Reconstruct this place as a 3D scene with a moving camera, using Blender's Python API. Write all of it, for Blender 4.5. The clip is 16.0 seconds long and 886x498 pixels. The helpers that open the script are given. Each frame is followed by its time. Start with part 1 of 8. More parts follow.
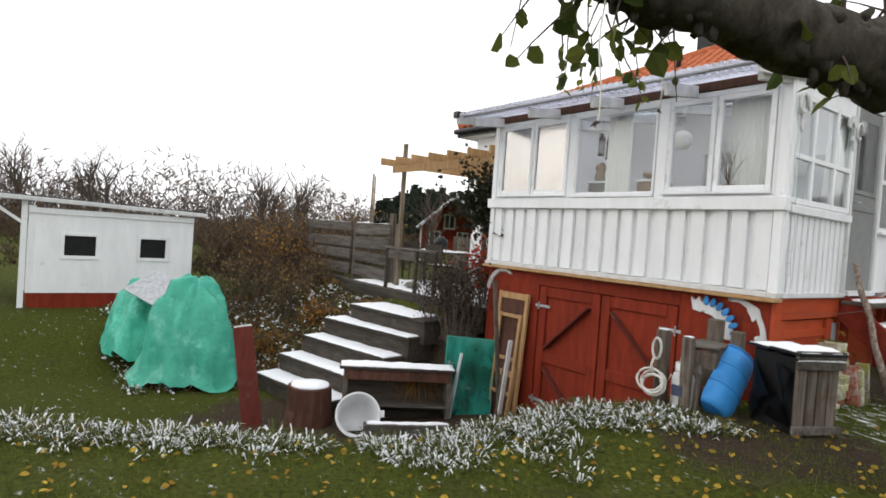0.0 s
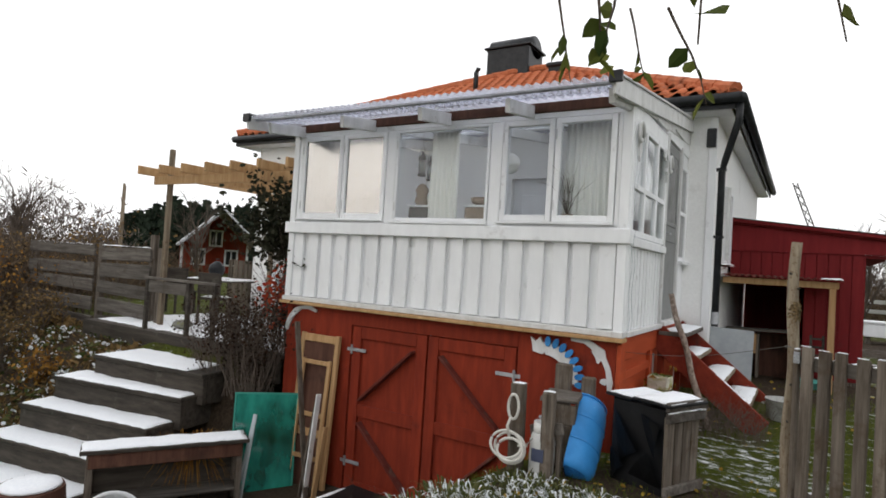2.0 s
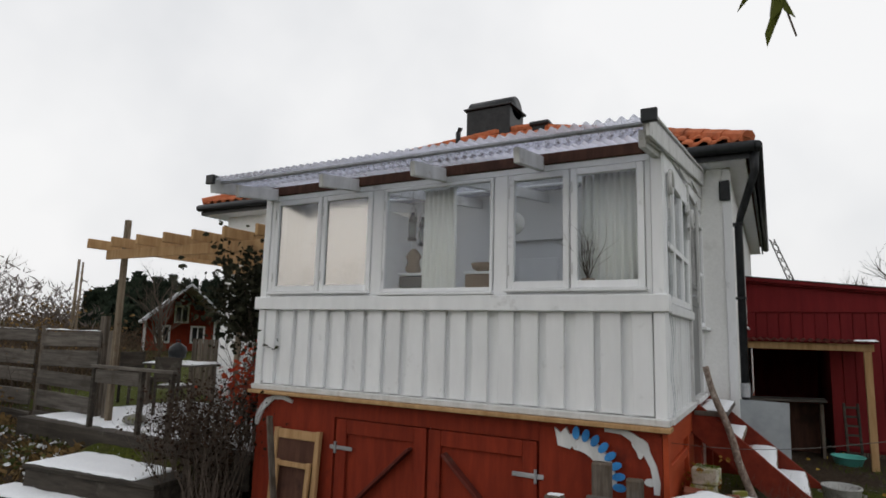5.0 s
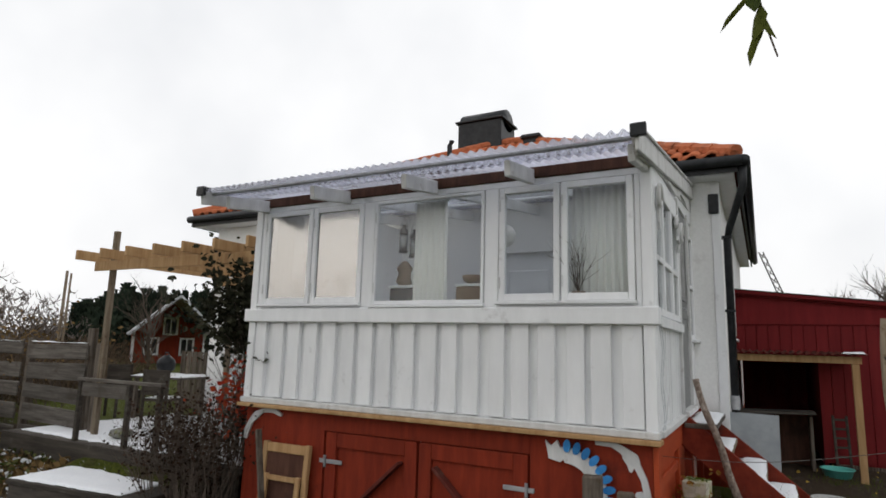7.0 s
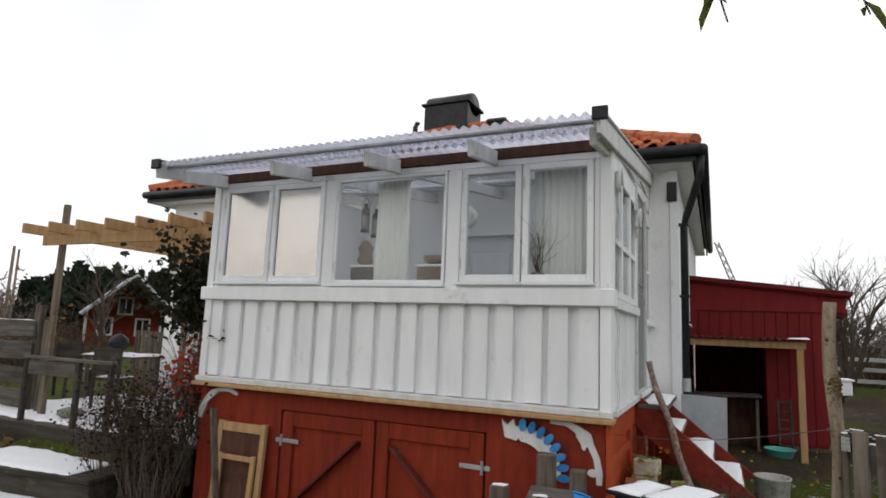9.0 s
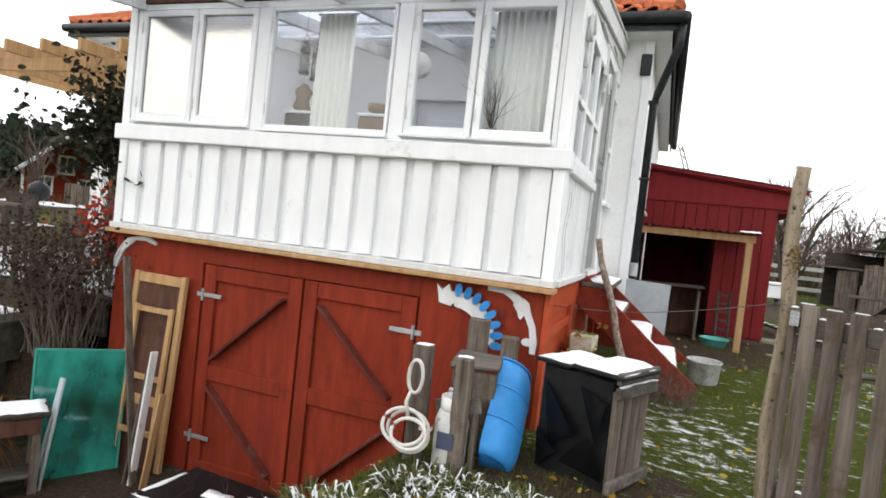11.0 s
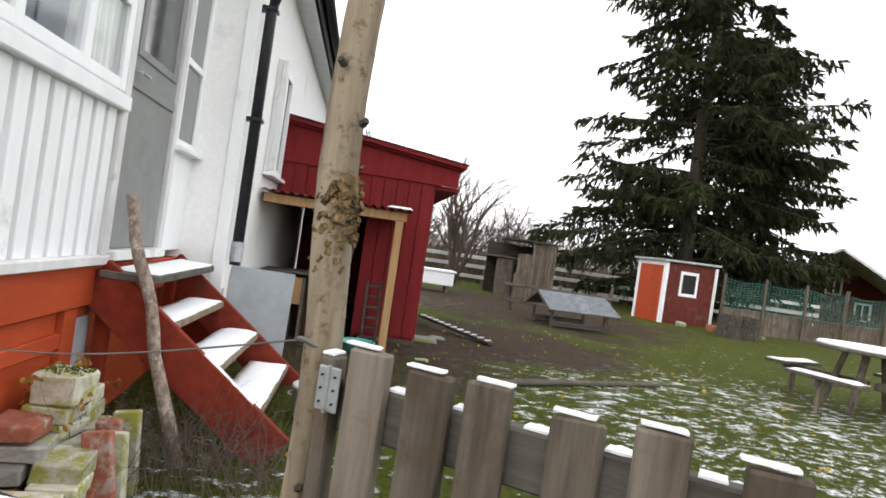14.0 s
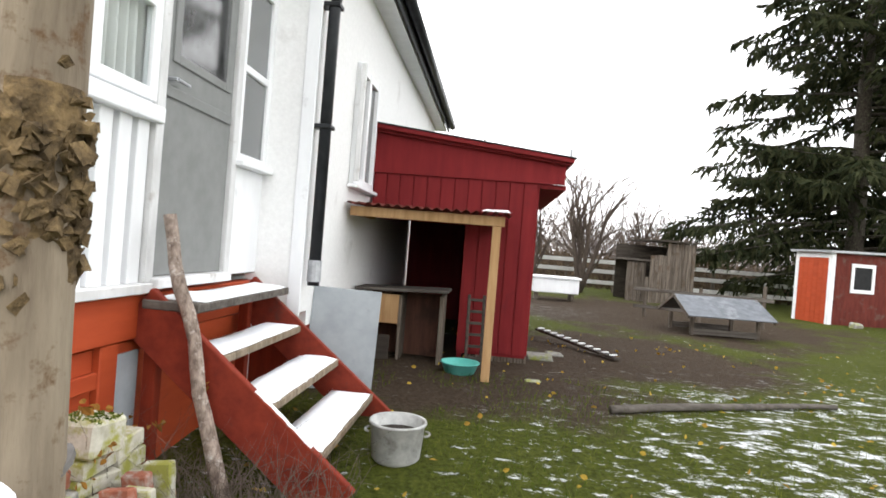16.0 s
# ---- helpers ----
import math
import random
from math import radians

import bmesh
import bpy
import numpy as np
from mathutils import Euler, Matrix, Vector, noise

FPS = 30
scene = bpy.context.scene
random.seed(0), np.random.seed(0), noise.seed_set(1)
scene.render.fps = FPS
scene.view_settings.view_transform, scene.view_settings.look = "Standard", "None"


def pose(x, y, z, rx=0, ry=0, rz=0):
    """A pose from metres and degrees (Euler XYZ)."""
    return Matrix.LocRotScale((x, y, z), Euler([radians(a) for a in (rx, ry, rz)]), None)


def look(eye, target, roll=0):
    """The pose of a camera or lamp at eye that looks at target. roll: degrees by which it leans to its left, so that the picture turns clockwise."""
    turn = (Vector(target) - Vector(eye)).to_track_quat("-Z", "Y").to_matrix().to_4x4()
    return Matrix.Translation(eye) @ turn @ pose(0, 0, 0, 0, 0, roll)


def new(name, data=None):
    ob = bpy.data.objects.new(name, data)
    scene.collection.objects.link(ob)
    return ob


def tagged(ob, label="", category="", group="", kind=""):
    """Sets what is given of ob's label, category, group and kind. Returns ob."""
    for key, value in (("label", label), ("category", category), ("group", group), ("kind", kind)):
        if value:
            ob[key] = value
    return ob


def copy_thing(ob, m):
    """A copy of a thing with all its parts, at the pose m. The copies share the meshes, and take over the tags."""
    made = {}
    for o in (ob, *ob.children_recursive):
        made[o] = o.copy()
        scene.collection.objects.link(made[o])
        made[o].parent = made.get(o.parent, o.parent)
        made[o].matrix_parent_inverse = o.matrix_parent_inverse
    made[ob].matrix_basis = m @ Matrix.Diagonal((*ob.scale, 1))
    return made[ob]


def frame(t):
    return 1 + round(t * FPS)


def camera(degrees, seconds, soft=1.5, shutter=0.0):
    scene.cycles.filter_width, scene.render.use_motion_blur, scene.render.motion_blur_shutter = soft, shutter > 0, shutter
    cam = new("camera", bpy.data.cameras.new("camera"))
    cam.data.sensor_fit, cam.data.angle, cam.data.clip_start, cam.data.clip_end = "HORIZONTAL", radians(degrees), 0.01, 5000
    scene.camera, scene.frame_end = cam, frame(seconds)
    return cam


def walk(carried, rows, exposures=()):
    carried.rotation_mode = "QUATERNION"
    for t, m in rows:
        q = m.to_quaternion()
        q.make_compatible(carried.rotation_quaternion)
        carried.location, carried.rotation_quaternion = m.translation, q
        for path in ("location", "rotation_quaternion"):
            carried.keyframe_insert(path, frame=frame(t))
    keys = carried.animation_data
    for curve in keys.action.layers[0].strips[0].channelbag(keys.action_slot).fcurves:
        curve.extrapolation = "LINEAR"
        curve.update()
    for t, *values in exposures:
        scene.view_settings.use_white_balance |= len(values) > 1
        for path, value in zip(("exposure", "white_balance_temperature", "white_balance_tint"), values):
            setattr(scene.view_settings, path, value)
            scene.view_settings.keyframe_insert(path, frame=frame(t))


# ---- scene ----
cam = camera(73.5, 16.0, soft=1.7)
EXPOSURES = ((0.0, 0.48), (1.0, 0.5), (1.5, 0.34), (2.5, 0.0), (3.4, -0.38), (4.2, -0.42), (6.5, -0.2), (8.5, -0.18), (11.0, 0.92), (12.0, 0.86), (13.0, 0.96), (14.0, 0.95), (14.6, 1.1), (15.2, 1.03), (15.6, 1.02), (16.0, 1.32))
PATH = [
    (0, (2.701, -6.122, 2.231), (1.098, -4.927, 2.185), 4.1),
    (0.5, (2.372, -5.901, 2.337), (1.042, -4.408, 2.37), 0.5),
    (1, (2.044, -5.771, 2.34), (0.741, -4.253, 2.347), -0.7),
    (1.5, (1.716, -5.66, 2.346), (0.557, -4.031, 2.378), 0.2),
    (2, (1.421, -5.538, 2.409), (0.377, -3.834, 2.464), 3.6),
    (2.5, (1.217, -5.302, 2.413), (0.21, -3.578, 2.534), -0.1),
    (3, (0.996, -5.136, 2.439), (-0.026, -3.426, 2.613), 0.7),
    (3.5, (0.773, -4.963, 2.463), (-0.134, -3.201, 2.732), 2.2),
    (4, (0.734, -4.9, 2.482), (-0.217, -3.162, 2.755), 2.0),
    (6.5, (0.757, -4.887, 2.503), (-0.202, -3.159, 2.813), 1.4),
    (7, (0.75, -4.894, 2.503), (-0.187, -3.157, 2.825), 1.6),
    (7.5, (0.761, -4.885, 2.5), (-0.159, -3.14, 2.832), 1.4),
    (8, (0.767, -4.881, 2.49), (-0.134, -3.126, 2.816), 1.2),
    (8.5, (0.77, -4.871, 2.484), (-0.096, -3.096, 2.798), 1.2),
    (11, (0.742, -4.33, 2.218), (0.046, -2.457, 2.137), 6.3),
    (11.5, (0.768, -3.963, 2.163), (0.091, -2.09, 1.989), 2.9),
    (12, (0.873, -3.551, 2.178), (0.275, -1.657, 1.943), 4.1),
    (12.2, (0.932, -3.349, 2.139), (0.586, -1.387, 1.962), 7.0),
    (12.5, (1.01, -3.048, 2.185), (0.885, -1.055, 2.067), 7.9),
    (13, (1.175, -2.62, 2.156), (1.215, -0.622, 2.082), 6.5),
    (13.5, (1.338, -2.221, 2.169), (1.37, -0.225, 2.061), 7.5),
    (14, (1.416, -1.899, 2.202), (1.682, 0.084, 2.202), 8.3),
    (14.5, (1.498, -1.61, 2.179), (1.459, 0.387, 2.274), 6.4),
    (15, (1.609, -1.418, 2.203), (1.236, 0.546, 2.263), 5.0),
    (15.2, (1.631, -1.362, 2.209), (1.37, 0.62, 2.257), 4.8),
    (15.5, (1.645, -1.32, 2.214), (1.458, 0.671, 2.263), 4.4),
    (16, (1.735, -1.25, 2.208), (1.566, 0.742, 2.195), 4.6),
]
walk(cam, [(t, look(eye, aim, roll)) for t, eye, aim, roll in PATH],
     exposures=EXPOSURES)

# ---- world and sun ----
world = bpy.data.worlds.new("overcast_sky")
scene.world = world
world.use_nodes = True
wn, wl = world.node_tree.nodes, world.node_tree.links
wn.clear()
w_out = wn.new("ShaderNodeOutputWorld")
w_bg = wn.new("ShaderNodeBackground")
w_sky = wn.new("ShaderNodeTexSky")
w_sky.sky_type = "NISHITA"
w_sky.sun_disc = False
w_sky.sun_elevation = radians(10)
w_sky.sun_rotation = radians(219)
w_sky.air_density, w_sky.dust_density, w_sky.ozone_density = 1.5, 4.0, 1.0
w_noise = wn.new("ShaderNodeTexNoise")
w_noise.inputs["Scale"].default_value = 1.7
w_noise.inputs["Detail"].default_value = 5
w_ramp = wn.new("ShaderNodeValToRGB")
w_ramp.color_ramp.elements[0].position, w_ramp.color_ramp.elements[0].color = 0.34, (9.6, 9.8, 10.2, 1)
w_ramp.color_ramp.elements[1].position, w_ramp.color_ramp.elements[1].color = 0.62, (12.6, 12.6, 12.7, 1)
w_mix = wn.new("ShaderNodeMix")
w_mix.data_type = "RGBA"
w_mix.inputs["Factor"].default_value = 0.93
wl.new(w_noise.outputs["Fac"], w_ramp.inputs["Fac"])
wl.new(w_sky.outputs["Color"], w_mix.inputs["A"])
wl.new(w_ramp.outputs["Color"], w_mix.inputs["B"])
wl.new(w_mix.outputs["Result"], w_bg.inputs["Color"])
w_bg.inputs["Strength"].default_value = 0.1
wl.new(w_bg.outputs["Background"], w_out.inputs["Surface"])
sun = new("sun", bpy.data.lights.new("sun", "SUN"))
sun.data.energy, sun.data.angle, sun.data.color = 0.25, radians(26), (1.0, 0.96, 0.9)
sun.matrix_world = look((-63, -77, 20), (0, 0, 2.5))


# ---- materials ----
def nodes_of(name):
    m = bpy.data.materials.new(name)
    m.use_nodes = True
    n, l = m.node_tree.nodes, m.node_tree.links
    return m, n, l, n["Principled BSDF"]


def surface(name, a, b, scale=8.0, rough=0.7, bump=0.3, stretch=(1, 1, 1), metal=0.0, stain=None, stain_at=0.62,
            stain_scale=2.0, spread=0.15, transmit=0.0, spec=0.22):
    """Two tones by fine noise, a stain by coarse noise, bump, and a brightness of its own for each object."""
    m, n, l, p = nodes_of(name)
    co = n.new("ShaderNodeTexCoord")
    info = n.new("ShaderNodeObjectInfo")
    off = n.new("ShaderNodeVectorMath")
    off.operation = "MULTIPLY_ADD"
    off.inputs[1].default_value = (1, 1, 1)
    rnd = n.new("ShaderNodeMath")
    rnd.operation = "MULTIPLY"
    rnd.inputs[1].default_value = 37.0
    l.new(info.outputs["Random"], rnd.inputs[0])
    l.new(co.outputs["Object"], off.inputs[0])
    l.new(rnd.outputs[0], off.inputs[2])
    mp = n.new("ShaderNodeMapping")
    mp.inputs["Scale"].default_value = stretch
    l.new(off.outputs[0], mp.inputs["Vector"])
    fine = n.new("ShaderNodeTexNoise")
    fine.inputs["Scale"].default_value, fine.inputs["Detail"].default_value = scale, 6
    fine.inputs["Roughness"].default_value = 0.65
    l.new(mp.outputs[0], fine.inputs["Vector"])
    ramp = n.new("ShaderNodeValToRGB")
    ramp.color_ramp.elements[0].position, ramp.color_ramp.elements[0].color = 0.32, (*a, 1)
    ramp.color_ramp.elements[1].position, ramp.color_ramp.elements[1].color = 0.68, (*b, 1)
    l.new(fine.outputs["Fac"], ramp.inputs["Fac"])
    col = ramp.outputs["Color"]
    if stain:
        big = n.new("ShaderNodeTexNoise")
        big.inputs["Scale"].default_value, big.inputs["Detail"].default_value = stain_scale, 7
        big.inputs["Roughness"].default_value = 0.7
        l.new(off.outputs[0], big.inputs["Vector"])
        mask = n.new("ShaderNodeMapRange")
        mask.inputs["From Min"].default_value, mask.inputs["From Max"].default_value = stain_at - 0.06, stain_at + 0.08
        l.new(big.outputs["Fac"], mask.inputs["Value"])
        mix = n.new("ShaderNodeMix")
        mix.data_type = "RGBA"
        mix.inputs["B"].default_value = (*stain, 1)
        l.new(mask.outputs[0], mix.inputs["Factor"])
        l.new(col, mix.inputs["A"])
        col = mix.outputs["Result"]
    hsv = n.new("ShaderNodeHueSaturation")
    val = n.new("ShaderNodeMapRange")
    val.inputs["To Min"].default_value, val.inputs["To Max"].default_value = 1 - spread, 1 + spread
    l.new(info.outputs["Random"], val.inputs["Value"])
    l.new(val.outputs[0], hsv.inputs["Value"])
    l.new(col, hsv.inputs["Color"])
    l.new(hsv.outputs["Color"], p.inputs["Base Color"])
    p.inputs["Roughness"].default_value, p.inputs["Metallic"].default_value = rough, metal
    p.inputs["Specular IOR Level"].default_value = spec
    p.inputs["Transmission Weight"].default_value = transmit
    if bump:
        bp = n.new("ShaderNodeBump")
        bp.inputs["Strength"].default_value, bp.inputs["Distance"].default_value = bump, 0.01
        l.new(fine.outputs["Fac"], bp.inputs["Height"])
        l.new(bp.outputs["Normal"], p.inputs["Normal"])
    return m


def leafy(name, a, b, thin=0.3, white=None, white_at=0.6):
    """Leaves, needles and blades: a tone for each loose piece, some light let through."""
    m, n, l, p = nodes_of(name)
    geo = n.new("ShaderNodeNewGeometry")
    ramp = n.new("ShaderNodeValToRGB")
    ramp.color_ramp.elements[0].color, ramp.color_ramp.elements[1].color = (*a, 1), (*b, 1)
    if white:
        ramp.color_ramp.elements[1].position = white_at - 0.01
        ramp.color_ramp.interpolation = "LINEAR"
        e = ramp.color_ramp.elements.new(white_at)
        e.color = (*white, 1)
    l.new(geo.outputs["Random Per Island"], ramp.inputs["Fac"])
    l.new(ramp.outputs["Color"], p.inputs["Base Color"])
    p.inputs["Roughness"].default_value = 0.8
    p.inputs["Specular IOR Level"].default_value = 0.08
    tr = n.new("ShaderNodeBsdfTranslucent")
    l.new(ramp.outputs["Color"], tr.inputs["Color"])
    mix = n.new("ShaderNodeMixShader")
    mix.inputs[0].default_value = thin
    l.new(p.outputs[0], mix.inputs[1])
    l.new(tr.outputs[0], mix.inputs[2])
    l.new(mix.outputs[0], n["Material Output"].inputs["Surface"])
    return m


def glassy(name, tint, gloss=0.06, rough=0.02, haze=0.0, haze_tone=(0.8, 0.8, 0.8), milky=False):
    """A thin pane: see-through, mirroring by Fresnel, with a diffuse film where haze is set."""
    m, n, l, p = nodes_of(name)
    n.remove(p)
    tr = n.new("ShaderNodeBsdfTransparent")
    tr.inputs["Color"].default_value = (*tint, 1)
    gl = n.new("ShaderNodeBsdfGlossy")
    gl.inputs["Roughness"].default_value = rough
    fr = n.new("ShaderNodeLayerWeight")
    fr.inputs["Blend"].default_value = 0.5
    po = n.new("ShaderNodeMath")
    po.operation = "POWER"
    po.inputs[1].default_value = 4.0
    l.new(fr.outputs["Facing"], po.inputs[0])
    ad = n.new("ShaderNodeMath")
    ad.operation = "MULTIPLY_ADD"
    ad.inputs[1].default_value, ad.inputs[2].default_value = 0.8, gloss + 0.06
    ad.use_clamp = True
    l.new(po.outputs[0], ad.inputs[0])
    mix = n.new("ShaderNodeMixShader")
    l.new(ad.outputs[0], mix.inputs[0])
    l.new(tr.outputs[0], mix.inputs[1])
    l.new(gl.outputs[0], mix.inputs[2])
    last = mix.outputs[0]
    if haze:
        df = n.new("ShaderNodeBsdfTranslucent" if milky else "ShaderNodeBsdfDiffuse")
        df.inputs["Color"].default_value = (*haze_tone, 1)
        no = n.new("ShaderNodeTexNoise")
        no.inputs["Scale"].default_value, no.inputs["Detail"].default_value = 2.5, 6
        mr = n.new("ShaderNodeMapRange")
        mr.inputs["From Min"].default_value, mr.inputs["From Max"].default_value = 0.3, 0.75
        mr.inputs["To Max"].default_value = haze
        l.new(no.outputs["Fac"], mr.inputs["Value"])
        m2 = n.new("ShaderNodeMixShader")
        l.new(mr.outputs[0], m2.inputs[0])
        l.new(last, m2.inputs[1])
        l.new(df.outputs[0], m2.inputs[2])
        last = m2.outputs[0]
    l.new(last, n["Material Output"].inputs["Surface"])
    return m


WHITE = surface("white_paint", (0.76, 0.77, 0.78), (0.85, 0.86, 0.87), 5, 0.55, 0.12, (1, 1, 0.25), stain=(0.5, 0.5, 0.5),
                stain_at=0.68, stain_scale=3.0, spread=0.05)
WHITE_WORN = surface("worn_white_paint", (0.55, 0.55, 0.54), (0.72, 0.72, 0.72), 9, 0.65, 0.25, (1, 1, 0.3),
                     stain=(0.36, 0.33, 0.3), stain_at=0.66, stain_scale=6, spread=0.06)
PLASTER = surface("white_plaster", (0.78, 0.78, 0.77), (0.85, 0.85, 0.84), 30, 0.85, 0.3, stain=(0.6, 0.59, 0.57),
                  stain_at=0.66, stain_scale=1.2, spread=0.02)
RED = surface("falu_red_paint", (0.16, 0.019, 0.008), (0.25, 0.032, 0.012), 14, 0.8, 0.35, (1, 1, 0.15), stain=(0.075, 0.014, 0.01),
              stain_at=0.66, stain_scale=1.5, spread=0.08)
RED_OLD = surface("weathered_red_paint", (0.085, 0.017, 0.012), (0.14, 0.03, 0.021), 12, 0.85, 0.4, (1, 1, 0.2), stain=(0.12, 0.07, 0.055),
                  stain_at=0.6, stain_scale=5, spread=0.1)
ORANGE = surface("fresh_orange_red_paint", (0.36, 0.055, 0.018), (0.45, 0.075, 0.025), 10, 0.6, 0.2, (1, 0.2, 1), stain=(0.25, 0.05, 0.025),
                 stain_at=0.66, stain_scale=3, spread=0.06)
CRIMSON = surface("dark_crimson_boards", (0.145, 0.0095, 0.012), (0.2, 0.016, 0.017), 12, 0.75, 0.3, (1, 1, 0.12), stain=(0.12, 0.012, 0.014),
                  stain_at=0.66, spread=0.08)
GREY_WOOD = surface("weathered_grey_wood", (0.055, 0.043, 0.032), (0.2, 0.168, 0.138), 22, 0.85, 0.6, (1, 1, 0.07), stain=(0.09, 0.065, 0.045),
                    stain_at=0.58, stain_scale=4, spread=0.2)
GREY_PLANK = surface("weathered_grey_planks", (0.055, 0.047, 0.04), (0.16, 0.142, 0.124), 22, 0.85, 0.6, (0.07, 1, 1), stain=(0.07, 0.055, 0.045),
                     stain_at=0.6, stain_scale=3, spread=0.22)
DARK_WOOD = surface("damp_dark_wood", (0.03, 0.025, 0.02), (0.075, 0.062, 0.05), 16, 0.75, 0.5, (0.1, 1, 1), stain=(0.1, 0.09, 0.075),
                    stain_at=0.64, stain_scale=5, spread=0.2)
BROWN_WOOD = surface("brown_stained_wood", (0.07, 0.03, 0.02), (0.13, 0.06, 0.04), 16, 0.75, 0.4, (1, 1, 0.12), stain=(0.05, 0.025, 0.018),
                     stain_at=0.6, spread=0.15)
NEW_WOOD = surface("fresh_sawn_pine", (0.33, 0.185, 0.08), (0.5, 0.32, 0.16), 14, 0.7, 0.3, (1, 1, 0.1), stain=(0.33, 0.18, 0.08),
                   stain_at=0.66, stain_scale=4, spread=0.12)
POST_WOOD = surface("peeled_post_wood", (0.1, 0.075, 0.05), (0.29, 0.235, 0.17), 30, 0.8, 0.5, (1, 1, 0.06), stain=(0.13, 0.085, 0.05),
                    stain_at=0.58, stain_scale=4, spread=0.1)
FLECKED_WOOD = surface("bark_flecked_post_wood", (0.13, 0.1, 0.07), (0.31, 0.255, 0.185), 26, 0.85, 0.7, (1, 1, 0.12), stain=(0.11, 0.06, 0.025),
                       stain_at=0.6, stain_scale=34, spread=0.05)
BARK = surface("rough_bark", (0.025, 0.02, 0.017), (0.085, 0.075, 0.06), 26, 0.95, 1.0, (1, 1, 0.5), stain=(0.13, 0.14, 0.09), stain_at=0.62,
               stain_scale=9, spread=0.1)
PALE_BARK = surface("pale_lichen_bark", (0.2, 0.18, 0.155), (0.5, 0.48, 0.44), 18, 0.9, 0.8, (1, 1, 0.5), stain=(0.09, 0.075, 0.06), stain_at=0.57,
                    stain_scale=9)
STICK_BARK = surface("flaking_stick_bark", (0.1, 0.07, 0.055), (0.36, 0.29, 0.24), 34, 0.9, 0.7, (1, 1, 0.5), stain=(0.5, 0.45, 0.4), stain_at=0.6,
                     stain_scale=20)
TILE = surface("orange_clay_tile", (0.42, 0.11, 0.045), (0.56, 0.18, 0.08), 14, 0.75, 0.3, stain=(0.3, 0.1, 0.05), stain_at=0.6, stain_scale=4,
               spread=0.14)
BLACK_METAL = surface("black_sheet_metal", (0.012, 0.013, 0.015), (0.028, 0.03, 0.033), 8, 0.4, 0.08, spread=0.1)
GREY_METAL = surface("galvanised_metal", (0.32, 0.33, 0.35), (0.5, 0.51, 0.53), 14, 0.45, 0.15, metal=0.6, stain=(0.24, 0.23, 0.22), stain_at=0.64,
                     stain_scale=6)
CAST = surface("grey_aluminium", (0.3, 0.3, 0.29), (0.46, 0.46, 0.44), 14, 0.6, 0.25, stain=(0.2, 0.19, 0.17), stain_at=0.58, stain_scale=8)
GREY_DOOR = surface("grey_door_paint", (0.2, 0.205, 0.2), (0.25, 0.255, 0.25), 6, 0.5, 0.1, spread=0.03)
GREY_BOARD = surface("pale_grey_sheet", (0.33, 0.36, 0.38), (0.42, 0.45, 0.47), 5, 0.5, 0.1, stain=(0.28, 0.3, 0.31), stain_at=0.66)
SNOW = surface("thin_snow", (0.8, 0.82, 0.86), (0.9, 0.91, 0.93), 40, 0.8, 0.5, spread=0.02)
BLUE = surface("faded_blue_plastic", (0.03, 0.2, 0.5), (0.05, 0.27, 0.62), 5, 0.4, 0.1, stain=(0.35, 0.5, 0.7), stain_at=0.7, stain_scale=5)
BLUE_IN = surface("deep_blue_plastic", (0.02, 0.1, 0.3), (0.03, 0.15, 0.4), 5, 0.4, 0.1)
BLUE_PAINT = surface("bright_blue_paint", (0.02, 0.15, 0.42), (0.06, 0.28, 0.6), 9, 0.5, 0.1, spread=0.2)
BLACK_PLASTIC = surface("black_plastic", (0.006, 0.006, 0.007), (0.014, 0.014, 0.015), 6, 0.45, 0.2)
TEAL = surface("teal_plastic", (0.1, 0.42, 0.36), (0.14, 0.5, 0.44), 6, 0.4, 0.05)
TARP = surface("green_tarpaulin", (0.04, 0.33, 0.23), (0.09, 0.48, 0.35), 5, 0.35, 0.4, stain=(0.2, 0.6, 0.48), stain_at=0.6, stain_scale=3)
STONE = surface("mossy_grey_stone", (0.16, 0.155, 0.14), (0.34, 0.33, 0.3), 16, 0.9, 0.7, stain=(0.22, 0.24, 0.06), stain_at=0.56, stain_scale=7,
                spread=0.25)
PALE_STONE = surface("pale_lime_block", (0.34, 0.32, 0.25), (0.55, 0.53, 0.45), 14, 0.9, 0.6, stain=(0.27, 0.27, 0.06), stain_at=0.53, stain_scale=9,
                     spread=0.2)
BRICK = surface("old_brick", (0.25, 0.08, 0.05), (0.34, 0.13, 0.08), 20, 0.9, 0.5, stain=(0.4, 0.37, 0.33), stain_at=0.6, stain_scale=8)
CLOTH = surface("white_curtain", (0.8, 0.79, 0.76), (0.87, 0.86, 0.83), 30, 0.9, 0.1, spread=0.03)
BROWN_BOX = surface("brown_cardboard", (0.2, 0.14, 0.1), (0.27, 0.2, 0.15), 9, 0.8, 0.2)
DARK_ITEM = surface("dark_glazed_ceramic", (0.025, 0.025, 0.028), (0.06, 0.06, 0.065), 9, 0.35, 0.1)
CREAM = surface("cream_plastic", (0.55, 0.55, 0.53), (0.68, 0.68, 0.66), 7, 0.5, 0.1, stain=(0.4, 0.39, 0.36), stain_at=0.66)
ROPE = surface("white_rope", (0.6, 0.58, 0.53), (0.75, 0.73, 0.68), 60, 0.9, 0.4)
INK = surface("dark_print", (0.05, 0.06, 0.1), (0.07, 0.08, 0.13), 6, 0.6, 0)
SOIL = surface("dark_soil", (0.02, 0.016, 0.012), (0.05, 0.04, 0.03), 16, 0.95, 0.6)
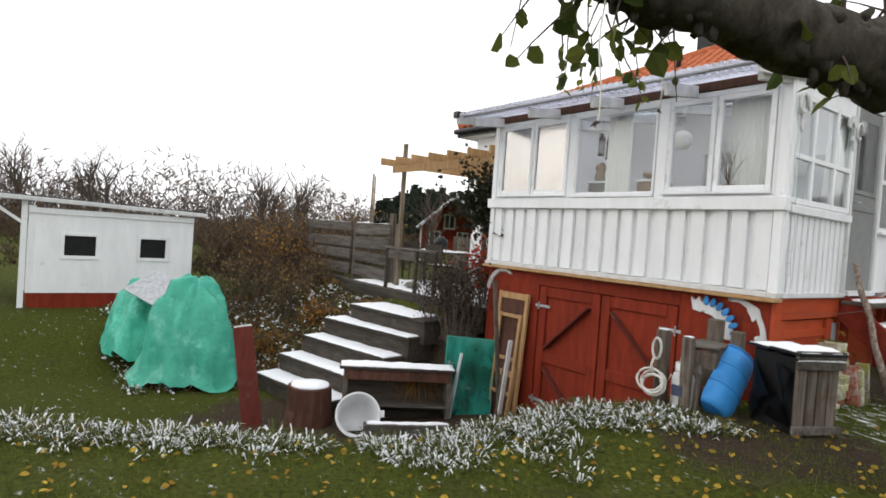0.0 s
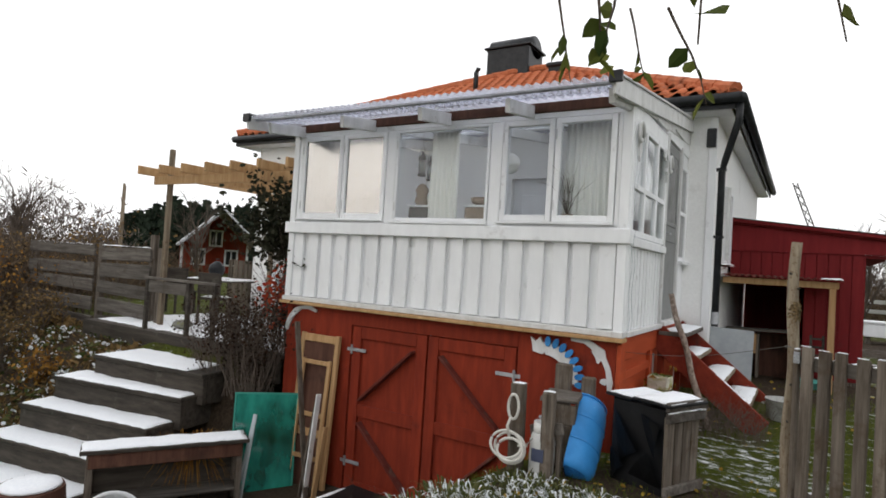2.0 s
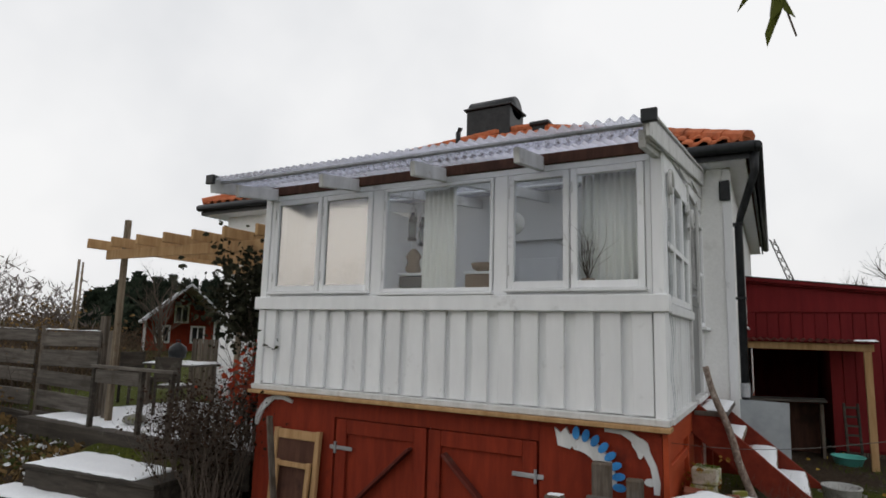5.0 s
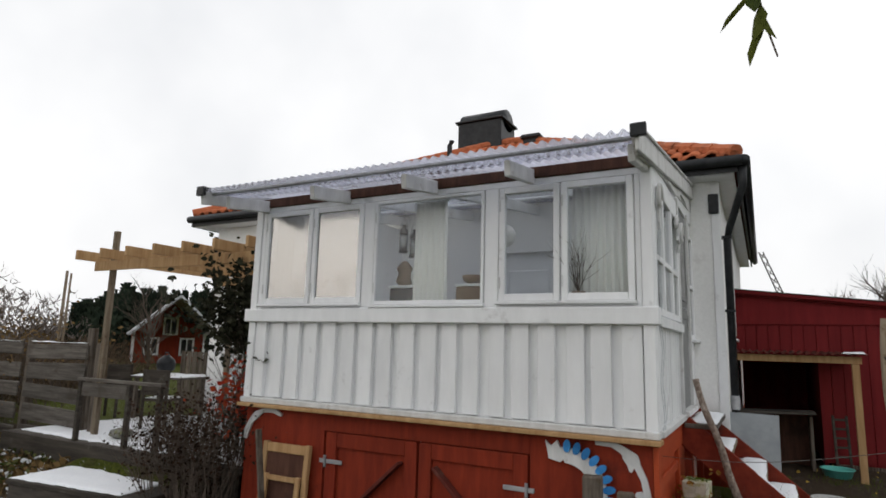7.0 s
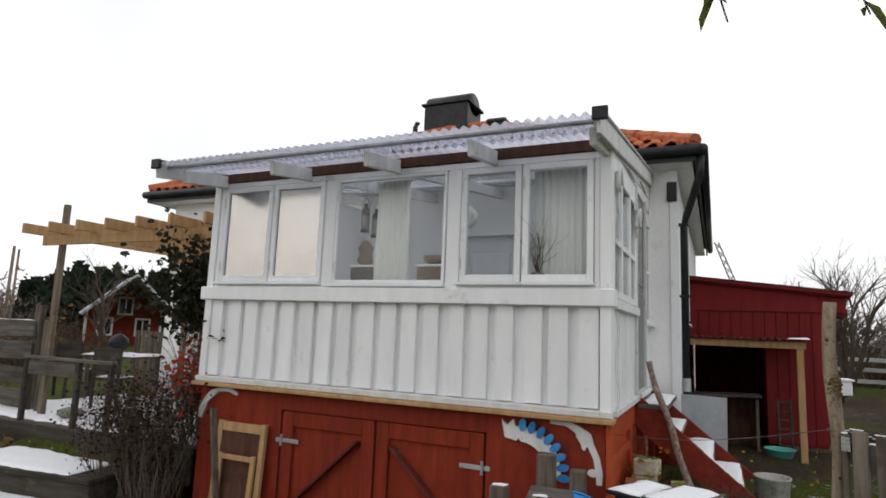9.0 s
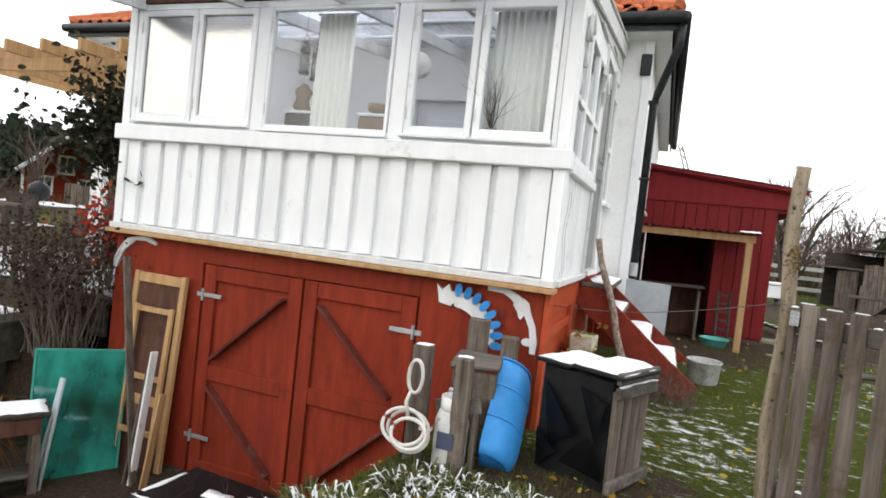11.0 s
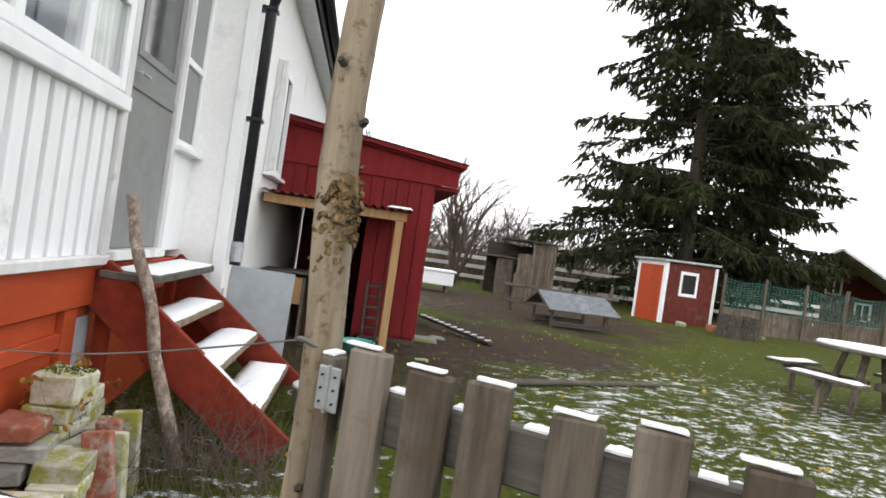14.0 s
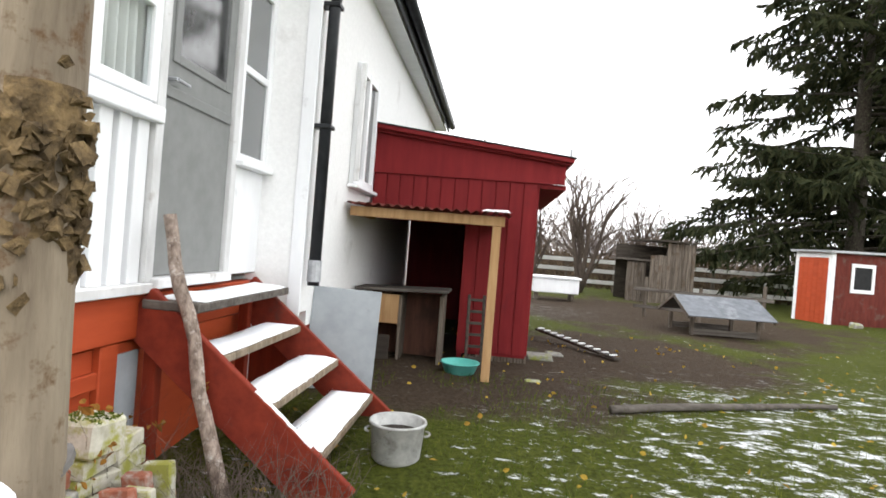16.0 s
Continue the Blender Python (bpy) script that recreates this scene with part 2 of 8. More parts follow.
GLASS = glassy("window_glass", (0.93, 0.95, 0.95), -0.045, 0.08)
# mirror share raised here, cut in GLASS, so sun glare shows only in these
GLASS_HAZY_GLARE = glassy("hazy_glare_window_glass", (0.42, 0.44, 0.45), 0.17, 0.17, 0.05, (0.6, 0.6, 0.6))
SHEET = glassy("clear_corrugated_plastic", (0.93, 0.94, 0.98), 0.2, 0.1, 0.75, (0.86, 0.87, 0.95), True)
LEAF = leafy("apple_leaves", (0.03, 0.05, 0.012), (0.14, 0.15, 0.03), 0.28)
YELLOW_LEAF = leafy("fallen_leaves", (0.28, 0.16, 0.03), (0.5, 0.36, 0.06), 0.2)
NEEDLE = leafy("spruce_needles", (0.012, 0.017, 0.007), (0.042, 0.046, 0.02), 0.1)
GRASS = leafy("grass_blades", (0.04, 0.075, 0.008), (0.15, 0.17, 0.028), 0.25)
FROST_GRASS = leafy("snow_dusted_leaves", (0.035, 0.05, 0.012), (0.15, 0.15, 0.06), 0.2, (0.8, 0.82, 0.84), 0.68)
DRY = leafy("dry_brown_leaves", (0.07, 0.05, 0.025), (0.3, 0.19, 0.08), 0.25)
RUST_GRASS = leafy("rust_coloured_grass", (0.16, 0.07, 0.015), (0.42, 0.22, 0.05), 0.25)
DEAD_LEAF = leafy("dead_dark_leaves", (0.012, 0.008, 0.006), (0.06, 0.035, 0.022), 0.15)
BERRY = leafy("red_leaves", (0.3, 0.02, 0.015), (0.45, 0.08, 0.03), 0.2)
IVY = leafy("dark_ivy", (0.01, 0.012, 0.008), (0.05, 0.05, 0.03), 0.1)
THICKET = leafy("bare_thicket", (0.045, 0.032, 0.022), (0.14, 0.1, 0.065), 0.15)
# paler and greyer than THICKET: distance haze put into the colour
FAR_TWIGS = leafy("far_haze_grey_twigs", (0.11, 0.09, 0.08), (0.24, 0.205, 0.185), 0.15)
FAR_PINE = leafy("far_conifers", (0.012, 0.02, 0.014), (0.035, 0.048, 0.03), 0.1)
TWIG = surface("grey_brown_twigs", (0.06, 0.045, 0.035), (0.14, 0.11, 0.09), 30, 0.9, 0.3)
NET = surface("green_netting", (0.12, 0.3, 0.26), (0.18, 0.4, 0.35), 9, 0.8, 0)
DARK_SHEET = surface("dull_dark_sheet_metal", (0.09, 0.1, 0.11), (0.17, 0.18, 0.2), 8, 0.5, 0.15, stain=(0.22, 0.23, 0.24), stain_at=0.64)
WIRE = surface("dull_wire", (0.12, 0.11, 0.1), (0.2, 0.19, 0.18), 20, 0.6, 0, metal=0.5)


def green_glass():
    m = glassy("dirty_green_glass", (0.06, 0.36, 0.3), 0.12, 0.06, 0.9, (0.04, 0.36, 0.28))
    return m


GREEN_GLASS = green_glass()


def ground_material():
    """Grass, mud and thin snow, each by its own large noise."""
    m, n, l, p = nodes_of("garden_ground")
    co = n.new("ShaderNodeTexCoord")

    def noise_at(scale, detail=8, rough=0.65, squash=(1, 1, 1)):
        mp = n.new("ShaderNodeMapping")
        mp.inputs["Scale"].default_value = squash
        l.new(co.outputs["Object"], mp.inputs["Vector"])
        t = n.new("ShaderNodeTexNoise")
        t.inputs["Scale"].default_value, t.inputs["Detail"].default_value = scale, detail
        t.inputs["Roughness"].default_value = rough
        l.new(mp.outputs[0], t.inputs["Vector"])
        return t.outputs["Fac"]

    def spot(x, y, r, soft):
        d = n.new("ShaderNodeVectorMath")
        d.operation = "DISTANCE"
        flat = n.new("ShaderNodeVectorMath")
        flat.operation = "MULTIPLY"
        flat.inputs[1].default_value = (1, 1, 0)
        l.new(co.outputs["Object"], flat.inputs[0])
        l.new(flat.outputs[0], d.inputs[0])
        d.inputs[1].default_value = (x, y, 0)
        r_ = n.new("ShaderNodeMapRange")
        r_.inputs["From Min"].default_value, r_.inputs["From Max"].default_value = r + soft, r
        l.new(d.outputs["Value"], r_.inputs["Value"])
        return r_.outputs[0]

    def math(op, a, b):
        k = n.new("ShaderNodeMath")
        k.operation, k.use_clamp = op, op != "ADD"
        for i, v in enumerate((a, b)):
            if isinstance(v, (int, float)):
                k.inputs[i].default_value = v
            else:
                l.new(v, k.inputs[i])
        return k.outputs[0]

    def over(col, new_col, mask):
        x = n.new("ShaderNodeMix")
        x.data_type = "RGBA"
        l.new(mask, x.inputs["Factor"])
        l.new(col, x.inputs["A"])
        if isinstance(new_col, tuple):
            x.inputs["B"].default_value = (*new_col, 1)
        else:
            l.new(new_col, x.inputs["B"])
        return x.outputs["Result"]

    def step(v, lo, hi):
        r_ = n.new("ShaderNodeMapRange")
        r_.inputs["From Min"].default_value, r_.inputs["From Max"].default_value = lo, hi
        l.new(v, r_.inputs["Value"])
        return r_.outputs[0]

    def tone(v, a, b):
        r_ = n.new("ShaderNodeValToRGB")
        r_.color_ramp.elements[0].position, r_.color_ramp.elements[0].color = 0.3, (*a, 1)
        r_.color_ramp.elements[1].position, r_.color_ramp.elements[1].color = 0.7, (*b, 1)
        l.new(v, r_.inputs["Fac"])
        return r_.outputs["Color"]

    fine = noise_at(26, 8, 0.7)
    grass = tone(fine, (0.02, 0.029, 0.004), (0.1, 0.112, 0.018))
    mud = tone(fine, (0.026, 0.018, 0.012), (0.082, 0.06, 0.041))
    patch = noise_at(0.9, 6)
    yard = math("MAXIMUM", math("MAXIMUM", spot(1.2, 5.0, 1.2, 1.6), spot(3.6, 6.6, 1.0, 1.8)), math("MAXIMUM", spot(5.2, 12.5, 2.5, 3), math("MAXIMUM", spot(-4.0, -2.2, 2.2, 1.2), math("MAXIMUM", spot(-9.6, -0.8, 1.8, 1.6), spot(0.35, -1.1, 0.6, 0.7)))))
    mud_mask = step(math("ADD", patch, math("MULTIPLY", yard, 0.42)), 0.62, 0.8)
    col = over(grass, mud, mud_mask)
    lawn = math("MAXIMUM", spot(5.5, 2.5, 1.9, 2.5), math("MAXIMUM", spot(0.9, 0.6, 0.5, 1.1), math("MULTIPLY", spot(2.6, 11.5, 0.8, 1.5), 0.9)))
    flakes = noise_at(8.5, 9, 0.75, (0.75, 1.4, 1))
    snow_mask = step(math("ADD", flakes, math("MULTIPLY", lawn, 0.088)), 0.61, 0.69)
    snow_mask = math("MULTIPLY", snow_mask, math("SUBTRACT", 1.0, math("MULTIPLY", mud_mask, 0.8)))
    col = over(col, (0.8, 0.82, 0.85), snow_mask)
    l.new(col, p.inputs["Base Color"])
    p.inputs["Roughness"].default_value = 0.9
    p.inputs["Specular IOR Level"].default_value = 0.08
    bp = n.new("ShaderNodeBump")
    bp.inputs["Strength"].default_value, bp.inputs["Distance"].default_value = 0.9, 0.05
    l.new(fine, bp.inputs["Height"])
    l.new(bp.outputs["Normal"], p.inputs["Normal"])
    return m


GROUND = ground_material()


# ---- building blocks ----
rng = random.Random(4)


def thing(name, label, category, at=(0, 0, 0), turn=0.0, group="", kind="", tilt=(0, 0)):
    ob = new(name)
    ob.matrix_world = pose(*at, tilt[0], tilt[1], turn)
    ob.empty_display_size = 0.1
    return tagged(ob, label, category, group, kind)


def mesh_of(name, bm, material, smooth=False):
    me = bpy.data.meshes.new(name)
    bm.normal_update()
    bm.to_mesh(me)
    bm.free()
    for one in material if isinstance(material, (list, tuple)) else (material,):
        me.materials.append(one)
    if smooth:
        me.polygons.foreach_set("use_smooth", [True] * len(me.polygons))
    return me


def part(name, bm, material, parent=None, label="", smooth=False):
    ob = new(name, mesh_of(name, bm, material, smooth))
    if parent:
        ob.parent = parent
    return tagged(ob, label)


def shared(name, me, parent, m):
    """A repeated piece on a mesh that it shares."""
    ob = new(name, me)
    ob.parent = parent
    ob.matrix_local = m
    return ob


def box(bm, x0, x1, y0, y1, z0, z1, bevel=0.0, m=None, wobble=0.0):
    v = [bm.verts.new((x, y, z)) for z in (z0, z1) for y in (y0, y1) for x in (x0, x1)]
    if wobble:
        for q in v:
            q.co += Vector([rng.uniform(-wobble, wobble) for _ in range(3)])
    f = [bm.faces.new([v[i] for i in q]) for q in
         ((0, 2, 3, 1), (4, 5, 7, 6), (0, 1, 5, 4), (2, 6, 7, 3), (0, 4, 6, 2), (1, 3, 7, 5))]
    if bevel:
        edges = list({e for q in f for e in q.edges})
        made = bmesh.ops.bevel(bm, geom=edges, offset=bevel, segments=1, affect="EDGES", profile=0.5)
        v = list({w for q in made["faces"] for w in q.verts} | {w for w in v if w.is_valid})
    if m is not None:
        bmesh.ops.transform(bm, matrix=m, verts=v)
    return bm


def B(*a, **k):
    return box(bmesh.new(), *a, **k)


def along(a, b, up=(0, 0, 1)):
    """A frame whose x runs from a to b."""
    a, b = Vector(a), Vector(b)
    x = (b - a).normalized()
    u = Vector(up)
    if abs(x.dot(u)) > 0.98:
        u = Vector((0, 1, 0))
    y = u.cross(x).normalized()
    z = x.cross(y)
    return Matrix(((x.x, y.x, z.x, a.x), (x.y, y.y, z.y, a.y), (x.z, y.z, z.z, a.z), (0, 0, 0, 1))), (b - a).length


def beam(bm, a, b, w, h, bevel=0.004, up=(0, 0, 1), wobble=0.0):
    m, d = along(a, b, up)
    return box(bm, 0, d, -w / 2, w / 2, -h / 2, h / 2, bevel, m, wobble)


def tube(bm, pts, radii, sides=8, cap=True, rough=0.0):
    """A tapering round bar through pts."""
    pts = [Vector(p) for p in pts]
    if not isinstance(radii, (list, tuple)):
        radii = [radii] * len(pts)
    rings = []
    ref = Vector((0.31, 0.17, 0.93)).normalized()
    for i, p in enumerate(pts):
        d = (pts[min(i + 1, len(pts) - 1)] - pts[max(i - 1, 0)]).normalized()
        if abs(d.dot(ref)) > 0.97:
            ref = Vector((1, 0.2, 0)).normalized()
        u = d.cross(ref).normalized()
        w = d.cross(u)
        rings.append([bm.verts.new(p + (u * math.cos(2 * math.pi * k / sides) + w * math.sin(2 * math.pi * k / sides))
                                   * radii[i] * (1 + rng.uniform(-rough, rough))) for k in range(sides)])
    for r, s in zip(rings, rings[1:]):
        for k in range(sides):
            bm.faces.new((r[k], r[(k + 1) % sides], s[(k + 1) % sides], s[k]))
    if cap and sides > 2:
        bm.faces.new(rings[0][::-1])
        bm.faces.new(rings[-1])
    return bm


def lathe(bm, profile, sides=24, m=None):
    """A shape turned round z from (radius, height) pairs."""
    rings = []
    for r, z in profile:
        rings.append([bm.verts.new((r * math.cos(2 * math.pi * k / sides), r * math.sin(2 * math.pi * k / sides), z)) for k in range(sides)])
    for r, s in zip(rings, rings[1:]):
        for k in range(sides):
            bm.faces.new((r[k], r[(k + 1) % sides], s[(k + 1) % sides], s[k]))
    bm.faces.new(rings[0][::-1])
    bm.faces.new(rings[-1])
    if m is not None:
        bmesh.ops.transform(bm, matrix=m, verts=[v for q in rings for v in q])
    return bm


def snow_slab(bm, x0, x1, y0, y1, z, h=0.025, step=0.07, ragged=0.03):
    """A thin, uneven blanket of snow with a ragged rim, on a flat top."""
    nx, ny = max(2, int((x1 - x0) / step)), max(2, int((y1 - y0) / step))
    grid = []
    for j in range(ny + 1):
        row = []
        for i in range(nx + 1):
            u, v = i / nx, j / ny
            rim = i in (0, nx) or j in (0, ny)
            x, y = x0 + (x1 - x0) * u, y0 + (y1 - y0) * v
            if rim:
                x += rng.uniform(0, ragged) * (1 if u < 0.5 else -1) * (i in (0, nx))
                y += rng.uniform(0, ragged) * (1 if v < 0.5 else -1) * (j in (0, ny))
            top = 0.004 if rim else h * (0.65 + 0.6 * noise.noise((x * 4, y * 4, z)) + rng.uniform(-0.12, 0.12))
            row.append(bm.verts.new((x, y, z + max(0.004, top))))
        grid.append(row)
    for j in range(ny):
        for i in range(nx):
            bm.faces.new((grid[j][i], grid[j][i + 1], grid[j + 1][i + 1], grid[j + 1][i]))
    rim = [grid[0][i] for i in range(nx + 1)] + [grid[j][nx] for j in range(1, ny + 1)] \
        + [grid[ny][i] for i in range(nx - 1, -1, -1)] + [grid[j][0] for j in range(ny - 1, 0, -1)]
    low = [bm.verts.new((v.co.x, v.co.y, z)) for v in rim]
    for k in range(len(rim)):
        q = (k + 1) % len(rim)
        bm.faces.new((low[k], low[q], rim[q], rim[k]))
    bm.faces.new(low[::-1])
    return bm


def outline(bm, pts, y0, y1):
    """A flat shape in x and z, cut from a board that reaches from y0 to y1."""
    a = [bm.verts.new((x, y0, z)) for x, z in pts]
    b = [bm.verts.new((x, y1, z)) for x, z in pts]
    bm.faces.new(a)
    bm.faces.new(b[::-1])
    for k in range(len(pts)):
        q = (k + 1) % len(pts)
        bm.faces.new((a[q], a[k], b[k], b[q]))
    bmesh.ops.recalc_face_normals(bm, faces=bm.faces[:])
    return bm


def blade(bm, base, tip, w, side=None):
    base, tip = Vector(base), Vector(tip)
    d = tip - base
    s = Vector(side) if side else d.cross(Vector((rng.uniform(-1, 1), rng.uniform(-1, 1), 0.3))).normalized()
    bm.faces.new((bm.verts.new(base - s * w), bm.verts.new(base + s * w), bm.verts.new(tip)))


def leaf(bm, at, way, size, wide=0.32):
    """One leaf: a pointed oval of four faces, folded a little along its rib."""
    at, way = Vector(at), Vector(way).normalized()
    s = way.cross(Vector((rng.uniform(-1, 1), rng.uniform(-1, 1), rng.uniform(-0.3, 1)))).normalized()
    up = s.cross(way) * size * 0.1
    mid = [bm.verts.new(at + way * size * t) for t in (0, 0.33, 0.7, 1)]
    for sign in (1, -1):
        e1 = bm.verts.new(at + way * size * 0.3 + s * size * wide * sign + up)
        e2 = bm.verts.new(at + way * size * 0.7 + s * size * wide * 0.8 * sign + up)
        bm.faces.new((mid[0], mid[1], e1))
        bm.faces.new((mid[1], mid[2], e2, e1))
        bm.faces.new((mid[2], mid[3], e2))


def twigs(bm, at, way, length, radius, depth, spread=0.6, sides=3, lift=0.1, kids=3, tips=None):
    """A branch that divides; tips gathers the ends."""
    p, d = Vector(at), Vector(way).normalized()
    pts, radii = [p.copy()], [radius]
    seg = 3
    for k in range(seg):
        d = (d + Vector([rng.uniform(-1, 1) * 0.22 for _ in range(3)]) + Vector((0, 0, lift * 0.4))).normalized()
        p = p + d * length / seg
        pts.append(p.copy())
        radii.append(radius * (1 - 0.55 * (k + 1) / seg))
    tube(bm, pts, radii, sides if radius < 0.02 else max(sides, 5), cap=False)
    if depth <= 0:
        if tips is not None:
            tips.append((p, d))
        return
    for k in range(kids):
        f = rng.uniform(0.45, 1.0)
        i = min(seg, max(1, round(f * seg)))
        nd = (d + Vector([rng.uniform(-1, 1) for _ in range(3)]).normalized() * spread * 1.3 + Vector((0, 0, lift))).normalized()
        twigs(bm, pts[i], nd, length * rng.uniform(0.55, 0.8), radii[i] * 0.7, depth - 1, spread, sides, lift, kids, tips)


def smooth(a, b, x):
    t = min(1.0, max(0.0, (x - a) / (b - a)))
    return t * t * (3 - 2 * t)


def lerp(a, b, t):
    return a + (b - a) * t


# ---- ground: an upper lawn, a sunken yard before the garage, a terrace ----
CREST = ((-40, -22.0), (-9.0, -8.0), (-6.1, -2.9), (-3.5, -1.0), (-1.1, -0.75), (0.0, -0.7), (300, -0.7))


def crest_x(y):
    for (y0, x0), (y1, x1) in zip(CREST, CREST[1:]):
        if y <= y1:
            return lerp(x0, x1, max(0.0, (y - y0) / (y1 - y0)))
    return -0.7


def ground_z(x, y):
    upper = 0.78 + 0.22 * smooth(0.5, 3.6, y) - 0.13 * smooth(-1.6, -3.6, y)
    yard = -0.32 - 0.3 * smooth(-3.2, -5.5, x)
    left = smooth(-7.0, -7.7, x)
    slope = lerp(smooth(-0.75, 0.0, y), smooth(-2.7, 0.7, y), left)
    lower = lerp(yard, 0.95, slope) if x < -4.6 else yard
    lower = lerp(lower, max(lower, 0.2), smooth(-8.5, -11.5, x))
    w = smooth(-0.45, 0.1, (x - crest_x(y)) * 0.9)
    z = lerp(lower, upper, w)
    far = smooth(16, 40, math.hypot(x, y))
    z = lerp(z, 0.9, far)
    return z + 0.03 * noise.noise((x * 0.9, y * 0.9, 0)) + 0.012 * noise.noise((x * 4, y * 4, 3))


def spaced(lo, hi, fine, far):
    out = list(np.arange(lo, hi + 1e-6, fine))
    step, v = fine, hi
    while v < far:
        step *= 1.35
        v += step
        out.append(v)
    step, v = fine, lo
    while v > -far:
        step *= 1.35
        v -= step
        out.insert(0, v)
    return out


def build_ground():
    xs, ys = spaced(-10, 8, 0.16, 1800), spaced(-8, 10, 0.16, 1800)
    verts = [(x, y, ground_z(x, y)) for y in ys for x in xs]
    nx = len(xs)
    faces = [(j * nx + i, j * nx + i + 1, (j + 1) * nx + i + 1, (j + 1) * nx + i) for j in range(len(ys) - 1) for i in range(nx - 1)]
    me = bpy.data.meshes.new("ground")
    me.from_pydata(verts, [], faces)
    me.materials.append(GROUND)
    me.polygons.foreach_set("use_smooth", [True] * len(faces))
    tagged(new("ground", me), "damp autumn lawn with mud and thin patchy snow", "ground", kind="structure")


build_ground()


# ---- the house ----
W = 4.3              # veranda width
Z0, ZS, ZW, ZT = 1.85, 2.71, 2.87, 4.0   # siding foot, sill board, windows' foot, wall head


def setting(name, label, category):
    return tagged(new(name), label, category, kind="structure")


def veranda_front():
    wall = setting("wall_veranda_front", "white board-clad veranda front above a red garage", "wall")
    part("backing", B(-W, 0, 0.05, 0.085, Z0, ZS), WHITE, wall)
    n = 18
    step = (W - 0.1) / n
    board = mesh_of("board", B(-0.075, 0.075, 0, 0.049, Z0 + 0.06, ZS + 0.01, 0.004), WHITE)
    for k in range(n):
        w = 1 + rng.uniform(-0.06, 0.1)
        shared("board", board, wall, pose(-W + 0.05 + (k + 0.5) * step + rng.uniform(-0.012, 0.012), rng.uniform(-0.003, 0.003), 0, 0, rng.uniform(-0.25, 0.25), 0)
               @ Matrix.Diagonal((w, 1, 1, 1)))
    for x in (-W + 0.03, -0.03):
        part("corner_board", B(x - 0.045, x + 0.045, -0.024, 0.02, Z0 + 0.02, ZT - 0.0, 0.004), WHITE, wall)
    part("foot_board", B(-W - 0.03, 0.03, -0.055, 0.06, Z0 - 0.005, Z0 + 0.05, 0.006), WHITE_WORN, wall, "bare edge of the foot board")
    part("drip_board", B(-W - 0.03, 0.04, -0.1, 0.06, Z0 - 0.045, Z0 - 0.008, 0.005), NEW_WOOD, wall, "unpainted drip board")
    part("sill_board", B(-W - 0.06, 0.05, -0.06, 0.06, ZS, ZW - 0.02, 0.008), WHITE, wall)
    part("head_board", B(-W + 0.08, -0.08, -0.012, 0.05, 3.94, ZT - 0.002, 0.005), WHITE, wall)
    part("wall_plate", B(-W + 0.02, -0.02, -0.03, 0.09, ZT, ZT + 0.1, 0.006), BROWN_WOOD, wall, "bare brown wall plate")
    for x0, x1 in ((-W + 0.08, -4.17), (-2.81, -2.68), (-1.45, -1.32), (-0.12, -0.08)):
        part("post", B(x0, x1, -0.01, 0.08, ZW - 0.02, 3.94, 0.004), WHITE, wall)
    part("low_rail", B(-W + 0.08, -0.08, -0.004, 0.07, ZW - 0.02, ZW + 0.03, 0.004), WHITE, wall)


def casement(name, x0, x1, z0, z1, label, sash=0.055, pane=GLASS, bars=(), y=-0.02):
    """A window in the front wall: a frame, its pane, a sill below, hinges."""
    win = setting(name, label, "window")
    bm = bmesh.new()
    box(bm, x0, x0 + sash, y, y + 0.055, z0, z1, 0.005)
    box(bm, x1 - sash, x1, y, y + 0.055, z0, z1, 0.005)
    box(bm, x0 + sash, x1 - sash, y + 0.001, y + 0.054, z0, z0 + sash + 0.01, 0.005)
    box(bm, x0 + sash, x1 - sash, y + 0.001, y + 0.054, z1 - sash, z1, 0.005)
    for f in bars:
        xb = lerp(x0, x1, f)
        box(bm, xb - 0.018, xb + 0.018, y + 0.002, y + 0.05, z0 + sash, z1 - sash, 0.004)
    part("window_frame", bm, WHITE, win)
    glass = part("pane", B(x0 + sash, x1 - sash, y + 0.024, y + 0.028, z0 + sash, z1 - sash), pane, win)
    glass.visible_shadow = False
    part("window_sill", B(x0 - 0.02, x1 + 0.02, y - 0.05, y + 0.002, z0 - 0.03, z0 - 0.004, 0.005), WHITE, win)
    for z in (lerp(z0, z1, 0.16), lerp(z0, z1, 0.84)):
        bm = bmesh.new()
        tube(bm, ((x0 + 0.012, y - 0.008, z - 0.05), (x0 + 0.012, y - 0.008, z + 0.05)), 0.008, 6)
        part("hinge", bm, WHITE_WORN, win)


def veranda_windows():
    casement("window_1", -4.16, -3.49, 2.905, 3.935, "white casement with a hazy glaring pane in the veranda front", pane=GLASS_HAZY_GLARE)
    casement("window_2", -3.475, -2.82, 2.905, 3.935, "white casement with a hazy glaring pane in the veranda front", pane=GLASS_HAZY_GLARE)
    casement("window_3", -2.67, -1.46, 2.885, 3.935, "wide fixed veranda window with curtains behind it", 0.03)
    casement("window_4", -1.31, -0.75, 2.905, 3.935, "white casement in the veranda front beside its twin")
    casement("window_5", -0.735, -0.13, 2.905, 3.935, "white casement with a drawn curtain behind it")


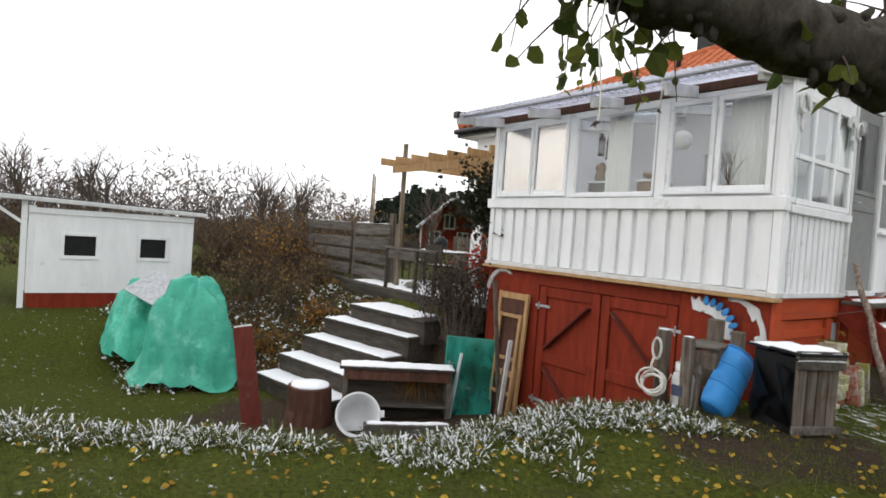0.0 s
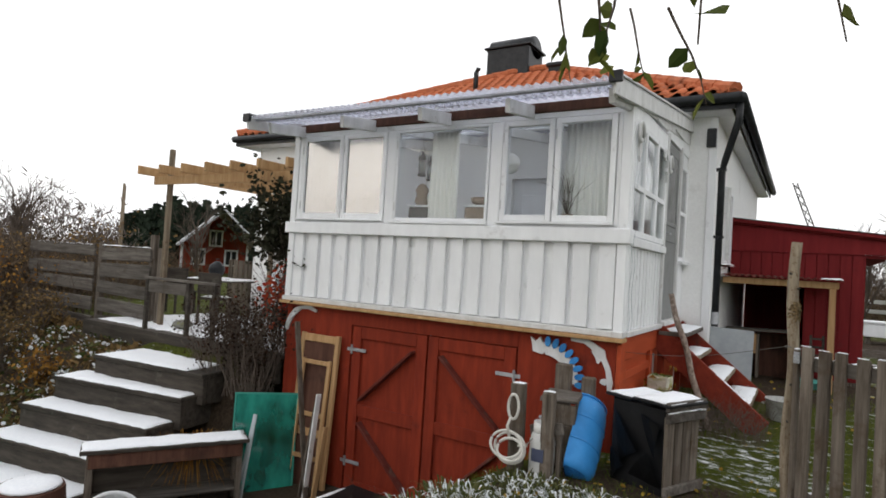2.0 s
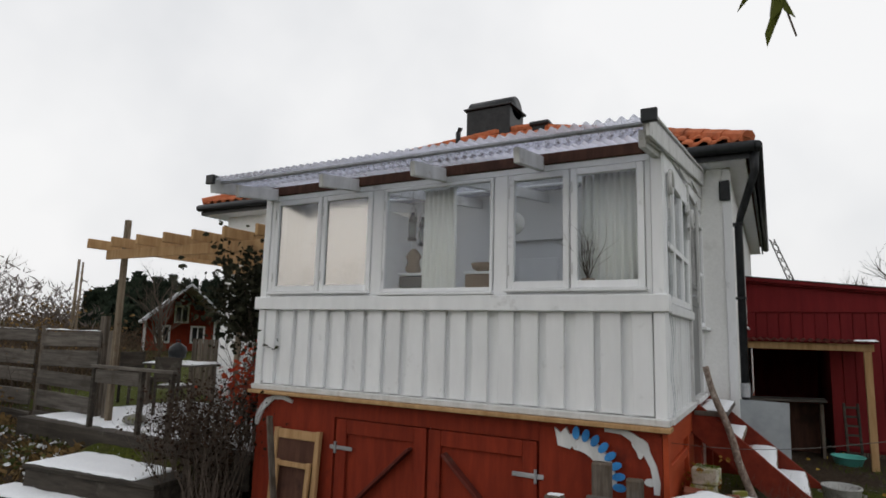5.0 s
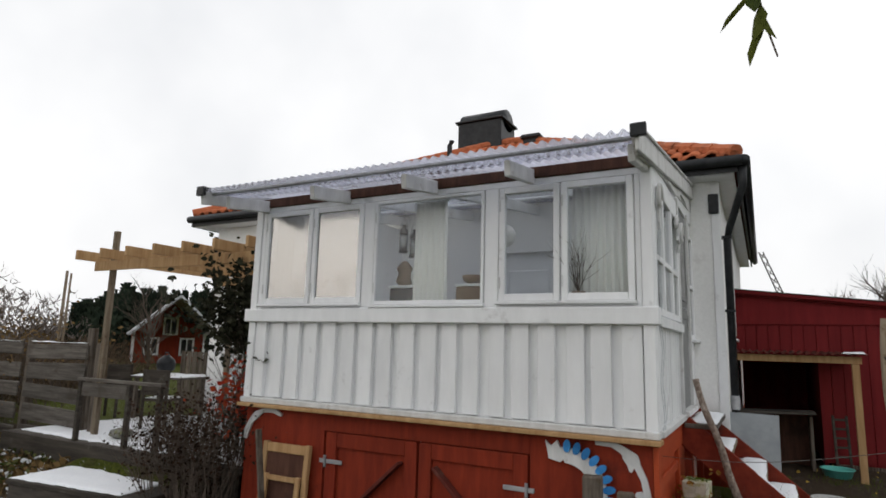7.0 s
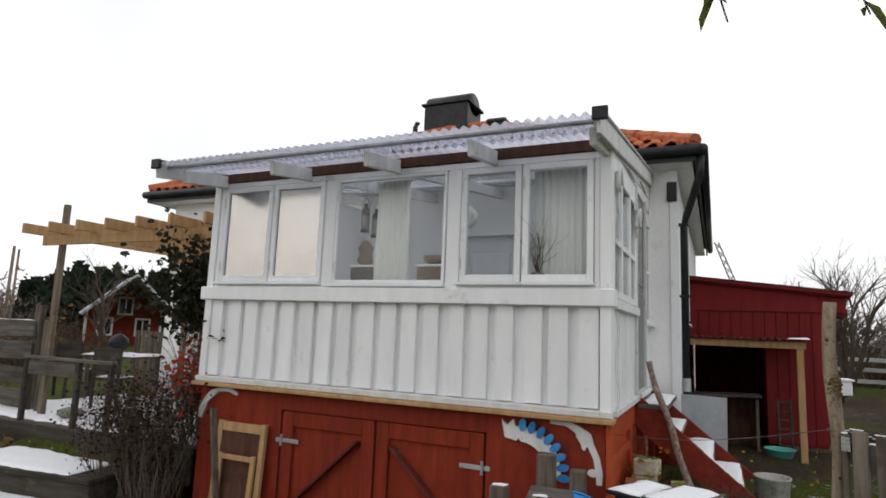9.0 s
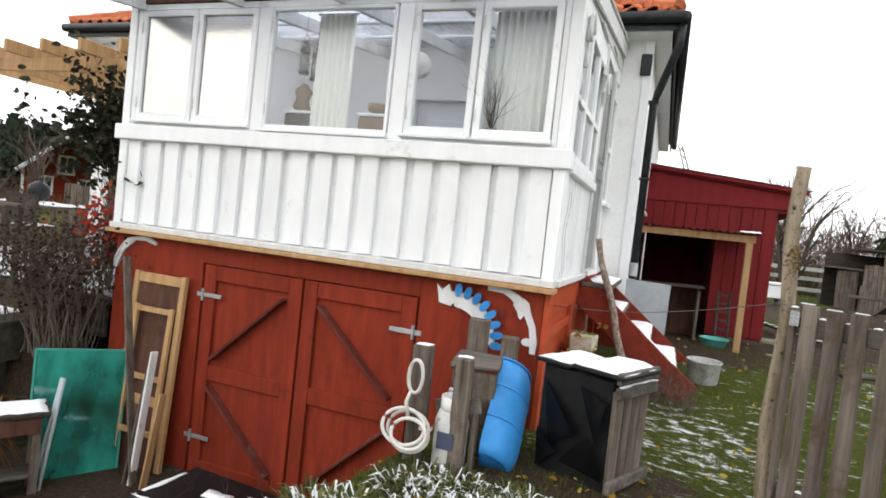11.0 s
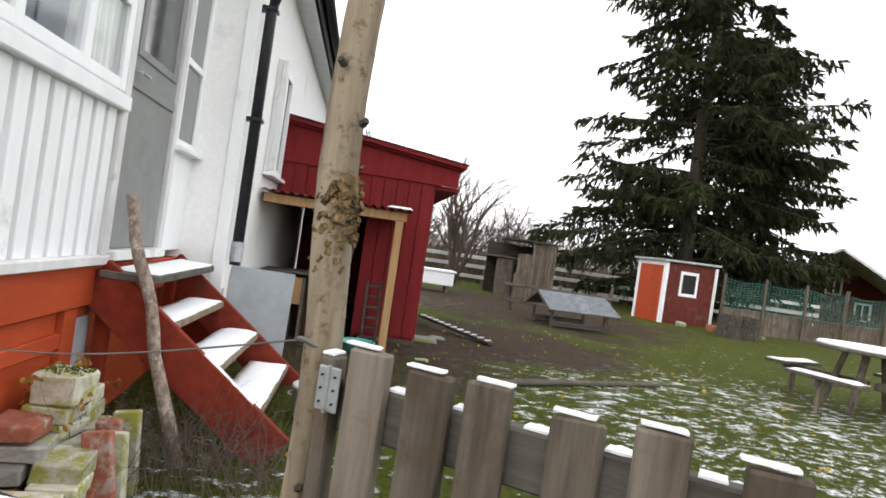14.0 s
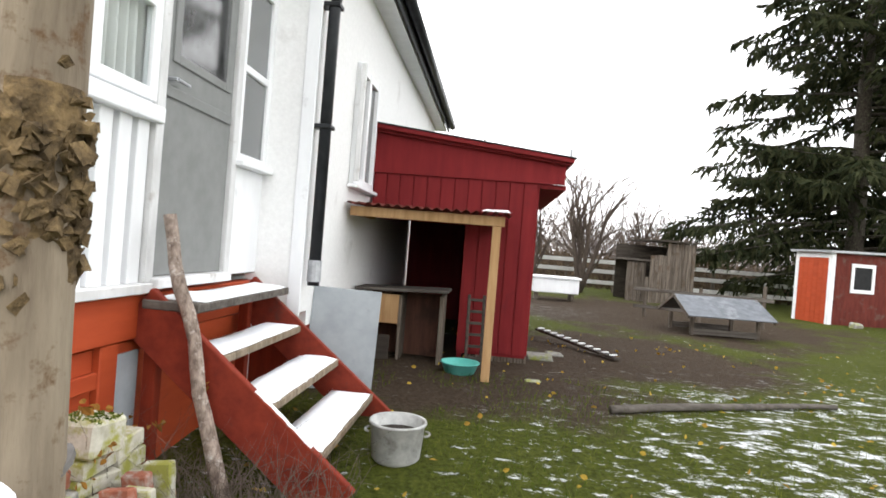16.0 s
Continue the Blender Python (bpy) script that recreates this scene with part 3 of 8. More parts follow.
def veranda_side():
    wall = setting("wall_veranda_side", "white board-clad veranda side wall by the back door", "wall")
    part("backing", B(-0.085, -0.05, 0.09, 1.58, Z0, 2.7), WHITE, wall)
    board = mesh_of("board", B(-0.049, 0.0, -0.047, 0.047, Z0 + 0.05, 2.7, 0.004), WHITE)
    for k in range(11):
        shared("board", board, wall, pose(rng.uniform(-0.003, 0.003), 0.13 + k * 0.137, 0))
    part("foot_board", B(-0.05, 0.05, 0.061, 1.6, Z0, Z0 + 0.05, 0.005), WHITE_WORN, wall)
    part("corner_board", B(-0.02, 0.022, 0.021, 0.1, Z0 + 0.051, 4.05, 0.004), WHITE, wall)
    part("rail", B(-0.03, 0.05, 0.1, 1.6, 2.7, 2.78, 0.006), WHITE, wall)
    part("low_panel", B(-0.05, 0.0, 0.1, 1.56, 2.78, 2.799, 0.002), WHITE, wall)
    part("jamb", B(-0.06, 0.03, 1.56, 1.625, 1.9, 4.1, 0.005), WHITE_WORN, wall)
    part("jamb", B(-0.06, 0.03, 2.42, 2.49, 1.9, 4.1, 0.005), WHITE_WORN, wall)
    part("head", B(-0.05, 0.014, 0.1, 1.559, 3.902, 4.06, 0.004), WHITE, wall)
    part("head", B(-0.05, 0.014, 1.6, 3.0, 4.06, 4.25, 0.004), WHITE, wall)
    bm = bmesh.new()
    outline(bm, ((-0.6, 3.9), (0.1, 4.02), (2.98, 4.24), (2.98, 4.4), (-0.72, 4.0)), -0.004, 0.026)
    bmesh.ops.transform(bm, matrix=pose(0.02, 0, 0, 0, 0, 90), verts=bm.verts[:])
    part("gable_board", bm, WHITE_WORN, wall)
    for y, z in ((0.9, 4.12), (1.9, 4.24)):
        part("batten", B(0.024, 0.045, y, y + 0.5, z - 0.05, z - 0.02, 0.004), WHITE_WORN, wall)
    # low wall and tall narrow window between the door and the house
    part("panel", B(-0.05, 0.0, 2.49, 3.0, 1.9, 2.62, 0.004), WHITE, wall)
    part("panel", B(-0.05, 0.0, 2.49, 3.0, 3.9, 4.06, 0.004), WHITE, wall)
    side = setting("window_6", "side window of three by two panes in a white frame", "window")
    bm = bmesh.new()
    y0, y1, z0, z1 = 0.104, 1.56, 2.8, 3.9
    columns = ((0.135, 0.52), (0.58, 1.07), (1.13, 1.5))
    for ya, yb in ((y0, 0.135), (0.52, 0.58), (1.07, 1.13), (1.5, y1)):
        box(bm, -0.03, 0.022, ya, yb, z0, z1, 0.005)
    for za, zb in ((z0, 2.86), (3.25, 3.3), (z1 - 0.05, z1)):
        for ya, yb in columns:
            box(bm, -0.028, 0.02, ya, yb, za, zb, 0.004)
    part("window_frame", bm, WHITE, side)
    for ya, yb in columns:
        for za, zb in ((2.86, 3.25), (3.3, z1 - 0.05)):
            part("pane", B(-0.006, -0.002, ya, yb, za, zb), GLASS, side).visible_shadow = False
    # carved scrolls hanging from the window's upper corners
    for y, flip in ((0.14, 1), (1.52, -1)):
        scroll = thing("carved_bracket", "small white carved scroll at the side window's upper corner", "bracket", (0.036, y, 3.86), 90)
        bm = outline(bmesh.new(), [(flip * a, b) for a, b in ((0, 0), (0.12, 0.02), (0.2, -0.03), (0.21, -0.1), (0.16, -0.13), (0.15, -0.08), (0.1, -0.04), (0.05, -0.1), (0.06, -0.19), (0.1, -0.24), (0.05, -0.27), (0.04, -0.36), (-0.0, -0.3))], -0.012, 0.012)
        part("scroll", bm, WHITE_WORN, scroll)
    tall = setting("window_7", "tall narrow window beside the grey door", "window")
    bm = bmesh.new()
    for y in (2.49, 2.94):
        box(bm, -0.03, 0.02, y, y + 0.06, 2.66, 3.9, 0.005)
    for z in (2.66, 3.25, 3.85):
        box(bm, -0.028, 0.018, 2.55, 2.94, z, z + 0.05, 0.005)
    part("window_frame", bm, WHITE, tall)
    part("window_sill", B(-0.03, 0.08, 2.47, 3.0, 2.62, 2.655, 0.005), WHITE, tall)
    for za, zb in ((2.71, 3.25), (3.3, 3.85)):
        part("pane", B(-0.006, -0.002, 2.55, 2.94, za, zb), GLASS_HAZY_GLARE, tall).visible_shadow = False


def scroll(pts, at, thick, material, name, label):
    """A fretwork bracket from a curved spine with width, fixed to the wall."""
    ob = thing(name, label, "ornament")
    bm = bmesh.new()
    left, right = [], []
    for i, (x, z, w) in enumerate(pts):
        xa, za, _ = pts[max(i - 1, 0)]
        xb, zb, _ = pts[min(i + 1, len(pts) - 1)]
        d = math.hypot(xb - xa, zb - za) or 1
        nx, nz = -(zb - za) / d, (xb - xa) / d
        left.append((at[0] + x + nx * w, at[2] + z + nz * w))
        right.append((at[0] + x - nx * w, at[2] + z - nz * w))
    outline(bm, left + right[::-1], at[1] - thick, at[1])
    part("fretwork", bm, material, ob)
    return ob


def ornaments():
    arc = [(0.34 * math.sin(a), 0.4 * math.cos(a) - 0.4, w) for a, w in
           ((-0.15, 0.022), (0.05, 0.03), (0.25, 0.022), (0.5, 0.03), (0.75, 0.045), (0.9, 0.026), (1.2, 0.024), (1.5, 0.026), (1.7, 0.02))]
    hook = scroll(arc, (-0.42, 0.02, 1.79), 0.022, WHITE_WORN, "bracket_ornament", "white fretwork bracket fixed to the red garage wall")
    part("scroll", outline(bmesh.new(), [(-0.2 + 0.07 * math.cos(a) * (1 if math.sin(a) > -0.2 else 0.4), 1.66 + 0.08 * math.sin(a)) for a in [k * 0.7 for k in range(9)]],
                           0.002, 0.024), WHITE_WORN, hook)
    part("scroll", outline(bmesh.new(), [(-0.13 + 0.045 * math.cos(a), 1.42 + 0.03 * math.sin(a)) for a in [k * 0.8 for k in range(8)]], 0.002, 0.024), WHITE_WORN, hook)
    back = [(-0.34 * math.sin(a), 0.36 * math.cos(a) - 0.36, w) for a, w in
            ((-0.5, 0.015), (-0.1, 0.025), (0.3, 0.02), (0.6, 0.04), (0.9, 0.03), (1.2, 0.035), (1.45, 0.02))]
    scroll(back, (-3.93, 0.02, 1.78), 0.022, WHITE_WORN, "bracket_ornament", "white fretwork bracket at the garage corner behind twigs")
    # curled blue and white carved ornament
    carved = thing("carved_ornament", "curled blue and white carved ornament on red wall", "ornament")
    cx, cz, r = -0.72, 1.37, 0.33
    part("body", outline(bmesh.new(), [(cx + (r + 0.01) * math.cos(a), cz + (r + 0.02) * math.sin(a)) for a in [1.75 - k * 0.2 for k in range(10)]]
                         + [(cx + (r - 0.1) * math.cos(a), cz + (r - 0.1) * math.sin(a)) for a in [-0.05 + k * 0.2 for k in range(9)]], -0.01, 0.018), WHITE_WORN, carved)
    for k in range(8):
        a = 1.5 - k * 0.22
        x, z = cx + (r + 0.035) * math.cos(a), cz + (r + 0.035) * math.sin(a)
        bm = outline(bmesh.new(), [(x + 0.052 * math.cos(q) * math.cos(a) - 0.03 * math.sin(q) * math.sin(a),
                                    z + 0.052 * math.cos(q) * math.sin(a) + 0.03 * math.sin(q) * math.cos(a)) for q in [j * math.pi / 5 for j in range(10)]], -0.028, -0.011)
        part("scale", bm, BLUE_PAINT, carved)
    part("head", outline(bmesh.new(), [(cx - 0.16 + a, cz + r + b) for a, b in ((0, 0.06), (0.05, 0.02), (0.1, 0.07), (0.13, 0.0), (0.2, -0.02), (0.13, -0.1), (0.03, -0.08), (0.02, -0.02))],
                         -0.012, 0.017), WHITE_WORN, carved)


def garage():
    wall = setting("wall_garage", "red timber garage wall below the veranda", "wall")
    part("wall_panel", B(-W + 0.02, -3.2, 0.02, 0.14, -0.5, Z0 - 0.05), RED, wall)
    part("wall_panel", B(-1.02, -0.04, 0.02, 0.14, -0.5, Z0 - 0.05), RED, wall)
    part("lintel", B(-3.2, -1.02, 0.015, 0.14, 1.63, Z0 - 0.05, 0.004), RED, wall)
    part("end_wall", B(-W + 0.02, -W + 0.14, 0.14, 3.0, -0.5, Z0), RED, wall)
    x0, x1, xm, zb, zt = -3.18, -1.04, -2.11, -0.34, 1.62
    for n, (a, b, flip) in enumerate(((x0, xm - 0.01, 1), (xm + 0.01, x1, -1))):
        door = setting("door_%d" % (n + 1), "closed red ledged garage door leaf with diagonal braces", "door")
        part("door_panel", B(a, b, 0.06, 0.09, zb, zt), RED, door)
        for x in (a + 0.002, b - 0.132):
            part("stile", B(x, x + 0.13, 0.025, 0.059, zb, zt, 0.005), RED, door)
        for z in (zb, 0.56, zt - 0.14):
            part("rail", B(a + 0.134, b - 0.134, 0.027, 0.059, z, z + 0.14, 0.005), RED, door)
        hi, lo = (b - 0.17, a + 0.17) if flip > 0 else (a + 0.17, b - 0.17)
        part("brace", beam(bmesh.new(), (lo, 0.044, 0.76), (hi, 0.044, zt - 0.2), 0.03, 0.14, 0.004, (0, 1, 0)), RED_OLD, door, "darker worn diagonal brace")
        bm = beam(bmesh.new(), (hi, 0.044, zb + 0.18) if flip > 0 else (lo, 0.044, 0.5), (lo, 0.044, 0.5) if flip > 0 else (hi, 0.044, zb + 0.18), 0.03, 0.14, 0.004, (0, 1, 0))
        part("brace", bm, RED_OLD, door, "darker worn diagonal brace")
        e = a if flip > 0 else b
        for z in (1.34, 0.02):
            bm = bmesh.new()
            box(bm, min(e - 0.06 * flip, e + 0.22 * flip), max(e - 0.06 * flip, e + 0.22 * flip), 0.012, 0.022, z - 0.02, z + 0.02, 0.004)
            tube(bm, ((e + 0.01 * flip, 0.012, z - 0.055), (e + 0.01 * flip, 0.012, z + 0.055)), 0.014, 8)
            part("hinge", bm, GREY_METAL, door, "rusty grey strap hinge")
    # the orange painted flank below the side wall
    flank = setting("wall_flank", "bright orange-red timber wall under the veranda side", "wall")
    part("wall_panel", B(-0.14, -0.05, 0.14, 3.0, -0.5, 1.6), ORANGE, flank)
    part("corner_post", B(-0.036, 0.006, 0.014, 0.142, 0.3, Z0 - 0.05, 0.004), ORANGE, flank)
    part("beam", B(-0.1, 0.0, 0.146, 3.0, 1.62, Z0 - 0.01, 0.006), ORANGE, flank)
    part("ledge", B(-0.05, -0.02, 0.14, 1.4, 1.42, 1.5, 0.005), ORANGE, flank)
    for y in (0.15, 1.32):
        part("post", B(-0.05, -0.01, y, y + 0.13, 0.4, 1.615, 0.005), ORANGE, flank)
    part("hatch", B(-0.05, -0.035, 1.47, 1.66, 0.9, 1.55, 0.004), GREY_BOARD, flank, "grey board covering an opening")


def door_side():
    door = setting("door_3", "closed grey back door with a dark pane above the stairs", "door")
    part("door_leaf", B(-0.03, 0.0, 1.63, 2.415, 1.93, 4.03, 0.003), GREY_DOOR, door)
    bm = bmesh.new()
    box(bm, -0.005, 0.012, 1.7, 1.76, 3.05, 3.95, 0.004)
    box(bm, -0.005, 0.012, 2.3, 2.36, 3.05, 3.95, 0.004)
    box(bm, -0.005, 0.012, 1.76, 2.3, 3.05, 3.1, 0.004)
    box(bm, -0.005, 0.012, 1.76, 2.3, 3.9, 3.95, 0.004)
    part("trim", bm, GREY_DOOR, door)
    part("pane", B(0.002, 0.006, 1.76, 2.3, 3.1, 3.9), glassy("dull_door_glass", (0.3, 0.31, 0.31), 0.1, 0.08, 0.55, (0.2, 0.2, 0.2)), door)
    part("kick_rail", B(0.0, 0.012, 1.65, 2.4, 2.86, 2.92, 0.004), GREY_DOOR, door)
    bm = bmesh.new()
    tube(bm, ((0.0, 1.68, 2.95), (0.05, 1.68, 2.95)), 0.012, 8)
    tube(bm, ((0.05, 1.68, 2.95), (0.05, 1.8, 2.945)), 0.01, 8)
    part("door_handle", bm, GREY_METAL, door, "pale metal lever handle")
    part("threshold", B(-0.05, 0.07, 1.6, 2.45, 1.87, 1.925, 0.006), WHITE_WORN, door)


def corrugated(x0, x1, y0, y1, z_at, wave, amp, material, name, parent, rows=2, along_y=False):
    bm = bmesh.new()
    n = int((x1 - x0) / wave * 8)
    grid = []
    for j in range(rows + 1):
        y = lerp(y0, y1, j / rows)
        grid.append([bm.verts.new((lerp(x0, x1, i / n), y, z_at(y) + amp * math.sin(2 * math.pi * i / 8))) for i in range(n + 1)])
    for j in range(rows):
        for i in range(n):
            bm.faces.new((grid[j][i], grid[j][i + 1], grid[j + 1][i + 1], grid[j + 1][i]))
    made = bmesh.ops.extrude_face_region(bm, geom=bm.faces[:])
    bmesh.ops.translate(bm, vec=(0, 0, 0.004), verts=[v for v in made["geom"] if isinstance(v, bmesh.types.BMVert)])
    return part(name, bm, material, parent, smooth=True)


def veranda_roof():
    roof = setting("roof_veranda", "lean-to roof of clear corrugated plastic on timber rafters", "roof")
    rz = lambda y: 4.0 + 0.14 * (y + 0.75)
    corrugated(-W - 0.02, 0.06, -0.8, 3.05, lambda y: rz(y) + 0.035, 0.085, 0.017, SHEET, "roof_sheet", roof).visible_shadow = False
    corrugated(-W + 0.1, 0.02, -0.64, -0.34, lambda y: rz(y) - 0.012, 0.085, 0.014, SHEET, "lower_sheet", roof).visible_shadow = False
    part("eaves_batten", beam(bmesh.new(), (-W - 0.03, -0.66, rz(-0.66) + 0.006), (0.03, -0.66, rz(-0.66) + 0.006), 0.05, 0.025), GREY_METAL, roof)
    for x in (-4.16, -3.02, -1.98, -1.0, -0.03):
        part("rafter", beam(bmesh.new(), (x, -0.6, rz(-0.6) - 0.09), (x, 3.0, rz(3.0) - 0.09), 0.055, 0.13, 0.006), WHITE_WORN, roof)
    for y in (0.6, 1.4, 2.2):
        part("purlin", beam(bmesh.new(), (-W, y, rz(y) - 0.0), (0.0, y, rz(y) - 0.0), 0.05, 0.028), WHITE, roof)
    for x in (-W - 0.03, 0.045):
        part("barge_board", beam(bmesh.new(), (x, -0.8, rz(-0.8) - 0.03), (x, 2.98, rz(2.98) - 0.03), 0.026, 0.16, 0.005), WHITE_WORN, roof)
        part("edge_strip", beam(bmesh.new(), (x, -0.82, rz(-0.82) + 0.065), (x, 2.98, rz(2.98) + 0.065), 0.06, 0.022, 0.004), BLACK_METAL if x < -1 else WHITE_WORN, roof)
        part("end_cap", B(x - 0.04, x + 0.07, -0.84, -0.8, rz(-0.82) - 0.02, rz(-0.82) + 0.075, 0.005), BLACK_METAL, roof)


HX0, HX1, HY0, HY1 = -8.45, 0.33, 3.0, 11.0
EX0, EX1, EY0, EY1, EZ = -8.8, 0.58, 2.66, 11.4, 4.74
PITCH = 0.5


def house_body():
    front = setting("wall_house_front", "white plastered house wall behind the veranda", "wall")
    part("plaster", B(HX0, -W - 0.03, HY0, HY0 + 0.25, 0.4, 4.62), PLASTER, front)
    part("plaster", B(-W - 0.03, -2.6, HY0, HY0 + 0.25, 0.4, 4.62), PLASTER, front)
    part("plaster", B(-1.7, 0.0, HY0, HY0 + 0.25, 0.4, 4.62), PLASTER, front)
    part("plaster", B(-2.6, -1.7, HY0, HY0 + 0.25, 3.85, 4.62), PLASTER, front)
    part("corner_pier", B(0.0, HX1, HY0, HY0 + 0.25, 1.62, 4.62), PLASTER, front)
    part("corner_board", B(HX1 - 0.07, HX1 + 0.03, HY0 - 0.024, HY0 - 0.003, 1.6, 4.6, 0.005), WHITE, front)
    inner = setting("door_4", "white inner door at the back of the veranda", "door")
    part("door_leaf", B(-2.6, -1.7, HY0 + 0.1, HY0 + 0.15, 1.95, 3.85), WHITE, inner)
    part("door_panel", B(-2.45, -1.85, HY0 + 0.08, HY0 + 0.099, 2.1, 3.6, 0.01), WHITE, inner)
    for name, dims in (("wall_house_side", (HX1 - 0.25, HX1, HY0 + 0.25, HY1, 1.5, 4.62)), ("wall_house_back", (HX0, HX1 - 0.25, HY1 - 0.25, HY1, 0.4, 4.62)),
                       ("wall_house_left", (HX0, HX0 + 0.25, HY0 + 0.25, HY1 - 0.25, 0.4, 4.62))):
        w = setting(name, "white plastered outer wall of the house", "wall")
        part("plaster", B(*dims), PLASTER, w)
    plinth = setting("wall_plinth", "red painted plinth of the house", "wall")
    part("plinth", B(0.0, HX1 - 0.01, HY0 + 0.02, HY1, 0.5, 1.5), RED, plinth)
    part("plinth", B(0.0, HX1 - 0.02, HY0 + 0.01, HY0 + 0.02, 0.5, 1.62), RED, plinth)
    tagged(part("soffit", B(EX0 + 0.04, EX1 - 0.04, EY0 + 0.04, EY1 - 0.04, 4.62, 4.66), WHITE), "white boarded soffit under the eaves", "ceiling", kind="structure")
    side = setting("window_8", "white framed window in the side wall above the lean-to", "window")
    bm = bmesh.new()
    y0, y1, z0, z1 = 4.22, 5.1, 2.72, 3.86
    for y in (y0, y0 + 0.4, y1 - 0.07):
        box(bm, HX1 + 0.002, HX1 + 0.05, y, y + 0.07, z0, z1, 0.005)
    for z in (z0, z1 - 0.07):
        box(bm, HX1 + 0.002, HX1 + 0.045, y0 + 0.07, y1 - 0.07, z, z + 0.07, 0.005)
    part("window_frame", bm, WHITE, side)
    part("pane", B(HX1 + 0.004, HX1 + 0.012, y0 + 0.07, y1 - 0.07, z0 + 0.07, z1 - 0.07), glassy("dark_glass", (0.2, 0.22, 0.22), 0.1), side)
    part("window_sill", B(HX1, HX1 + 0.1, y0 - 0.03, y1 + 0.03, z0 - 0.04, z0 - 0.005, 0.006), WHITE, side)
    part("shutter", B(HX1 + 0.052, HX1 + 0.1, y0 - 0.03, y0 + 0.01, z0 + 0.02, z1 - 0.02, 0.004), WHITE_WORN, side, "open white outer sash")


def tile_piece():
    """One S-shaped clay tile, 0.24 wide and 0.4 long, lying along +y."""
    bm = bmesh.new()
    prof = [(-0.12, 0.012), (-0.085, 0.0), (-0.04, 0.004), (0.0, 0.03), (0.045, 0.05), (0.09, 0.042), (0.125, 0.014)]
    lo = [bm.verts.new((x, 0, z + 0.022)) for x, z in prof]
    hi = [bm.verts.new((x, 0.4, z - 0.004)) for x, z in prof]
    lip = [bm.verts.new((x, 0.003, z)) for x, z in prof]
    for i in range(len(prof) - 1):
        bm.faces.new((lo[i], lo[i + 1], hi[i + 1], hi[i]))
        bm.faces.new((lip[i], lip[i + 1], lo[i + 1], lo[i]))
    return mesh_of("roof_tile", bm, TILE, True)


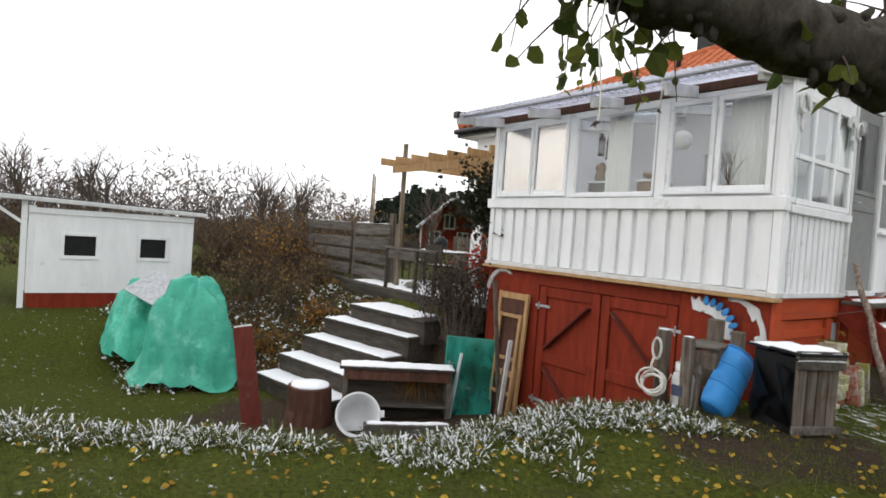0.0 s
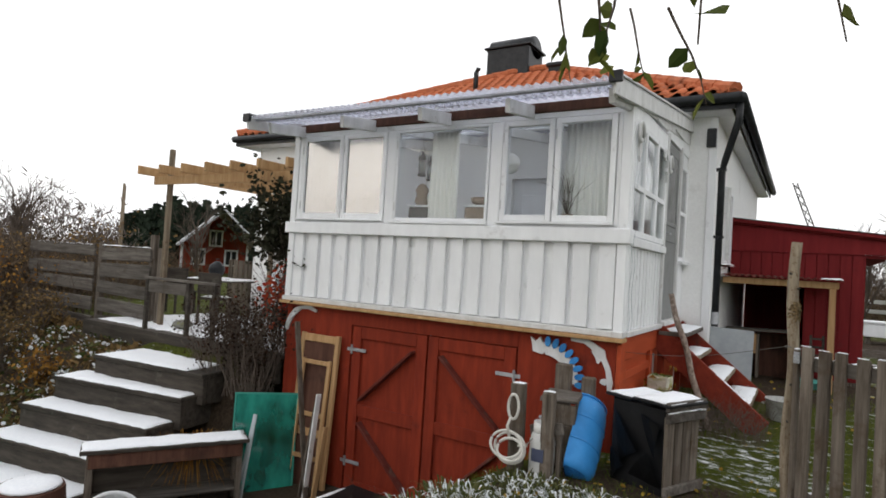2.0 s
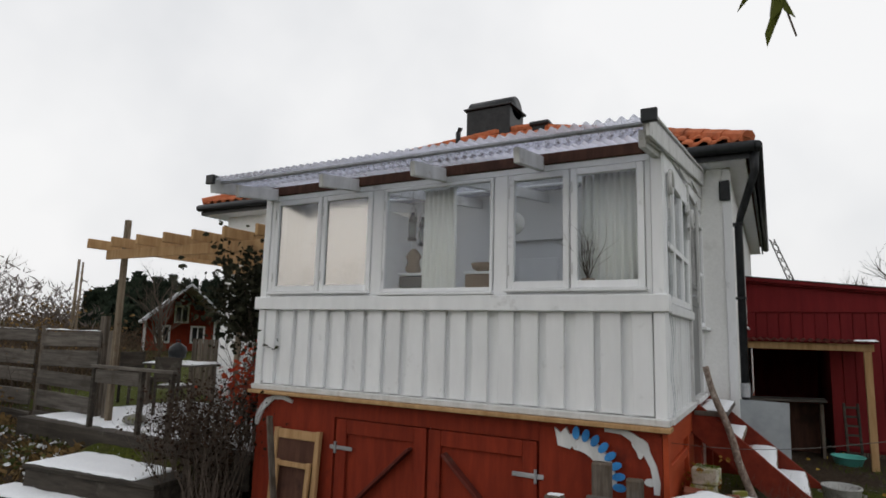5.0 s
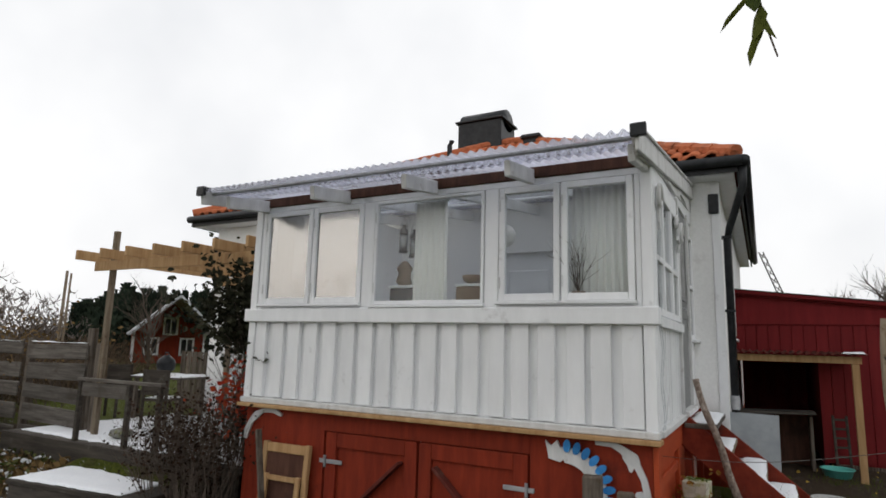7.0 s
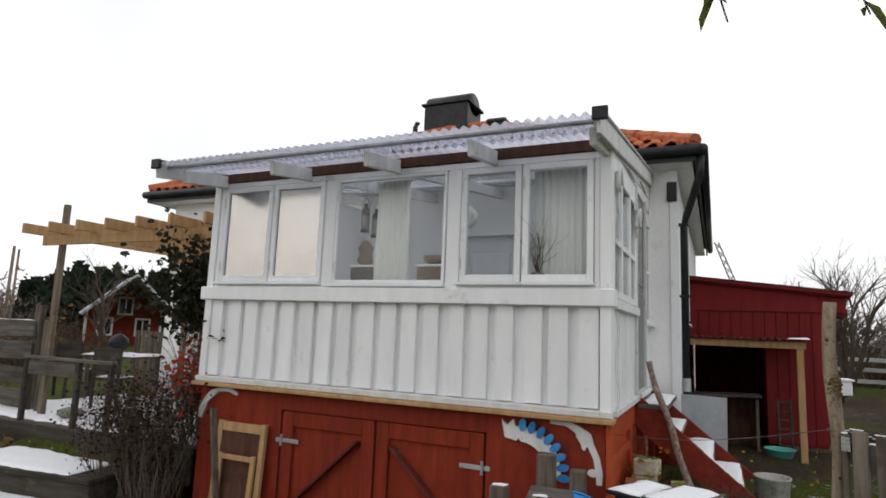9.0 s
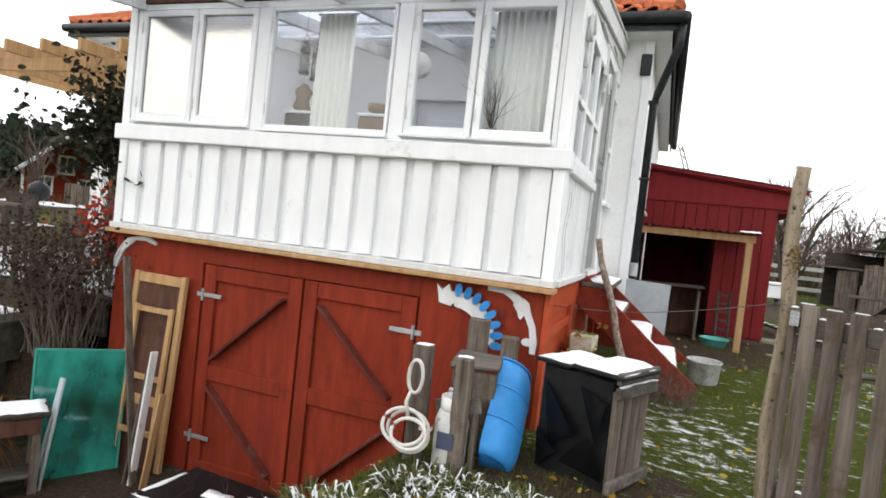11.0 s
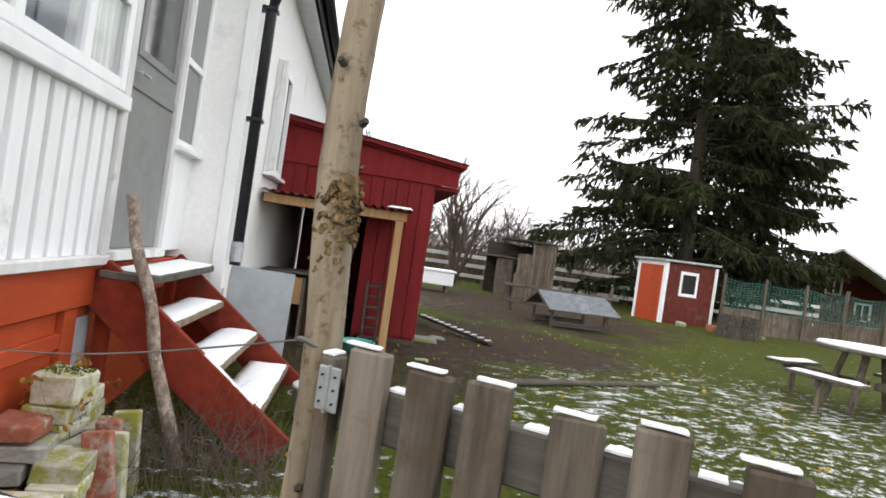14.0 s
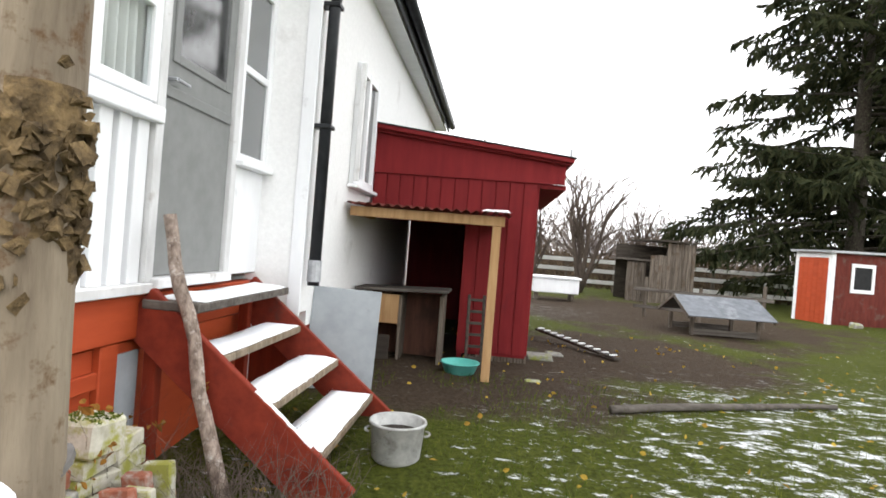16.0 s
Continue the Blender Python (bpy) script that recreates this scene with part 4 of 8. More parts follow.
def main_roof():
    roof = setting("roof", "hipped roof of orange clay pantiles with black gutters", "roof")
    half = (EY1 - EY0) / 2
    top = EZ + 0.08 + half * PITCH
    bm = bmesh.new()
    c = [bm.verts.new(p) for p in ((EX0, EY0, EZ + 0.06), (EX1, EY0, EZ + 0.06), (EX1, EY1, EZ + 0.06), (EX0, EY1, EZ + 0.06))]
    r = [bm.verts.new((EX0 + half, (EY0 + EY1) / 2, top)), bm.verts.new((EX1 - half, (EY0 + EY1) / 2, top))]
    for f in ((c[0], c[1], r[1], r[0]), (c[1], c[2], r[1]), (c[2], c[3], r[0], r[1]), (c[3], c[0], r[0]), (c[3], c[2], c[1], c[0])):
        bm.faces.new(f)
    part("roof_deck", bm, RED_OLD, roof)
    tile = tile_piece()
    slope = math.atan(PITCH)
    n_rows = int(half / math.cos(slope) / 0.35)
    rest = bmesh.new()
    singles = 0
    for row in range(n_rows):
        d = row * 0.35
        y, z = EY0 - 0.03 + d * math.cos(slope), EZ + 0.075 + d * math.sin(slope)
        cut = d * math.cos(slope)
        x = EX1 - cut - 0.1
        while x > EX0 + cut + 0.1:
            m = pose(x + rng.uniform(-0.004, 0.004), y, z + rng.uniform(0, 0.006), math.degrees(slope), 0, rng.uniform(-0.8, 0.8))
            if singles < 300 and (x > -1.6 or (row < 2 and x < -6.2)):
                shared("roof_tile", tile, roof, m)
                singles += 1
            else:
                k = len(rest.verts)
                rest.from_mesh(tile)
                rest.verts.ensure_lookup_table()
                bmesh.ops.transform(rest, matrix=m, verts=rest.verts[k:])
            x -= 0.215
    tagged(part("roof_tiles", rest, TILE, roof, "orange clay pantiles in rows", True), kind="stuff")
    # hip and ridge caps
    bm = bmesh.new()
    for a, b in (((EX1, EY0, EZ + 0.12), (EX1 - half, (EY0 + EY1) / 2, top + 0.06)), ((EX0, EY0, EZ + 0.12), (EX0 + half, (EY0 + EY1) / 2, top + 0.06)),
                 ((EX0 + half, (EY0 + EY1) / 2, top + 0.06), (EX1 - half, (EY0 + EY1) / 2, top + 0.06))):
        a, b = Vector(a), Vector(b)
        n = max(2, int((b - a).length / 0.36))
        for k in range(n):
            tube(bm, (a.lerp(b, k / n), a.lerp(b, (k + 1.1) / n)), (0.1, 0.085), 8)
    part("hip_tiles", bm, TILE, roof, "mossy rounded hip tiles")
    for name, dims in (("fascia", (EX0, EX1, EY0 - 0.02, EY0 + 0.01, 4.62, EZ + 0.05)), ("fascia", (EX1 - 0.01, EX1 + 0.02, EY0 + 0.01, EY1, 4.62, EZ + 0.05)),
                       ("fascia", (EX0 - 0.02, EX0 + 0.01, EY0 + 0.01, EY1, 4.62, EZ + 0.05))):
        part(name, B(*dims), BLACK_METAL, roof)
    for a, b in (((EX0, EY0 - 0.08, EZ - 0.0), (EX1 + 0.06, EY0 - 0.08, EZ)), ((EX1 + 0.08, EY0 - 0.08, EZ), (EX1 + 0.08, EY1, EZ))):
        bm = bmesh.new()
        tube(bm, (a, b), 0.065, 10)
        part("gutter", bm, BLACK_METAL, roof, "black half-round gutter", True)
    pipe = thing("downpipe", "black rain downpipe bent under the eaves at the corner", "downpipe")
    bm = bmesh.new()
    tube(bm, ((EX1 + 0.06, EY0 + 0.0, EZ - 0.05), (EX1 + 0.05, EY0 + 0.02, EZ - 0.28), (HX1 + 0.12, HY0 + 0.05, EZ - 0.72), (HX1 + 0.09, HY0 + 0.08, EZ - 0.85), (HX1 + 0.09, HY0 + 0.08, 1.83)), 0.045, 12)
    part("pipe", bm, BLACK_METAL, pipe, smooth=True)
    bm = bmesh.new()
    tube(bm, ((HX1 + 0.09, HY0 + 0.08, 2.02), (HX1 + 0.09, HY0 + 0.08, 1.86)), 0.052, 12)
    part("sleeve", bm, GREY_METAL, pipe, "worn pale pipe sleeve")
    for z in (3.9, 3.0):
        part("clamp", B(HX1 - 0.02, HX1 + 0.145, HY0 + 0.02, HY0 + 0.14, z, z + 0.03, 0.004), BLACK_METAL, pipe)
    lamp = thing("wall_vent", "small black vent box under the eaves", "vent")
    part("housing", B(HX1 - 0.1, HX1 + 0.02, HY0 - 0.06, HY0 - 0.026, 4.2, 4.45, 0.01), BLACK_METAL, lamp)
    chim = thing("chimney", "black sheet-metal clad chimney with a rounded cap", "chimney", (-4.75, 7.3, 6.4))
    part("shaft", B(-0.54, 0.54, -0.42, 0.42, 0, 1.22, 0.02), BLACK_METAL, chim)
    part("collar", B(-0.6, 0.6, -0.47, 0.47, 1.22, 1.27, 0.01), BLACK_METAL, chim)
    bm = bmesh.new()
    tube(bm, ((-0.54, 0, 1.28), (0.54, 0, 1.28)), 0.26, 16)
    bmesh.ops.scale(bm, vec=(1, 1.3, 1), verts=bm.verts[:])
    part("cap", bm, BLACK_METAL, chim, smooth=True)
    flue = thing("roof_hatch", "low black vent hood on the roof beside the chimney", "vent", (-3.3, 6.4, 6.8))
    part("hood", B(-0.22, 0.22, -0.15, 0.15, 0.0, 0.1, 0.03), BLACK_METAL, flue)
    part("foot", B(-0.16, 0.16, -0.1, 0.1, -0.4, 0.02), BLACK_METAL, flue)
    vent = thing("vent_pipe", "thin black vent pipe with a bent top on the roof", "pipe", (-4.5, 5.0, 5.95))
    bm = bmesh.new()
    tube(bm, ((0, 0, 0), (0, 0, 0.45), (0.03, 0, 0.52), (0.06, 0, 0.5)), 0.05, 8)
    part("pipe", bm, BLACK_METAL, vent, smooth=True)


def veranda_inside():
    tagged(part("floor", B(-W + 0.1, -0.08, 0.1, HY0, Z0 + 0.02, Z0 + 0.08), GREY_PLANK), "worn plank floor of the veranda", "floor", kind="structure")
    tagged(part("wall_veranda_left", B(-W, -W + 0.06, 0.07, HY0, Z0, 4.3), WHITE), "white boarded far wall of the veranda", "wall", kind="structure")

    def curtain(x0, x1, z0, z1, y, label, folds, turn=0.0):
        ob = thing("curtain", label, "curtain", (x0, y, z0) if not turn else (y, x0, z0), turn)
        bm = bmesh.new()
        n = folds * 8
        lo = [bm.verts.new(((x1 - x0) * i / n, 0.03 * math.sin(i * math.pi / 4) * (1 + 0.4 * math.sin(i * 0.7)), 0)) for i in range(n + 1)]
        hi = [bm.verts.new(((x1 - x0) * (0.06 + 0.88 * i / n), 0.018 * math.sin(i * math.pi / 4), z1 - z0)) for i in range(n + 1)]
        for i in range(n):
            bm.faces.new((lo[i], lo[i + 1], hi[i + 1], hi[i]))
        made = bmesh.ops.extrude_face_region(bm, geom=bm.faces[:])
        bmesh.ops.translate(bm, vec=(0, 0.004, 0), verts=[v for v in made["geom"] if isinstance(v, bmesh.types.BMVert)])
        part("cloth", bm, CLOTH, ob, smooth=True)
        bm = bmesh.new()
        tube(bm, ((0, 0, z1 - z0), (x1 - x0, 0, z1 - z0)), 0.01, 6)
        part("rod", bm, WHITE, ob)

    curtain(-0.72, -0.1, 2.5, 3.93, 0.17, "drawn white curtain behind the veranda window", 9)
    curtain(-2.32, -1.92, 2.5, 3.93, 0.17, "gathered white curtain between window items", 6)
    curtain(-4.2, -3.9, 2.5, 3.93, 0.2, "white curtain pushed aside in the corner", 4)
    curtain(0.1, 0.44, 2.6, 3.95, -0.1, "white curtain gathered at the side window's corner", 4, 90.0)
    curtain(1.13, 1.62, 2.6, 3.95, -0.08, "white curtain in the small side window", 7, 90.0)
    shelf = thing("window_shelf", "white painted shelf running along the veranda windows", "shelf")
    part("board", B(-W + 0.1, -0.1, 0.09, 0.42, 2.84, 2.87, 0.005), WHITE, shelf)
    for x in (-3.9, -2.2, -0.5):
        part("bracket", B(x, x + 0.03, 0.1, 0.38, 2.7, 2.838, 0.004), WHITE, shelf)
    dark = thing("storage_box", "dark lidded storage box on the window shelf", "box", (-2.42, 0.3, 2.872))
    part("body", B(-0.19, 0.19, -0.1, 0.1, 0, 0.2, 0.012), DARK_ITEM, dark)
    part("lid", B(-0.2, 0.2, -0.11, 0.11, 0.201, 0.225, 0.008), WHITE, dark)
    brown = thing("storage_box", "brown cardboard box with a pale lid on the shelf", "box", (-1.66, 0.3, 2.872))
    part("body", B(-0.19, 0.19, -0.1, 0.1, 0, 0.2, 0.012), BROWN_BOX, brown)
    part("lid", B(-0.2, 0.2, -0.11, 0.11, 0.201, 0.225, 0.008), WHITE, brown)
    tin = thing("bowl", "dull brown bowl on the cardboard box", "bowl", (-1.7, 0.3, 3.1))
    part("body", lathe(bmesh.new(), ((0.04, 0), (0.1, 0.03), (0.12, 0.08), (0.1, 0.085))), BROWN_BOX, tin, smooth=True)
    for k, (x, z) in enumerate(((-2.56, 3.46), (-2.43, 3.4))):
        v = thing("lantern", "dark metal lantern hanging behind the veranda window", "lantern", (x, 0.36, z))
        part("base", lathe(bmesh.new(), ((0.045, 0), (0.05, 0.01), (0.05, 0.03), (0.04, 0.035)), 12), DARK_ITEM, v)
        part("chimney", lathe(bmesh.new(), ((0.036, 0.036), (0.046, 0.09), (0.046, 0.15), (0.036, 0.2)), 12), GLASS_HAZY_GLARE, v, "dusty lantern glass", True)
        part("cap", lathe(bmesh.new(), ((0.05, 0.2), (0.045, 0.23), (0.02, 0.27), (0.02, 0.3), (0.008, 0.305)), 12), DARK_ITEM, v)
        bm = bmesh.new()
        tube(bm, [(0.05 * math.cos(q), 0, 0.2 + 0.16 * math.sin(q)) for q in [j * math.pi / 8 for j in range(9)]], 0.003, 5)
        tube(bm, ((0, 0, 0.36), (0, 0, 0.7)), 0.002, 4)
        part("handle", bm, WIRE, v)
    toy = thing("figurine", "dark lumpy garden figurine on the storage box", "figurine", (-2.52, 0.34, 3.1))
    part("body", lathe(bmesh.new(), ((0.05, 0), (0.09, 0.05), (0.06, 0.13), (0.085, 0.19), (0.03, 0.26), (0.005, 0.27)), 14), BROWN_BOX, toy, smooth=True)
    jug = thing("jug", "white ceramic jug on the storage box", "jug", (-2.32, 0.28, 3.1))
    part("body", lathe(bmesh.new(), ((0.05, 0), (0.08, 0.08), (0.05, 0.17), (0.06, 0.22), (0.05, 0.222)), 16), CREAM, jug, smooth=True)
    bm = bmesh.new()
    tube(bm, ((0.055, 0, 0.19), (0.11, 0, 0.15), (0.075, 0, 0.07)), 0.009, 6)
    part("handle", bm, CREAM, jug)
    cup = thing("candle", "small white candle on the window shelf", "candle", (-1.1, 0.22, 2.872))
    part("wax", lathe(bmesh.new(), ((0.025, 0), (0.025, 0.09), (0.004, 0.095)), 10), CREAM, cup, smooth=True)
    plant = thing("dried_flowers", "dried flower stems standing behind the window", "plant", (-0.62, 0.1, 2.872))
    bm = bmesh.new()
    for _ in range(14):
        twigs(bm, (0, 0, 0.1), (rng.uniform(-0.3, 0.3), rng.uniform(-0.05, 0.05), 1), 0.35, 0.004, 1, 0.6, 3, 0.1, 3)
    part("stems", bm, TWIG, plant)
    part("pot", lathe(bmesh.new(), ((0.04, 0), (0.06, 0.12), (0.055, 0.122)), 14), BROWN_BOX, plant, smooth=True)
    for x in (-3.95, -3.3):
        pl = thing("house_plant", "leafy potted plant behind the hazy glaring pane", "plant", (x, 0.28, 2.872))
        part("pot", lathe(bmesh.new(), ((0.05, 0), (0.08, 0.13), (0.07, 0.132)), 14), BROWN_BOX, pl, smooth=True)
        bm = bmesh.new()
        for _ in range(46):
            a, e = rng.uniform(0, 6.28), rng.uniform(0.2, 1.2)
            leaf(bm, (0, 0, 0.13 + rng.uniform(0, 0.14)), (math.cos(a) * math.cos(e), math.sin(a) * math.cos(e) * 0.5, math.sin(e)), rng.uniform(0.08, 0.15))
        part("leaves", bm, IVY, pl)
    cab = thing("cupboard", "tall pale cupboard against the house wall", "cupboard", (-0.9, 2.65, Z0 + 0.08))
    part("body", B(-0.4, 0.4, -0.3, 0.3, 0, 1.7, 0.01), GREY_BOARD, cab)
    for x in (-0.38, 0.01):
        d = part("door", B(x, x + 0.37, -0.325, -0.302, 0.05, 1.65, 0.006), GREY_BOARD, cab)
        part("handle", B(x + 0.16, x + 0.2, -0.345, -0.326, 0.8, 0.9, 0.005), GREY_METAL, d)
    tab = thing("table", "white wooden table inside the veranda", "table", (-3.0, 1.6, Z0 + 0.08))
    part("tabletop", B(-0.6, 0.6, -0.4, 0.4, 0.72, 0.75, 0.008), WHITE, tab)
    for x in (-0.55, 0.5):
        for y in (-0.35, 0.3):
            part("leg", B(x, x + 0.05, y, y + 0.05, 0, 0.72, 0.004), WHITE, tab)
    globe = thing("paper_lamp", "round white paper lamp hanging in the veranda", "lamp", (-1.52, 0.6, 3.62))
    part("shade", lathe(bmesh.new(), [(0.12 * math.sin(a) + 0.002, -0.12 * math.cos(a)) for a in [k * math.pi / 10 for k in range(11)]], 18), CLOTH, globe, smooth=True)
    bm = bmesh.new()
    tube(bm, ((0, 0, 0.12), (0, 0, 0.63)), 0.004, 5)
    part("cord", bm, WHITE, globe)


veranda_front()
veranda_windows()
veranda_side()
ornaments()
garage()
door_side()
veranda_roof()
house_body()
main_roof()
veranda_inside()


# ---- things by the garage and the sunken yard ----
def leaning(name, label, category, foot, top_y, width, length, thick, material, part_name, side=0.0):
    """A board or pane that stands at foot and leans back to top_y."""
    tilt = math.degrees(math.asin(min(0.9, (top_y - foot[1]) / length)))
    ob = thing(name, label, category, foot, side, tilt=(-tilt, 0))
    part(part_name, B(-width / 2, width / 2, 0, thick, 0, length, 0.003), material, ob)
    return ob


def garden_steps():
    rows = ((0.84, -0.8, 0.35), (0.56, -1.2, 0.0), (0.25, -1.6, 0.0), (-0.06, -2.02, 0.0), (-0.36, -2.44, 0.0))
    stairs = thing("garden_steps", "broad dark timber garden steps under thin snow", "steps")
    turn = radians(10)
    for k, (z, yf, back) in enumerate(rows):
        xl, xr = (-7.12, -5.0) if k == 0 else (-7.35, -5.0 - 0.04 * k)
        deep = 0.55 + (0.3 if k == 0 else 0.0)
        m = Matrix.Translation((xl, yf - 0.08, 0)) @ Matrix.Rotation(turn if k else 0.115, 4, "Z")
        bm = B(0, xr - xl, 0, deep, z - 0.055, z, 0.008, m, 0.006)
        tread = part("tread", bm, DARK_WOOD, stairs)
        bm = B(0.02, xr - xl - 0.02, 0.03, 0.1, z - 0.4, z - 0.057, 0.006, m, 0.004)
        part("riser", bm, DARK_WOOD, stairs)
        part("side_board", B(xr - xl - 0.07, xr - xl - 0.015, 0.102, deep, z - 0.4, z - 0.057, 0.005, m), DARK_WOOD, stairs)
        bm = snow_slab(bmesh.new(), 0.01, xr - xl - (0.3 if k == 0 else 0.03), 0.015, deep - 0.02, z + 0.001, 0.028)
        bmesh.ops.transform(bm, matrix=m, verts=bm.verts[:])
        part("snow_cover", bm, SNOW, tread, "thin snow on the tread", True)


def snow_on(parent, x0, x1, y0, y1, z, h=0.025, m=None):
    bm = snow_slab(bmesh.new(), x0, x1, y0, y1, z, h)
    if m is not None:
        bmesh.ops.transform(bm, matrix=m, verts=bm.verts[:])
    return part("snow_cover", bm, SNOW, parent, "thin white snow", True)


def potting_bench():
    ang = math.degrees(math.atan2(1.35, 0.8))
    b = thing("potting_bench", "low dark wooden potting bench with a snowy top", "bench", (-4.7, -2.22, -0.6), ang)
    part("bench_top", B(-0.03, 1.62, -0.02, 0.36, 0.87, 0.91, 0.006), DARK_WOOD, b)
    part("apron", B(0.05, 1.55, 0.012, 0.035, 0.72, 0.868, 0.004), BROWN_WOOD, b)
    part("shelf", B(0.05, 1.55, 0.05, 0.34, 0.33, 0.36, 0.005), GREY_PLANK, b)
    for x in (0.03, 1.5):
        for y in (0.02, 0.28):
            part("leg", B(x, x + 0.065, y + 0.02, y + 0.08, 0, 0.868, 0.005), GREY_WOOD, b)
    part("back_panel", B(0.05, 1.55, 0.345, 0.36, 0.1, 0.86), DARK_WOOD, b)
    snow_on(b, -0.03, 1.61, -0.015, 0.355, 0.911, 0.035)


def yard_things():
    glass = thing("glass_pane", "dirty green glass pane leaning by the garage", "glass pane", (-4.0, -0.5, -0.66), 44, tilt=(-5, 0))
    part("pane", B(-0.35, 0.35, 0, 0.012, 0, 1.38, 0.003), GREEN_GLASS, glass)
    bm = bmesh.new()
    box(bm, -0.37, -0.35, -0.006, 0.018, -0.0, 1.4, 0.003)
    box(bm, 0.35, 0.37, -0.006, 0.018, -0.0, 1.4, 0.003)
    box(bm, -0.35, 0.35, -0.006, 0.018, 1.38, 1.4, 0.003)
    part("edge_strip", bm, surface("green_edge", (0.03, 0.22, 0.17), (0.06, 0.32, 0.25), 9, 0.4, 0.1), glass)
    behind = thing("sheet", "dark board leaning behind the green glass", "board", (-4.1, -0.22, -0.6), 44, tilt=(-4, 0))
    part("board", B(-0.32, 0.32, 0, 0.02, 0, 1.25, 0.004), DARK_WOOD, behind)
    old = thing("old_window_frame", "bare yellowish wooden window frame leaning on the garage", "window frame", (-3.62, -0.2, -0.5), 0, tilt=(-4, 0))
    for x in (-0.31, 0.25):
        part("stile", B(x, x + 0.06, 0, 0.05, 0, 1.98, 0.005), NEW_WOOD, old)
    for z in (0.02, 0.75, 1.88):
        part("rail", B(-0.25, 0.25, 0.003, 0.047, z, z + 0.09, 0.005), NEW_WOOD, old)
    part("board", B(-0.25, 0.25, 0.02, 0.035, 0.1, 1.88), BROWN_WOOD, old, "dark brown board in the frame")
    small = thing("old_window_frame", "smaller bare wooden frame inside the larger one", "window frame", (-3.58, -0.27, -0.5), 0, tilt=(-5, 0))
    for x in (-0.26, 0.16):
        part("stile", B(x, x + 0.05, 0, 0.035, 0.5, 1.68, 0.004), NEW_WOOD, small)
    for z in (0.5, 1.0, 1.62):
        part("rail", B(-0.21, 0.16, 0.002, 0.033, z, z + 0.05, 0.004), NEW_WOOD, small)
    for x in (-0.26, 0.16):
        part("leg", B(x, x + 0.05, 0, 0.035, 0, 0.498, 0.004), NEW_WOOD, small)
    for x, dx, ln, mat_, lab in ((-3.3, -0.45, 2.05, GREY_WOOD, "grey weathered plank leaning across the wooden frame"), (-3.35, 0.02, 1.25, WHITE_WORN, "white painted lath leaning on the garage"),
                                 (-3.42, 0.06, 1.1, GREY_WOOD, "thin grey lath leaning on the garage"), (-3.22, 0.03, 0.9, NEW_WOOD, "short pale lath leaning on the garage")):
        p = thing("plank", lab, "plank", (x, -0.45, -0.42), 0)
        part("board", beam(bmesh.new(), (0, 0, 0), (dx, 0.12, ln), 0.022, 0.075, 0.004, (0, 1, 0)), mat_, p)
    for x, dx in ((-4.22, -0.02), (-4.3, 0.04)):
        p = thing("pipe", "thin pale pipe leaning beside the bench", "pipe", (x + 0.25, -0.85, -0.62))
        bm = bmesh.new()
        tube(bm, ((0, 0, 0), (dx, 0.2, 1.15)), 0.016, 8)
        part("tube", bm, GREY_BOARD, p, smooth=True)
    lid = thing("hatch_lid", "dark felt-covered hatch lid with snow on its rim", "lid", (-2.25, -0.62, -0.34), -4)
    part("box", B(-0.55, 0.55, -0.3, 0.3, 0, 0.2, 0.01), GREY_PLANK, lid)
    part("cover", B(-0.6, 0.6, -0.34, 0.34, 0.2, 0.235, 0.01), BLACK_PLASTIC, lid, "black felt cover")
    for x0, x1, y0, y1 in ((-0.6, 0.5, -0.34, -0.27), (-0.6, -0.53, -0.25, 0.2), (-0.2, 0.1, -0.05, 0.12)):
        snow_on(lid, x0, x1, y0, y1, 0.236, 0.016)
    tub = thing("tub", "white plastic tub tipped on its side", "tub", (-4.05, -2.3, -0.22), -25, tilt=(0, 66))
    prof = ((0.2, -0.2), (0.23, 0.0), (0.27, 0.24), (0.29, 0.25), (0.285, 0.27), (0.255, 0.25), (0.21, 0.0), (0.19, -0.18))
    part("shell", lathe(bmesh.new(), prof, 28), WHITE, tub, smooth=True)
    part("handle", beam(bmesh.new(), (-0.02, 0.26, 0.2), (-0.02, 0.34, 0.21), 0.09, 0.018, 0.006), WHITE, tub)
    stump = thing("tree_stump", "sawn tree stump with snow on top", "stump", (-4.98, -2.55, -0.62))
    bm = bmesh.new()
    tube(bm, ((0, 0, 0), (0.0, 0.0, 0.3), (0.01, 0, 0.62)), (0.36, 0.31, 0.3), 16, rough=0.06)
    part("trunk", bm, BROWN_WOOD, stump)
    bm = bmesh.new()
    lathe(bm, ((0.27, 0.622), (0.26, 0.645), (0.12, 0.655), (0.02, 0.65)), 18, pose(0.01, 0, 0))
    part("snow_cover", bm, SNOW, stump, "thin snow", True)
    post = thing("leaning_board", "rust-red painted board leaning in the yard", "board", (-3.75, -3.7, -0.62), 0)
    part("board", beam(bmesh.new(), (0, 0, 0), (-0.42, -0.12, 1.62), 0.04, 0.22, 0.006, (0.5, 1, 0)), RED_OLD, post)
    part("cap", beam(bmesh.new(), (-0.42, -0.12, 1.622), (-0.425, -0.121, 1.64), 0.036, 0.2, 0.004, (0.5, 1, 0)), CREAM, post)
